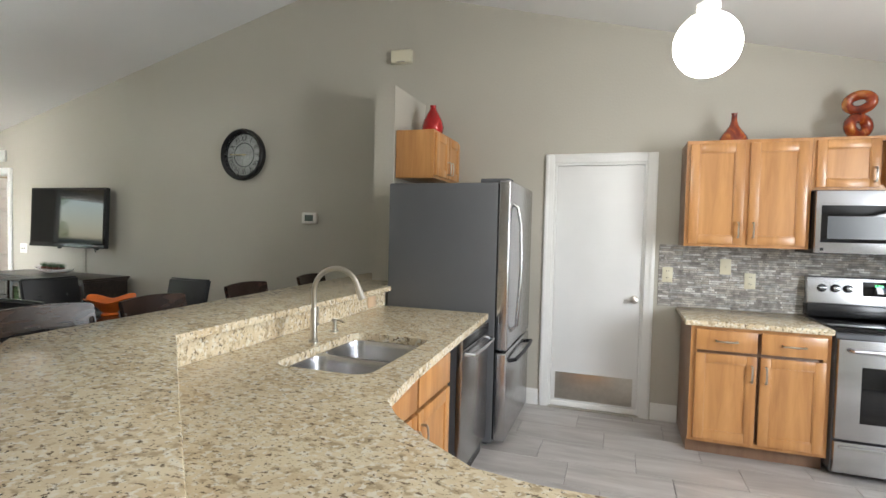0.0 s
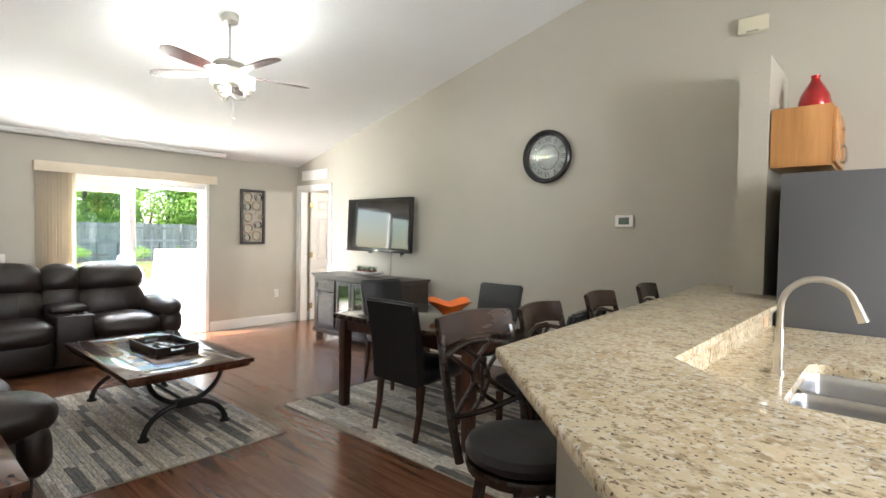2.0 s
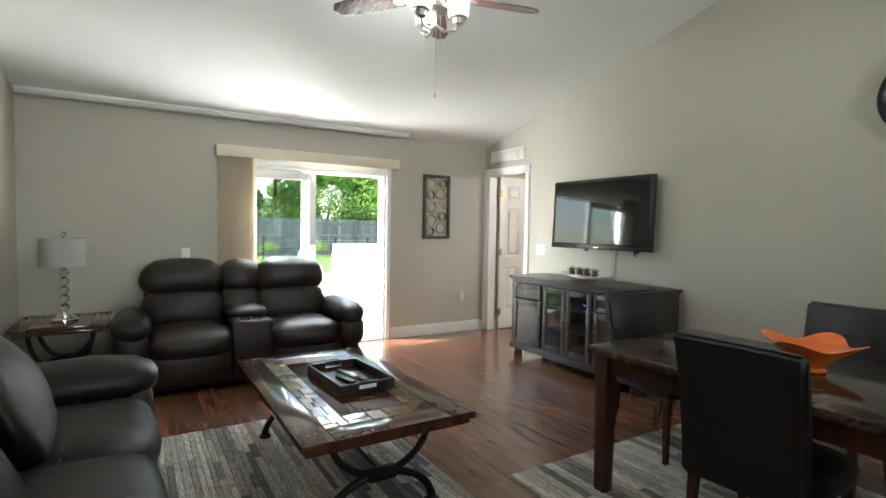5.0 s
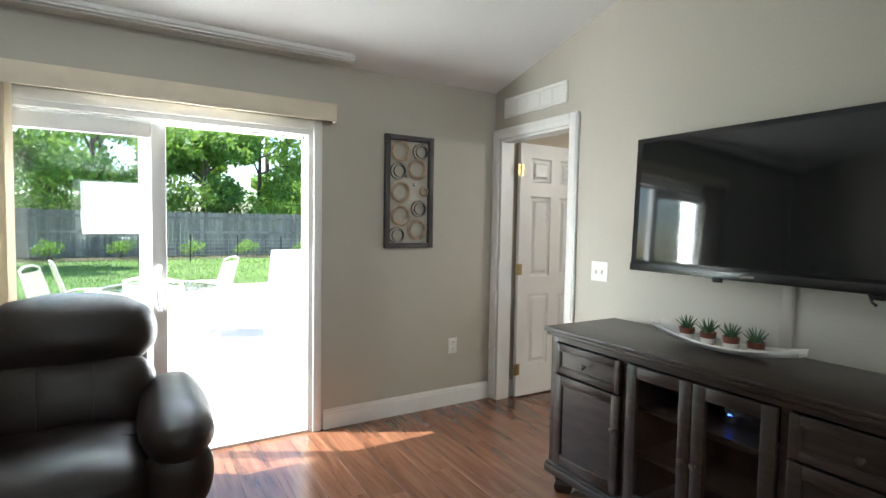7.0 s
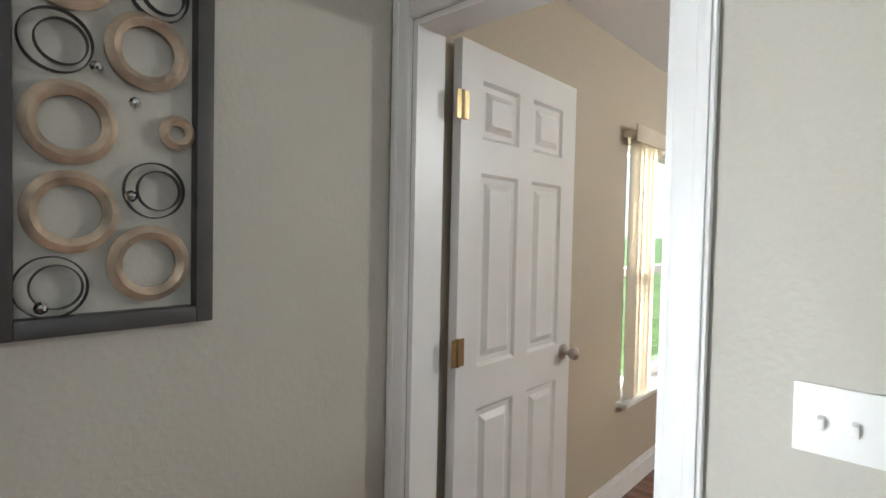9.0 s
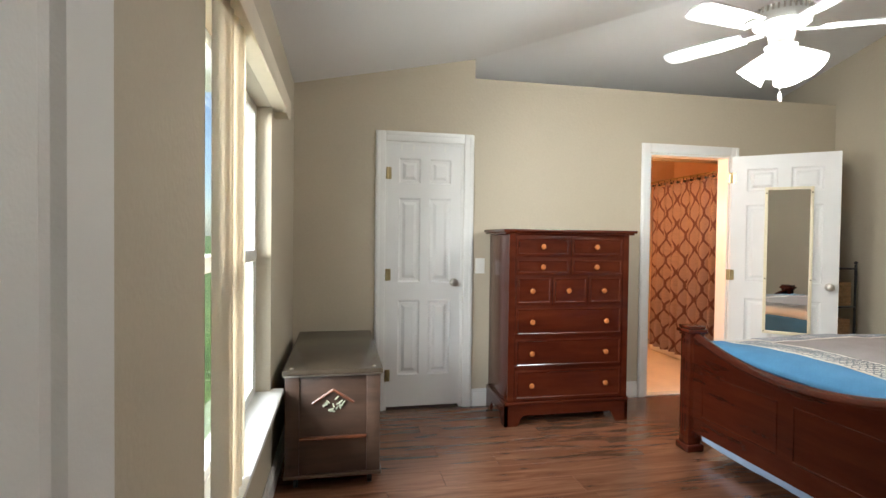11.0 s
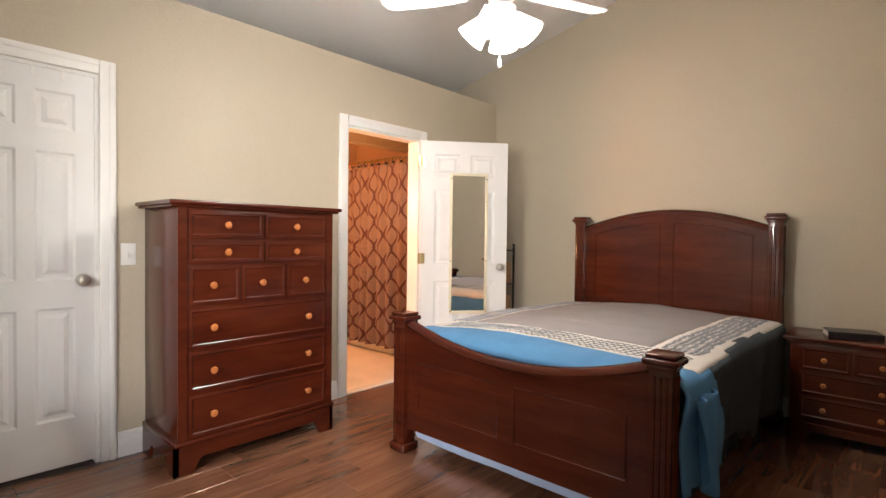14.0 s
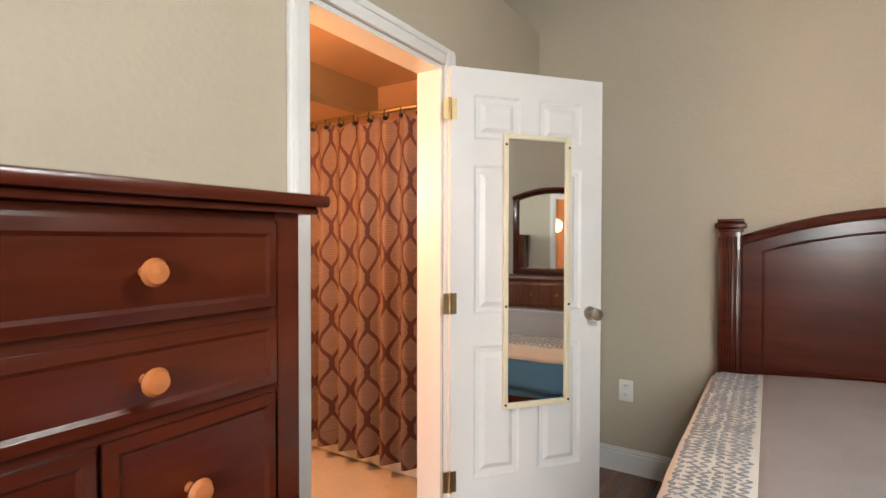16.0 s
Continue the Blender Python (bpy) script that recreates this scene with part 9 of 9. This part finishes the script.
def tree(m_x, m_y, h, spread, seed, mat, label, leaves=5200, trunk_r=0.16, low=0.35):
    r = random.Random(seed)
    t = thing("tree", label, "tree", pose(m_x, m_y, -0.2))
    bm = bmesh.new()
    lean = (r.uniform(-0.4, 0.4), r.uniform(-0.4, 0.4))
    tube([(lean[0] * u * u, lean[1] * u * u, h * 0.85 * u) for u in [i / 8 for i in range(9)]], trunk_r, 9, bm, trunk_r * 0.25)
    clumps = []
    for k in range(16):
        u = low + (0.95 - low) * r.random()
        a = r.uniform(0, 2 * math.pi)
        reach = spread * (0.35 + 0.65 * math.sin(math.pi * min(1, (1.05 - u) * 1.1))) * r.uniform(0.5, 1.0)
        p0 = Vector((lean[0] * u * u, lean[1] * u * u, h * 0.80 * u))
        p2 = p0 + Vector((reach * math.cos(a), reach * math.sin(a), h * r.uniform(0.06, 0.16)))
        tube([p0, (p0 + p2) / 2 + Vector((0, 0, 0.25)), p2], trunk_r * 0.35, 5, bm, trunk_r * 0.08)
        clumps.append((p2.x, p2.y, p2.z, spread * r.uniform(0.22, 0.42)))
        clumps.append(((p0.x + p2.x) / 2, (p0.y + p2.y) / 2, (p0.z + p2.z) / 2 + 0.3, spread * r.uniform(0.15, 0.30)))
    part("trunk", bm, M_BARK, t, "rough grey brown trunk and limbs")
    me = leaf_cloud(clumps, leaves, 0.11 + 0.004 * h, seed)
    me.materials.append(mat)
    new("crown", me).parent = t
    return t


rng = random.Random(9)
k = 0
for x, y, h, s in ((-16.0, -6.6, 6.5, 2.3), (-23.5, -9.5, 9, 3.2), (-24, -4.0, 8, 3.0), (-23, 0.2, 6.5, 2.5), (-25.5, 3.2, 8, 2.8), (-23.5, 6.6, 6, 2.3), (-28, -12, 12, 3.8), (-30, -1.5, 10, 3.4), (-31, 6, 11, 3.6), (-27, 10.5, 9, 3.2), (-26, -15, 9, 3.3), (-14, 9.0, 7, 2.6), (-24.5, 14, 9, 3.2), (-34, -7, 13, 4)):
    tree(x, y, h, s, 30 + k, M_LEAFA if k % 3 else M_LEAFB, "leafy green tree behind the garden fence" if x < -20 else "leafy green tree on the lawn", 7000, 0.13 + 0.006 * h, 0.12 if x < -20 else 0.35)
    k += 1
for x, y, h in ((-36, 2.5, 19), (-38, -4.5, 21), (-40, 8, 20), (-35, -12, 18), (-37, 13, 19), (-33, 5.2, 17)):
    tree(x, y, h, 2.3, 60 + k, M_LEAFB, "tall slender pine far behind the fence", 2600, 0.20, 0.55)
    k += 1
# shrubs along the fence
# broad bushes behind the fence
for j in range(12):
    y = -15 + 2.5 * j + rng.uniform(-0.4, 0.4)
    hb_ = rng.uniform(2.6, 4.2)
    sb = thing("bush", "tall dense green bush behind the fence", "bush", pose(-22.3 + rng.uniform(-0.4, 0.4), y, -0.2), "bushes behind the fence")
    part("stems", joined(*[tube([(0, 0, 0), (0.3 * math.cos(a), 0.3 * math.sin(a), hb_ * 0.4), (0.7 * math.cos(a), 0.7 * math.sin(a), hb_ * 0.75)], 0.04, 5) for a in (0.4, 2.2, 4.4)]), M_BARK, sb)
    me = leaf_cloud([(0.9 * math.cos(a + j), 1.1 * math.sin(a + j), hb_ * (0.45 + 0.4 * rng.random()), 0.95) for a in (0, 1.0, 2.1, 3, 4.2, 5.3)], 2600, 0.085, 300 + j)
    me.materials.append(M_LEAFA if j % 2 else M_LEAFB)
    new("foliage", me).parent = sb
for j in range(10):
    y = -9 + 2.1 * j + rng.uniform(-0.5, 0.5)
    sb = thing("shrub", "low green shrub in the bed along the fence", "shrub", pose(-19.4 + rng.uniform(-0.3, 0.5), y, -0.17), "shrubs along the fence")
    part("stem", joined(*[tube([(0, 0, 0), (0.1 * math.cos(a), 0.1 * math.sin(a), 0.25), (0.2 * math.cos(a), 0.2 * math.sin(a), 0.5)], 0.012, 5) for a in (0.4, 2.2, 4.4)]), M_BARK, sb)
    me = leaf_cloud([(0.2 * math.cos(a), 0.25 * math.sin(a), 0.35 + 0.2 * rng.random(), 0.28) for a in (0, 1.5, 3, 4.6)], 420, 0.05, 200 + j)
    me.materials.append(M_LEAFA)
    new("foliage", me).parent = sb
# wire garden fence in front of the bed
wf = thing("wire_fence", "low green wire garden fence on posts", "fence")
for j in range(7):
    y = -2.4 + 1.6 * j
    part("post", cyl((-17.2, y, -0.17), (-17.2, y, 0.80), 0.018, n=8), M_BLACKMETAL, wf)
part("wire_mesh", joined(*[cyl((-17.2, -2.4, -0.05 + 0.14 * q), (-17.2, 7.2, -0.05 + 0.14 * q), 0.004, n=4) for q in range(6)], *[cyl((-17.2, -2.4 + 0.16 * q, -0.1), (-17.2, -2.4 + 0.16 * q, 0.66), 0.003, n=4) for q in range(61)]), M_NICKEL, wf, smooth=0)
# grass tufts near the patio and further out, uncounted
r = np.random.RandomState(6)
verts, faces = [], []
for _ in range(26000):
    x = -8.9 - 10.8 * r.uniform() ** 1.2
    y = r.uniform(-12, 9)
    if x > -8.8 and -3.3 < y < 3.2:
        continue
    h, a, ln = r.uniform(0.04, 0.09), r.uniform(0, 6.28), r.uniform(-0.03, 0.03)
    i = len(verts)
    c, s = 0.010 * math.cos(a), 0.010 * math.sin(a)
    verts += [(x - c, y - s, -0.175), (x + c, y + s, -0.175), (x + ln, y + ln * 0.7, -0.17 + h)]
    faces.append((i, i + 1, i + 2))
for _ in range(14000):
    x, y = -8.8 * r.uniform(), r.uniform(-9, -3.35)
    h, a, ln = r.uniform(0.04, 0.09), r.uniform(0, 6.28), r.uniform(-0.03, 0.03)
    i = len(verts)
    c, s = 0.008 * math.cos(a), 0.008 * math.sin(a)
    verts += [(x - c, y - s, -0.175), (x + c, y + s, -0.175), (x + ln, y + ln * 0.7, -0.17 + h)]
    faces.append((i, i + 1, i + 2))
me = bpy.data.meshes.new("grass")
me.from_pydata(verts, [], faces)
me.materials.append(material("grass_blades", (0.17, 0.30, 0.05), 0.7, vary=0.35, vary_scale=0.7))
tagged(new("grass", me), "short green lawn grass blades", "grass", "", "stuff")
structure("garden_bed", prism([(-20.4, -14), (-18.5, -13.6), (-18.2, -6), (-18.7, 0), (-18.3, 6), (-18.9, 11), (-20.4, 11.5)], -0.172, -0.155), material("brown_mulch", (0.09, 0.06, 0.04), 0.95, vary=0.35, vary_scale=8, fine=0.3, fine_scale=60, bump=0.8, bump_scale=40), "brown mulch bed along the fence")
# patio joints are gaps: four slabs on top
for j, (y0, y1) in enumerate(((-3.3, -0.02), (0.0, 3.2))):
    for x0, x1 in ((-8.8, -4.52), (-4.5, -0.18)):
        structure("patio_slab", box(x0, y0, -0.05, x1, y1, -0.045, 0.002), M_CONC, "pale concrete patio slab")

# ---- patio things ----
M_PALEMETAL = material("pale_powder_coat", (0.55, 0.52, 0.47), 0.4, 0.3, vary=0.05)
gr = thing("covered_grill", "barbecue grill under a pale grey fabric cover", "grill", pose(-2.75, -0.72, -0.045))
bm = bmesh.new()
n, rows = 36, []
for q in range(12):
    u = q / 11
    ring_ = []
    for kk in range(n):
        a = 2 * math.pi * kk / n
        sx, sy = 0.30 - 0.05 * u, 0.42 - 0.07 * u
        e = 0.35
        cx = math.copysign(abs(math.cos(a)) ** e, math.cos(a)) * sx
        cy = math.copysign(abs(math.sin(a)) ** e, math.sin(a)) * sy
        f = 1 + 0.05 * math.sin(a * 9 + 2 * u) * (1 - u) + 0.03 * math.sin(a * 5)
        ring_.append(bm.verts.new((cx * f, cy * f, 1.08 * u)))
    rows.append(ring_)
for a, b in zip(rows, rows[1:]):
    for kk in range(n):
        bm.faces.new((a[kk], a[(kk + 1) % n], b[(kk + 1) % n], b[kk]))
bm.faces.new(rows[-1])
bm.faces.new(list(reversed(rows[0])))
bmesh.ops.recalc_face_normals(bm, faces=bm.faces[:])
part("cover", bm, material("pale_grey_canvas", (0.42, 0.41, 0.42), 0.8, vary=0.12, vary_scale=5, bump=0.4, bump_scale=80), gr, smooth=70)


def patio_chair(m):
    c = thing("patio_chair", "pale metal patio chair with a sling seat", "patio chair", m, "chairs round the patio table")
    for s in (-1, 1):
        part("side_frame", tube([(s * 0.26, 0.24, 0.0), (s * 0.26, 0.25, 0.30), (s * 0.26, 0.22, 0.62), (s * 0.26, -0.10, 0.63), (s * 0.26, -0.22, 0.60), (s * 0.26, -0.26, 0.3), (s * 0.26, -0.30, 0.0)], 0.013, 8), M_PALEMETAL, c)
        part("back_upright", tube([(s * 0.24, -0.18, 0.40), (s * 0.24, -0.27, 0.70), (s * 0.22, -0.34, 0.94)], 0.012, 8), M_PALEMETAL, c)
    part("top_rail", tube([(-0.22, -0.34, 0.94), (-0.1, -0.35, 0.965), (0.1, -0.35, 0.965), (0.22, -0.34, 0.94)], 0.012, 8), M_PALEMETAL, c)
    part("sling_back", turned(box(-0.225, -0.003, 0, 0.225, 0.003, 0.50), Matrix.Translation((0, -0.185, 0.43)) @ Matrix.Rotation(radians(17), 4, "X")), M_CREAM, c, "cream sling fabric")
    part("sling_seat", box(-0.235, -0.20, 0.40, 0.235, 0.24, 0.408, 0.003), M_CREAM, c, "cream sling fabric")
    part("cross_bar", joined(cyl((-0.26, 0.235, 0.40), (0.26, 0.235, 0.40), 0.011), cyl((-0.26, -0.2, 0.40), (0.26, -0.2, 0.40), 0.011)), M_PALEMETAL, c)
    return c


pc = patio_chair(pose(-1.55, -2.15, -0.045, 0, 0, 60))
copy_thing(pc, pose(-2.7, -2.95, -0.045, 0, 0, -10))
copy_thing(pc, pose(-3.4, -2.85, -0.045, 0, 0, 12))
copy_thing(pc, pose(-3.75, -1.7, -0.045, 0, 0, 150))
ptb = thing("patio_table", "round glass-topped patio table", "patio table", pose(-2.85, -2.2, -0.045))
part("rim", tube([(0.55 * math.cos(2 * math.pi * q / 40), 0.55 * math.sin(2 * math.pi * q / 40), 0.70) for q in range(41)], 0.014, 8), M_PALEMETAL, ptb)
part("glass_top", lathe(((0.0, 0.70), (0.54, 0.70), (0.54, 0.706), (0.0, 0.7061)), 40), M_PANE, ptb, "clear glass top")
for q in range(4):
    a = radians(45 + 90 * q)
    part("leg", tube([(0.50 * math.cos(a), 0.50 * math.sin(a), 0.69), (0.38 * math.cos(a), 0.38 * math.sin(a), 0.35), (0.48 * math.cos(a), 0.48 * math.sin(a), 0.0)], 0.014, 8), M_PALEMETAL, ptb)

# ---- floor pieces ----
def plank_floor(parent, x0, y0, x1, y1, w, lmin, lmax, seed, mat, name, gap=0.0012, step=None, th=0.006):
    """boards along x, butted with fine gaps; equal boards share a mesh"""
    r = random.Random(seed)
    lengths = [lmin + (lmax - lmin) * q / 3 for q in range(4)]
    made = {}
    y = y0
    row = 0
    while y < y1 - 0.004:
        yw = min(w, y1 - y)
        x = x0 - (r.uniform(0, lmax) if step is None else (row * step) % lmax)
        while x < x1 - 0.002:
            ln = r.choice(lengths) if step is None else lmax
            a, b = max(x, x0), min(x + ln, x1)
            if b - a > 0.012:
                key = (round(b - a, 3), round(yw, 3))
                if key not in made:
                    bv = 0.0012
                    bm = bmesh.new()
                    L, Wd = b - a - gap, yw - gap
                    lo = [bm.verts.new(c) for c in ((0, 0, -th), (L, 0, -th), (L, Wd, -th), (0, Wd, -th))]
                    mi = [bm.verts.new(c) for c in ((0, 0, -bv), (L, 0, -bv), (L, Wd, -bv), (0, Wd, -bv))]
                    hi = [bm.verts.new(c) for c in ((bv, bv, 0), (L - bv, bv, 0), (L - bv, Wd - bv, 0), (bv, Wd - bv, 0))]
                    for p, q in ((lo, mi), (mi, hi)):
                        for k in range(4):
                            bm.faces.new((p[k], p[(k + 1) % 4], q[(k + 1) % 4], q[k]))
                    bm.faces.new(hi)
                    made[key] = mesh_of(name, bm, mat, 0)
                o = new(name, made[key])
                o.parent = parent
                o.location = (a, y, 0)
            x += ln
        y += w
        row += 1


plank_floor(bpy.data.objects["floor_living"], 0.0, SOUTH_Y, 6.22, 0.0, 0.18, 0.92, 1.22, 1, M_PLANK, "plank")
plank_floor(bpy.data.objects["floor_bedroom"], DOOR_X0 + 0.018, 0.0, DOOR_X1 - 0.018, 0.12, 0.12, 0.9, 1.2, 4, M_PLANK, "plank")
plank_floor(bpy.data.objects["floor_bedroom"], BL_X, 0.12, BR_X, BF_Y, 0.18, 0.92, 1.22, 2, M_PLANK, "plank")
plank_floor(bpy.data.objects["floor_kitchen"], 6.222, -5.30, EAST_X, 0.0, 0.305, 0.61, 0.61, 3, M_TILE, "tile", 0.004, 0.203)
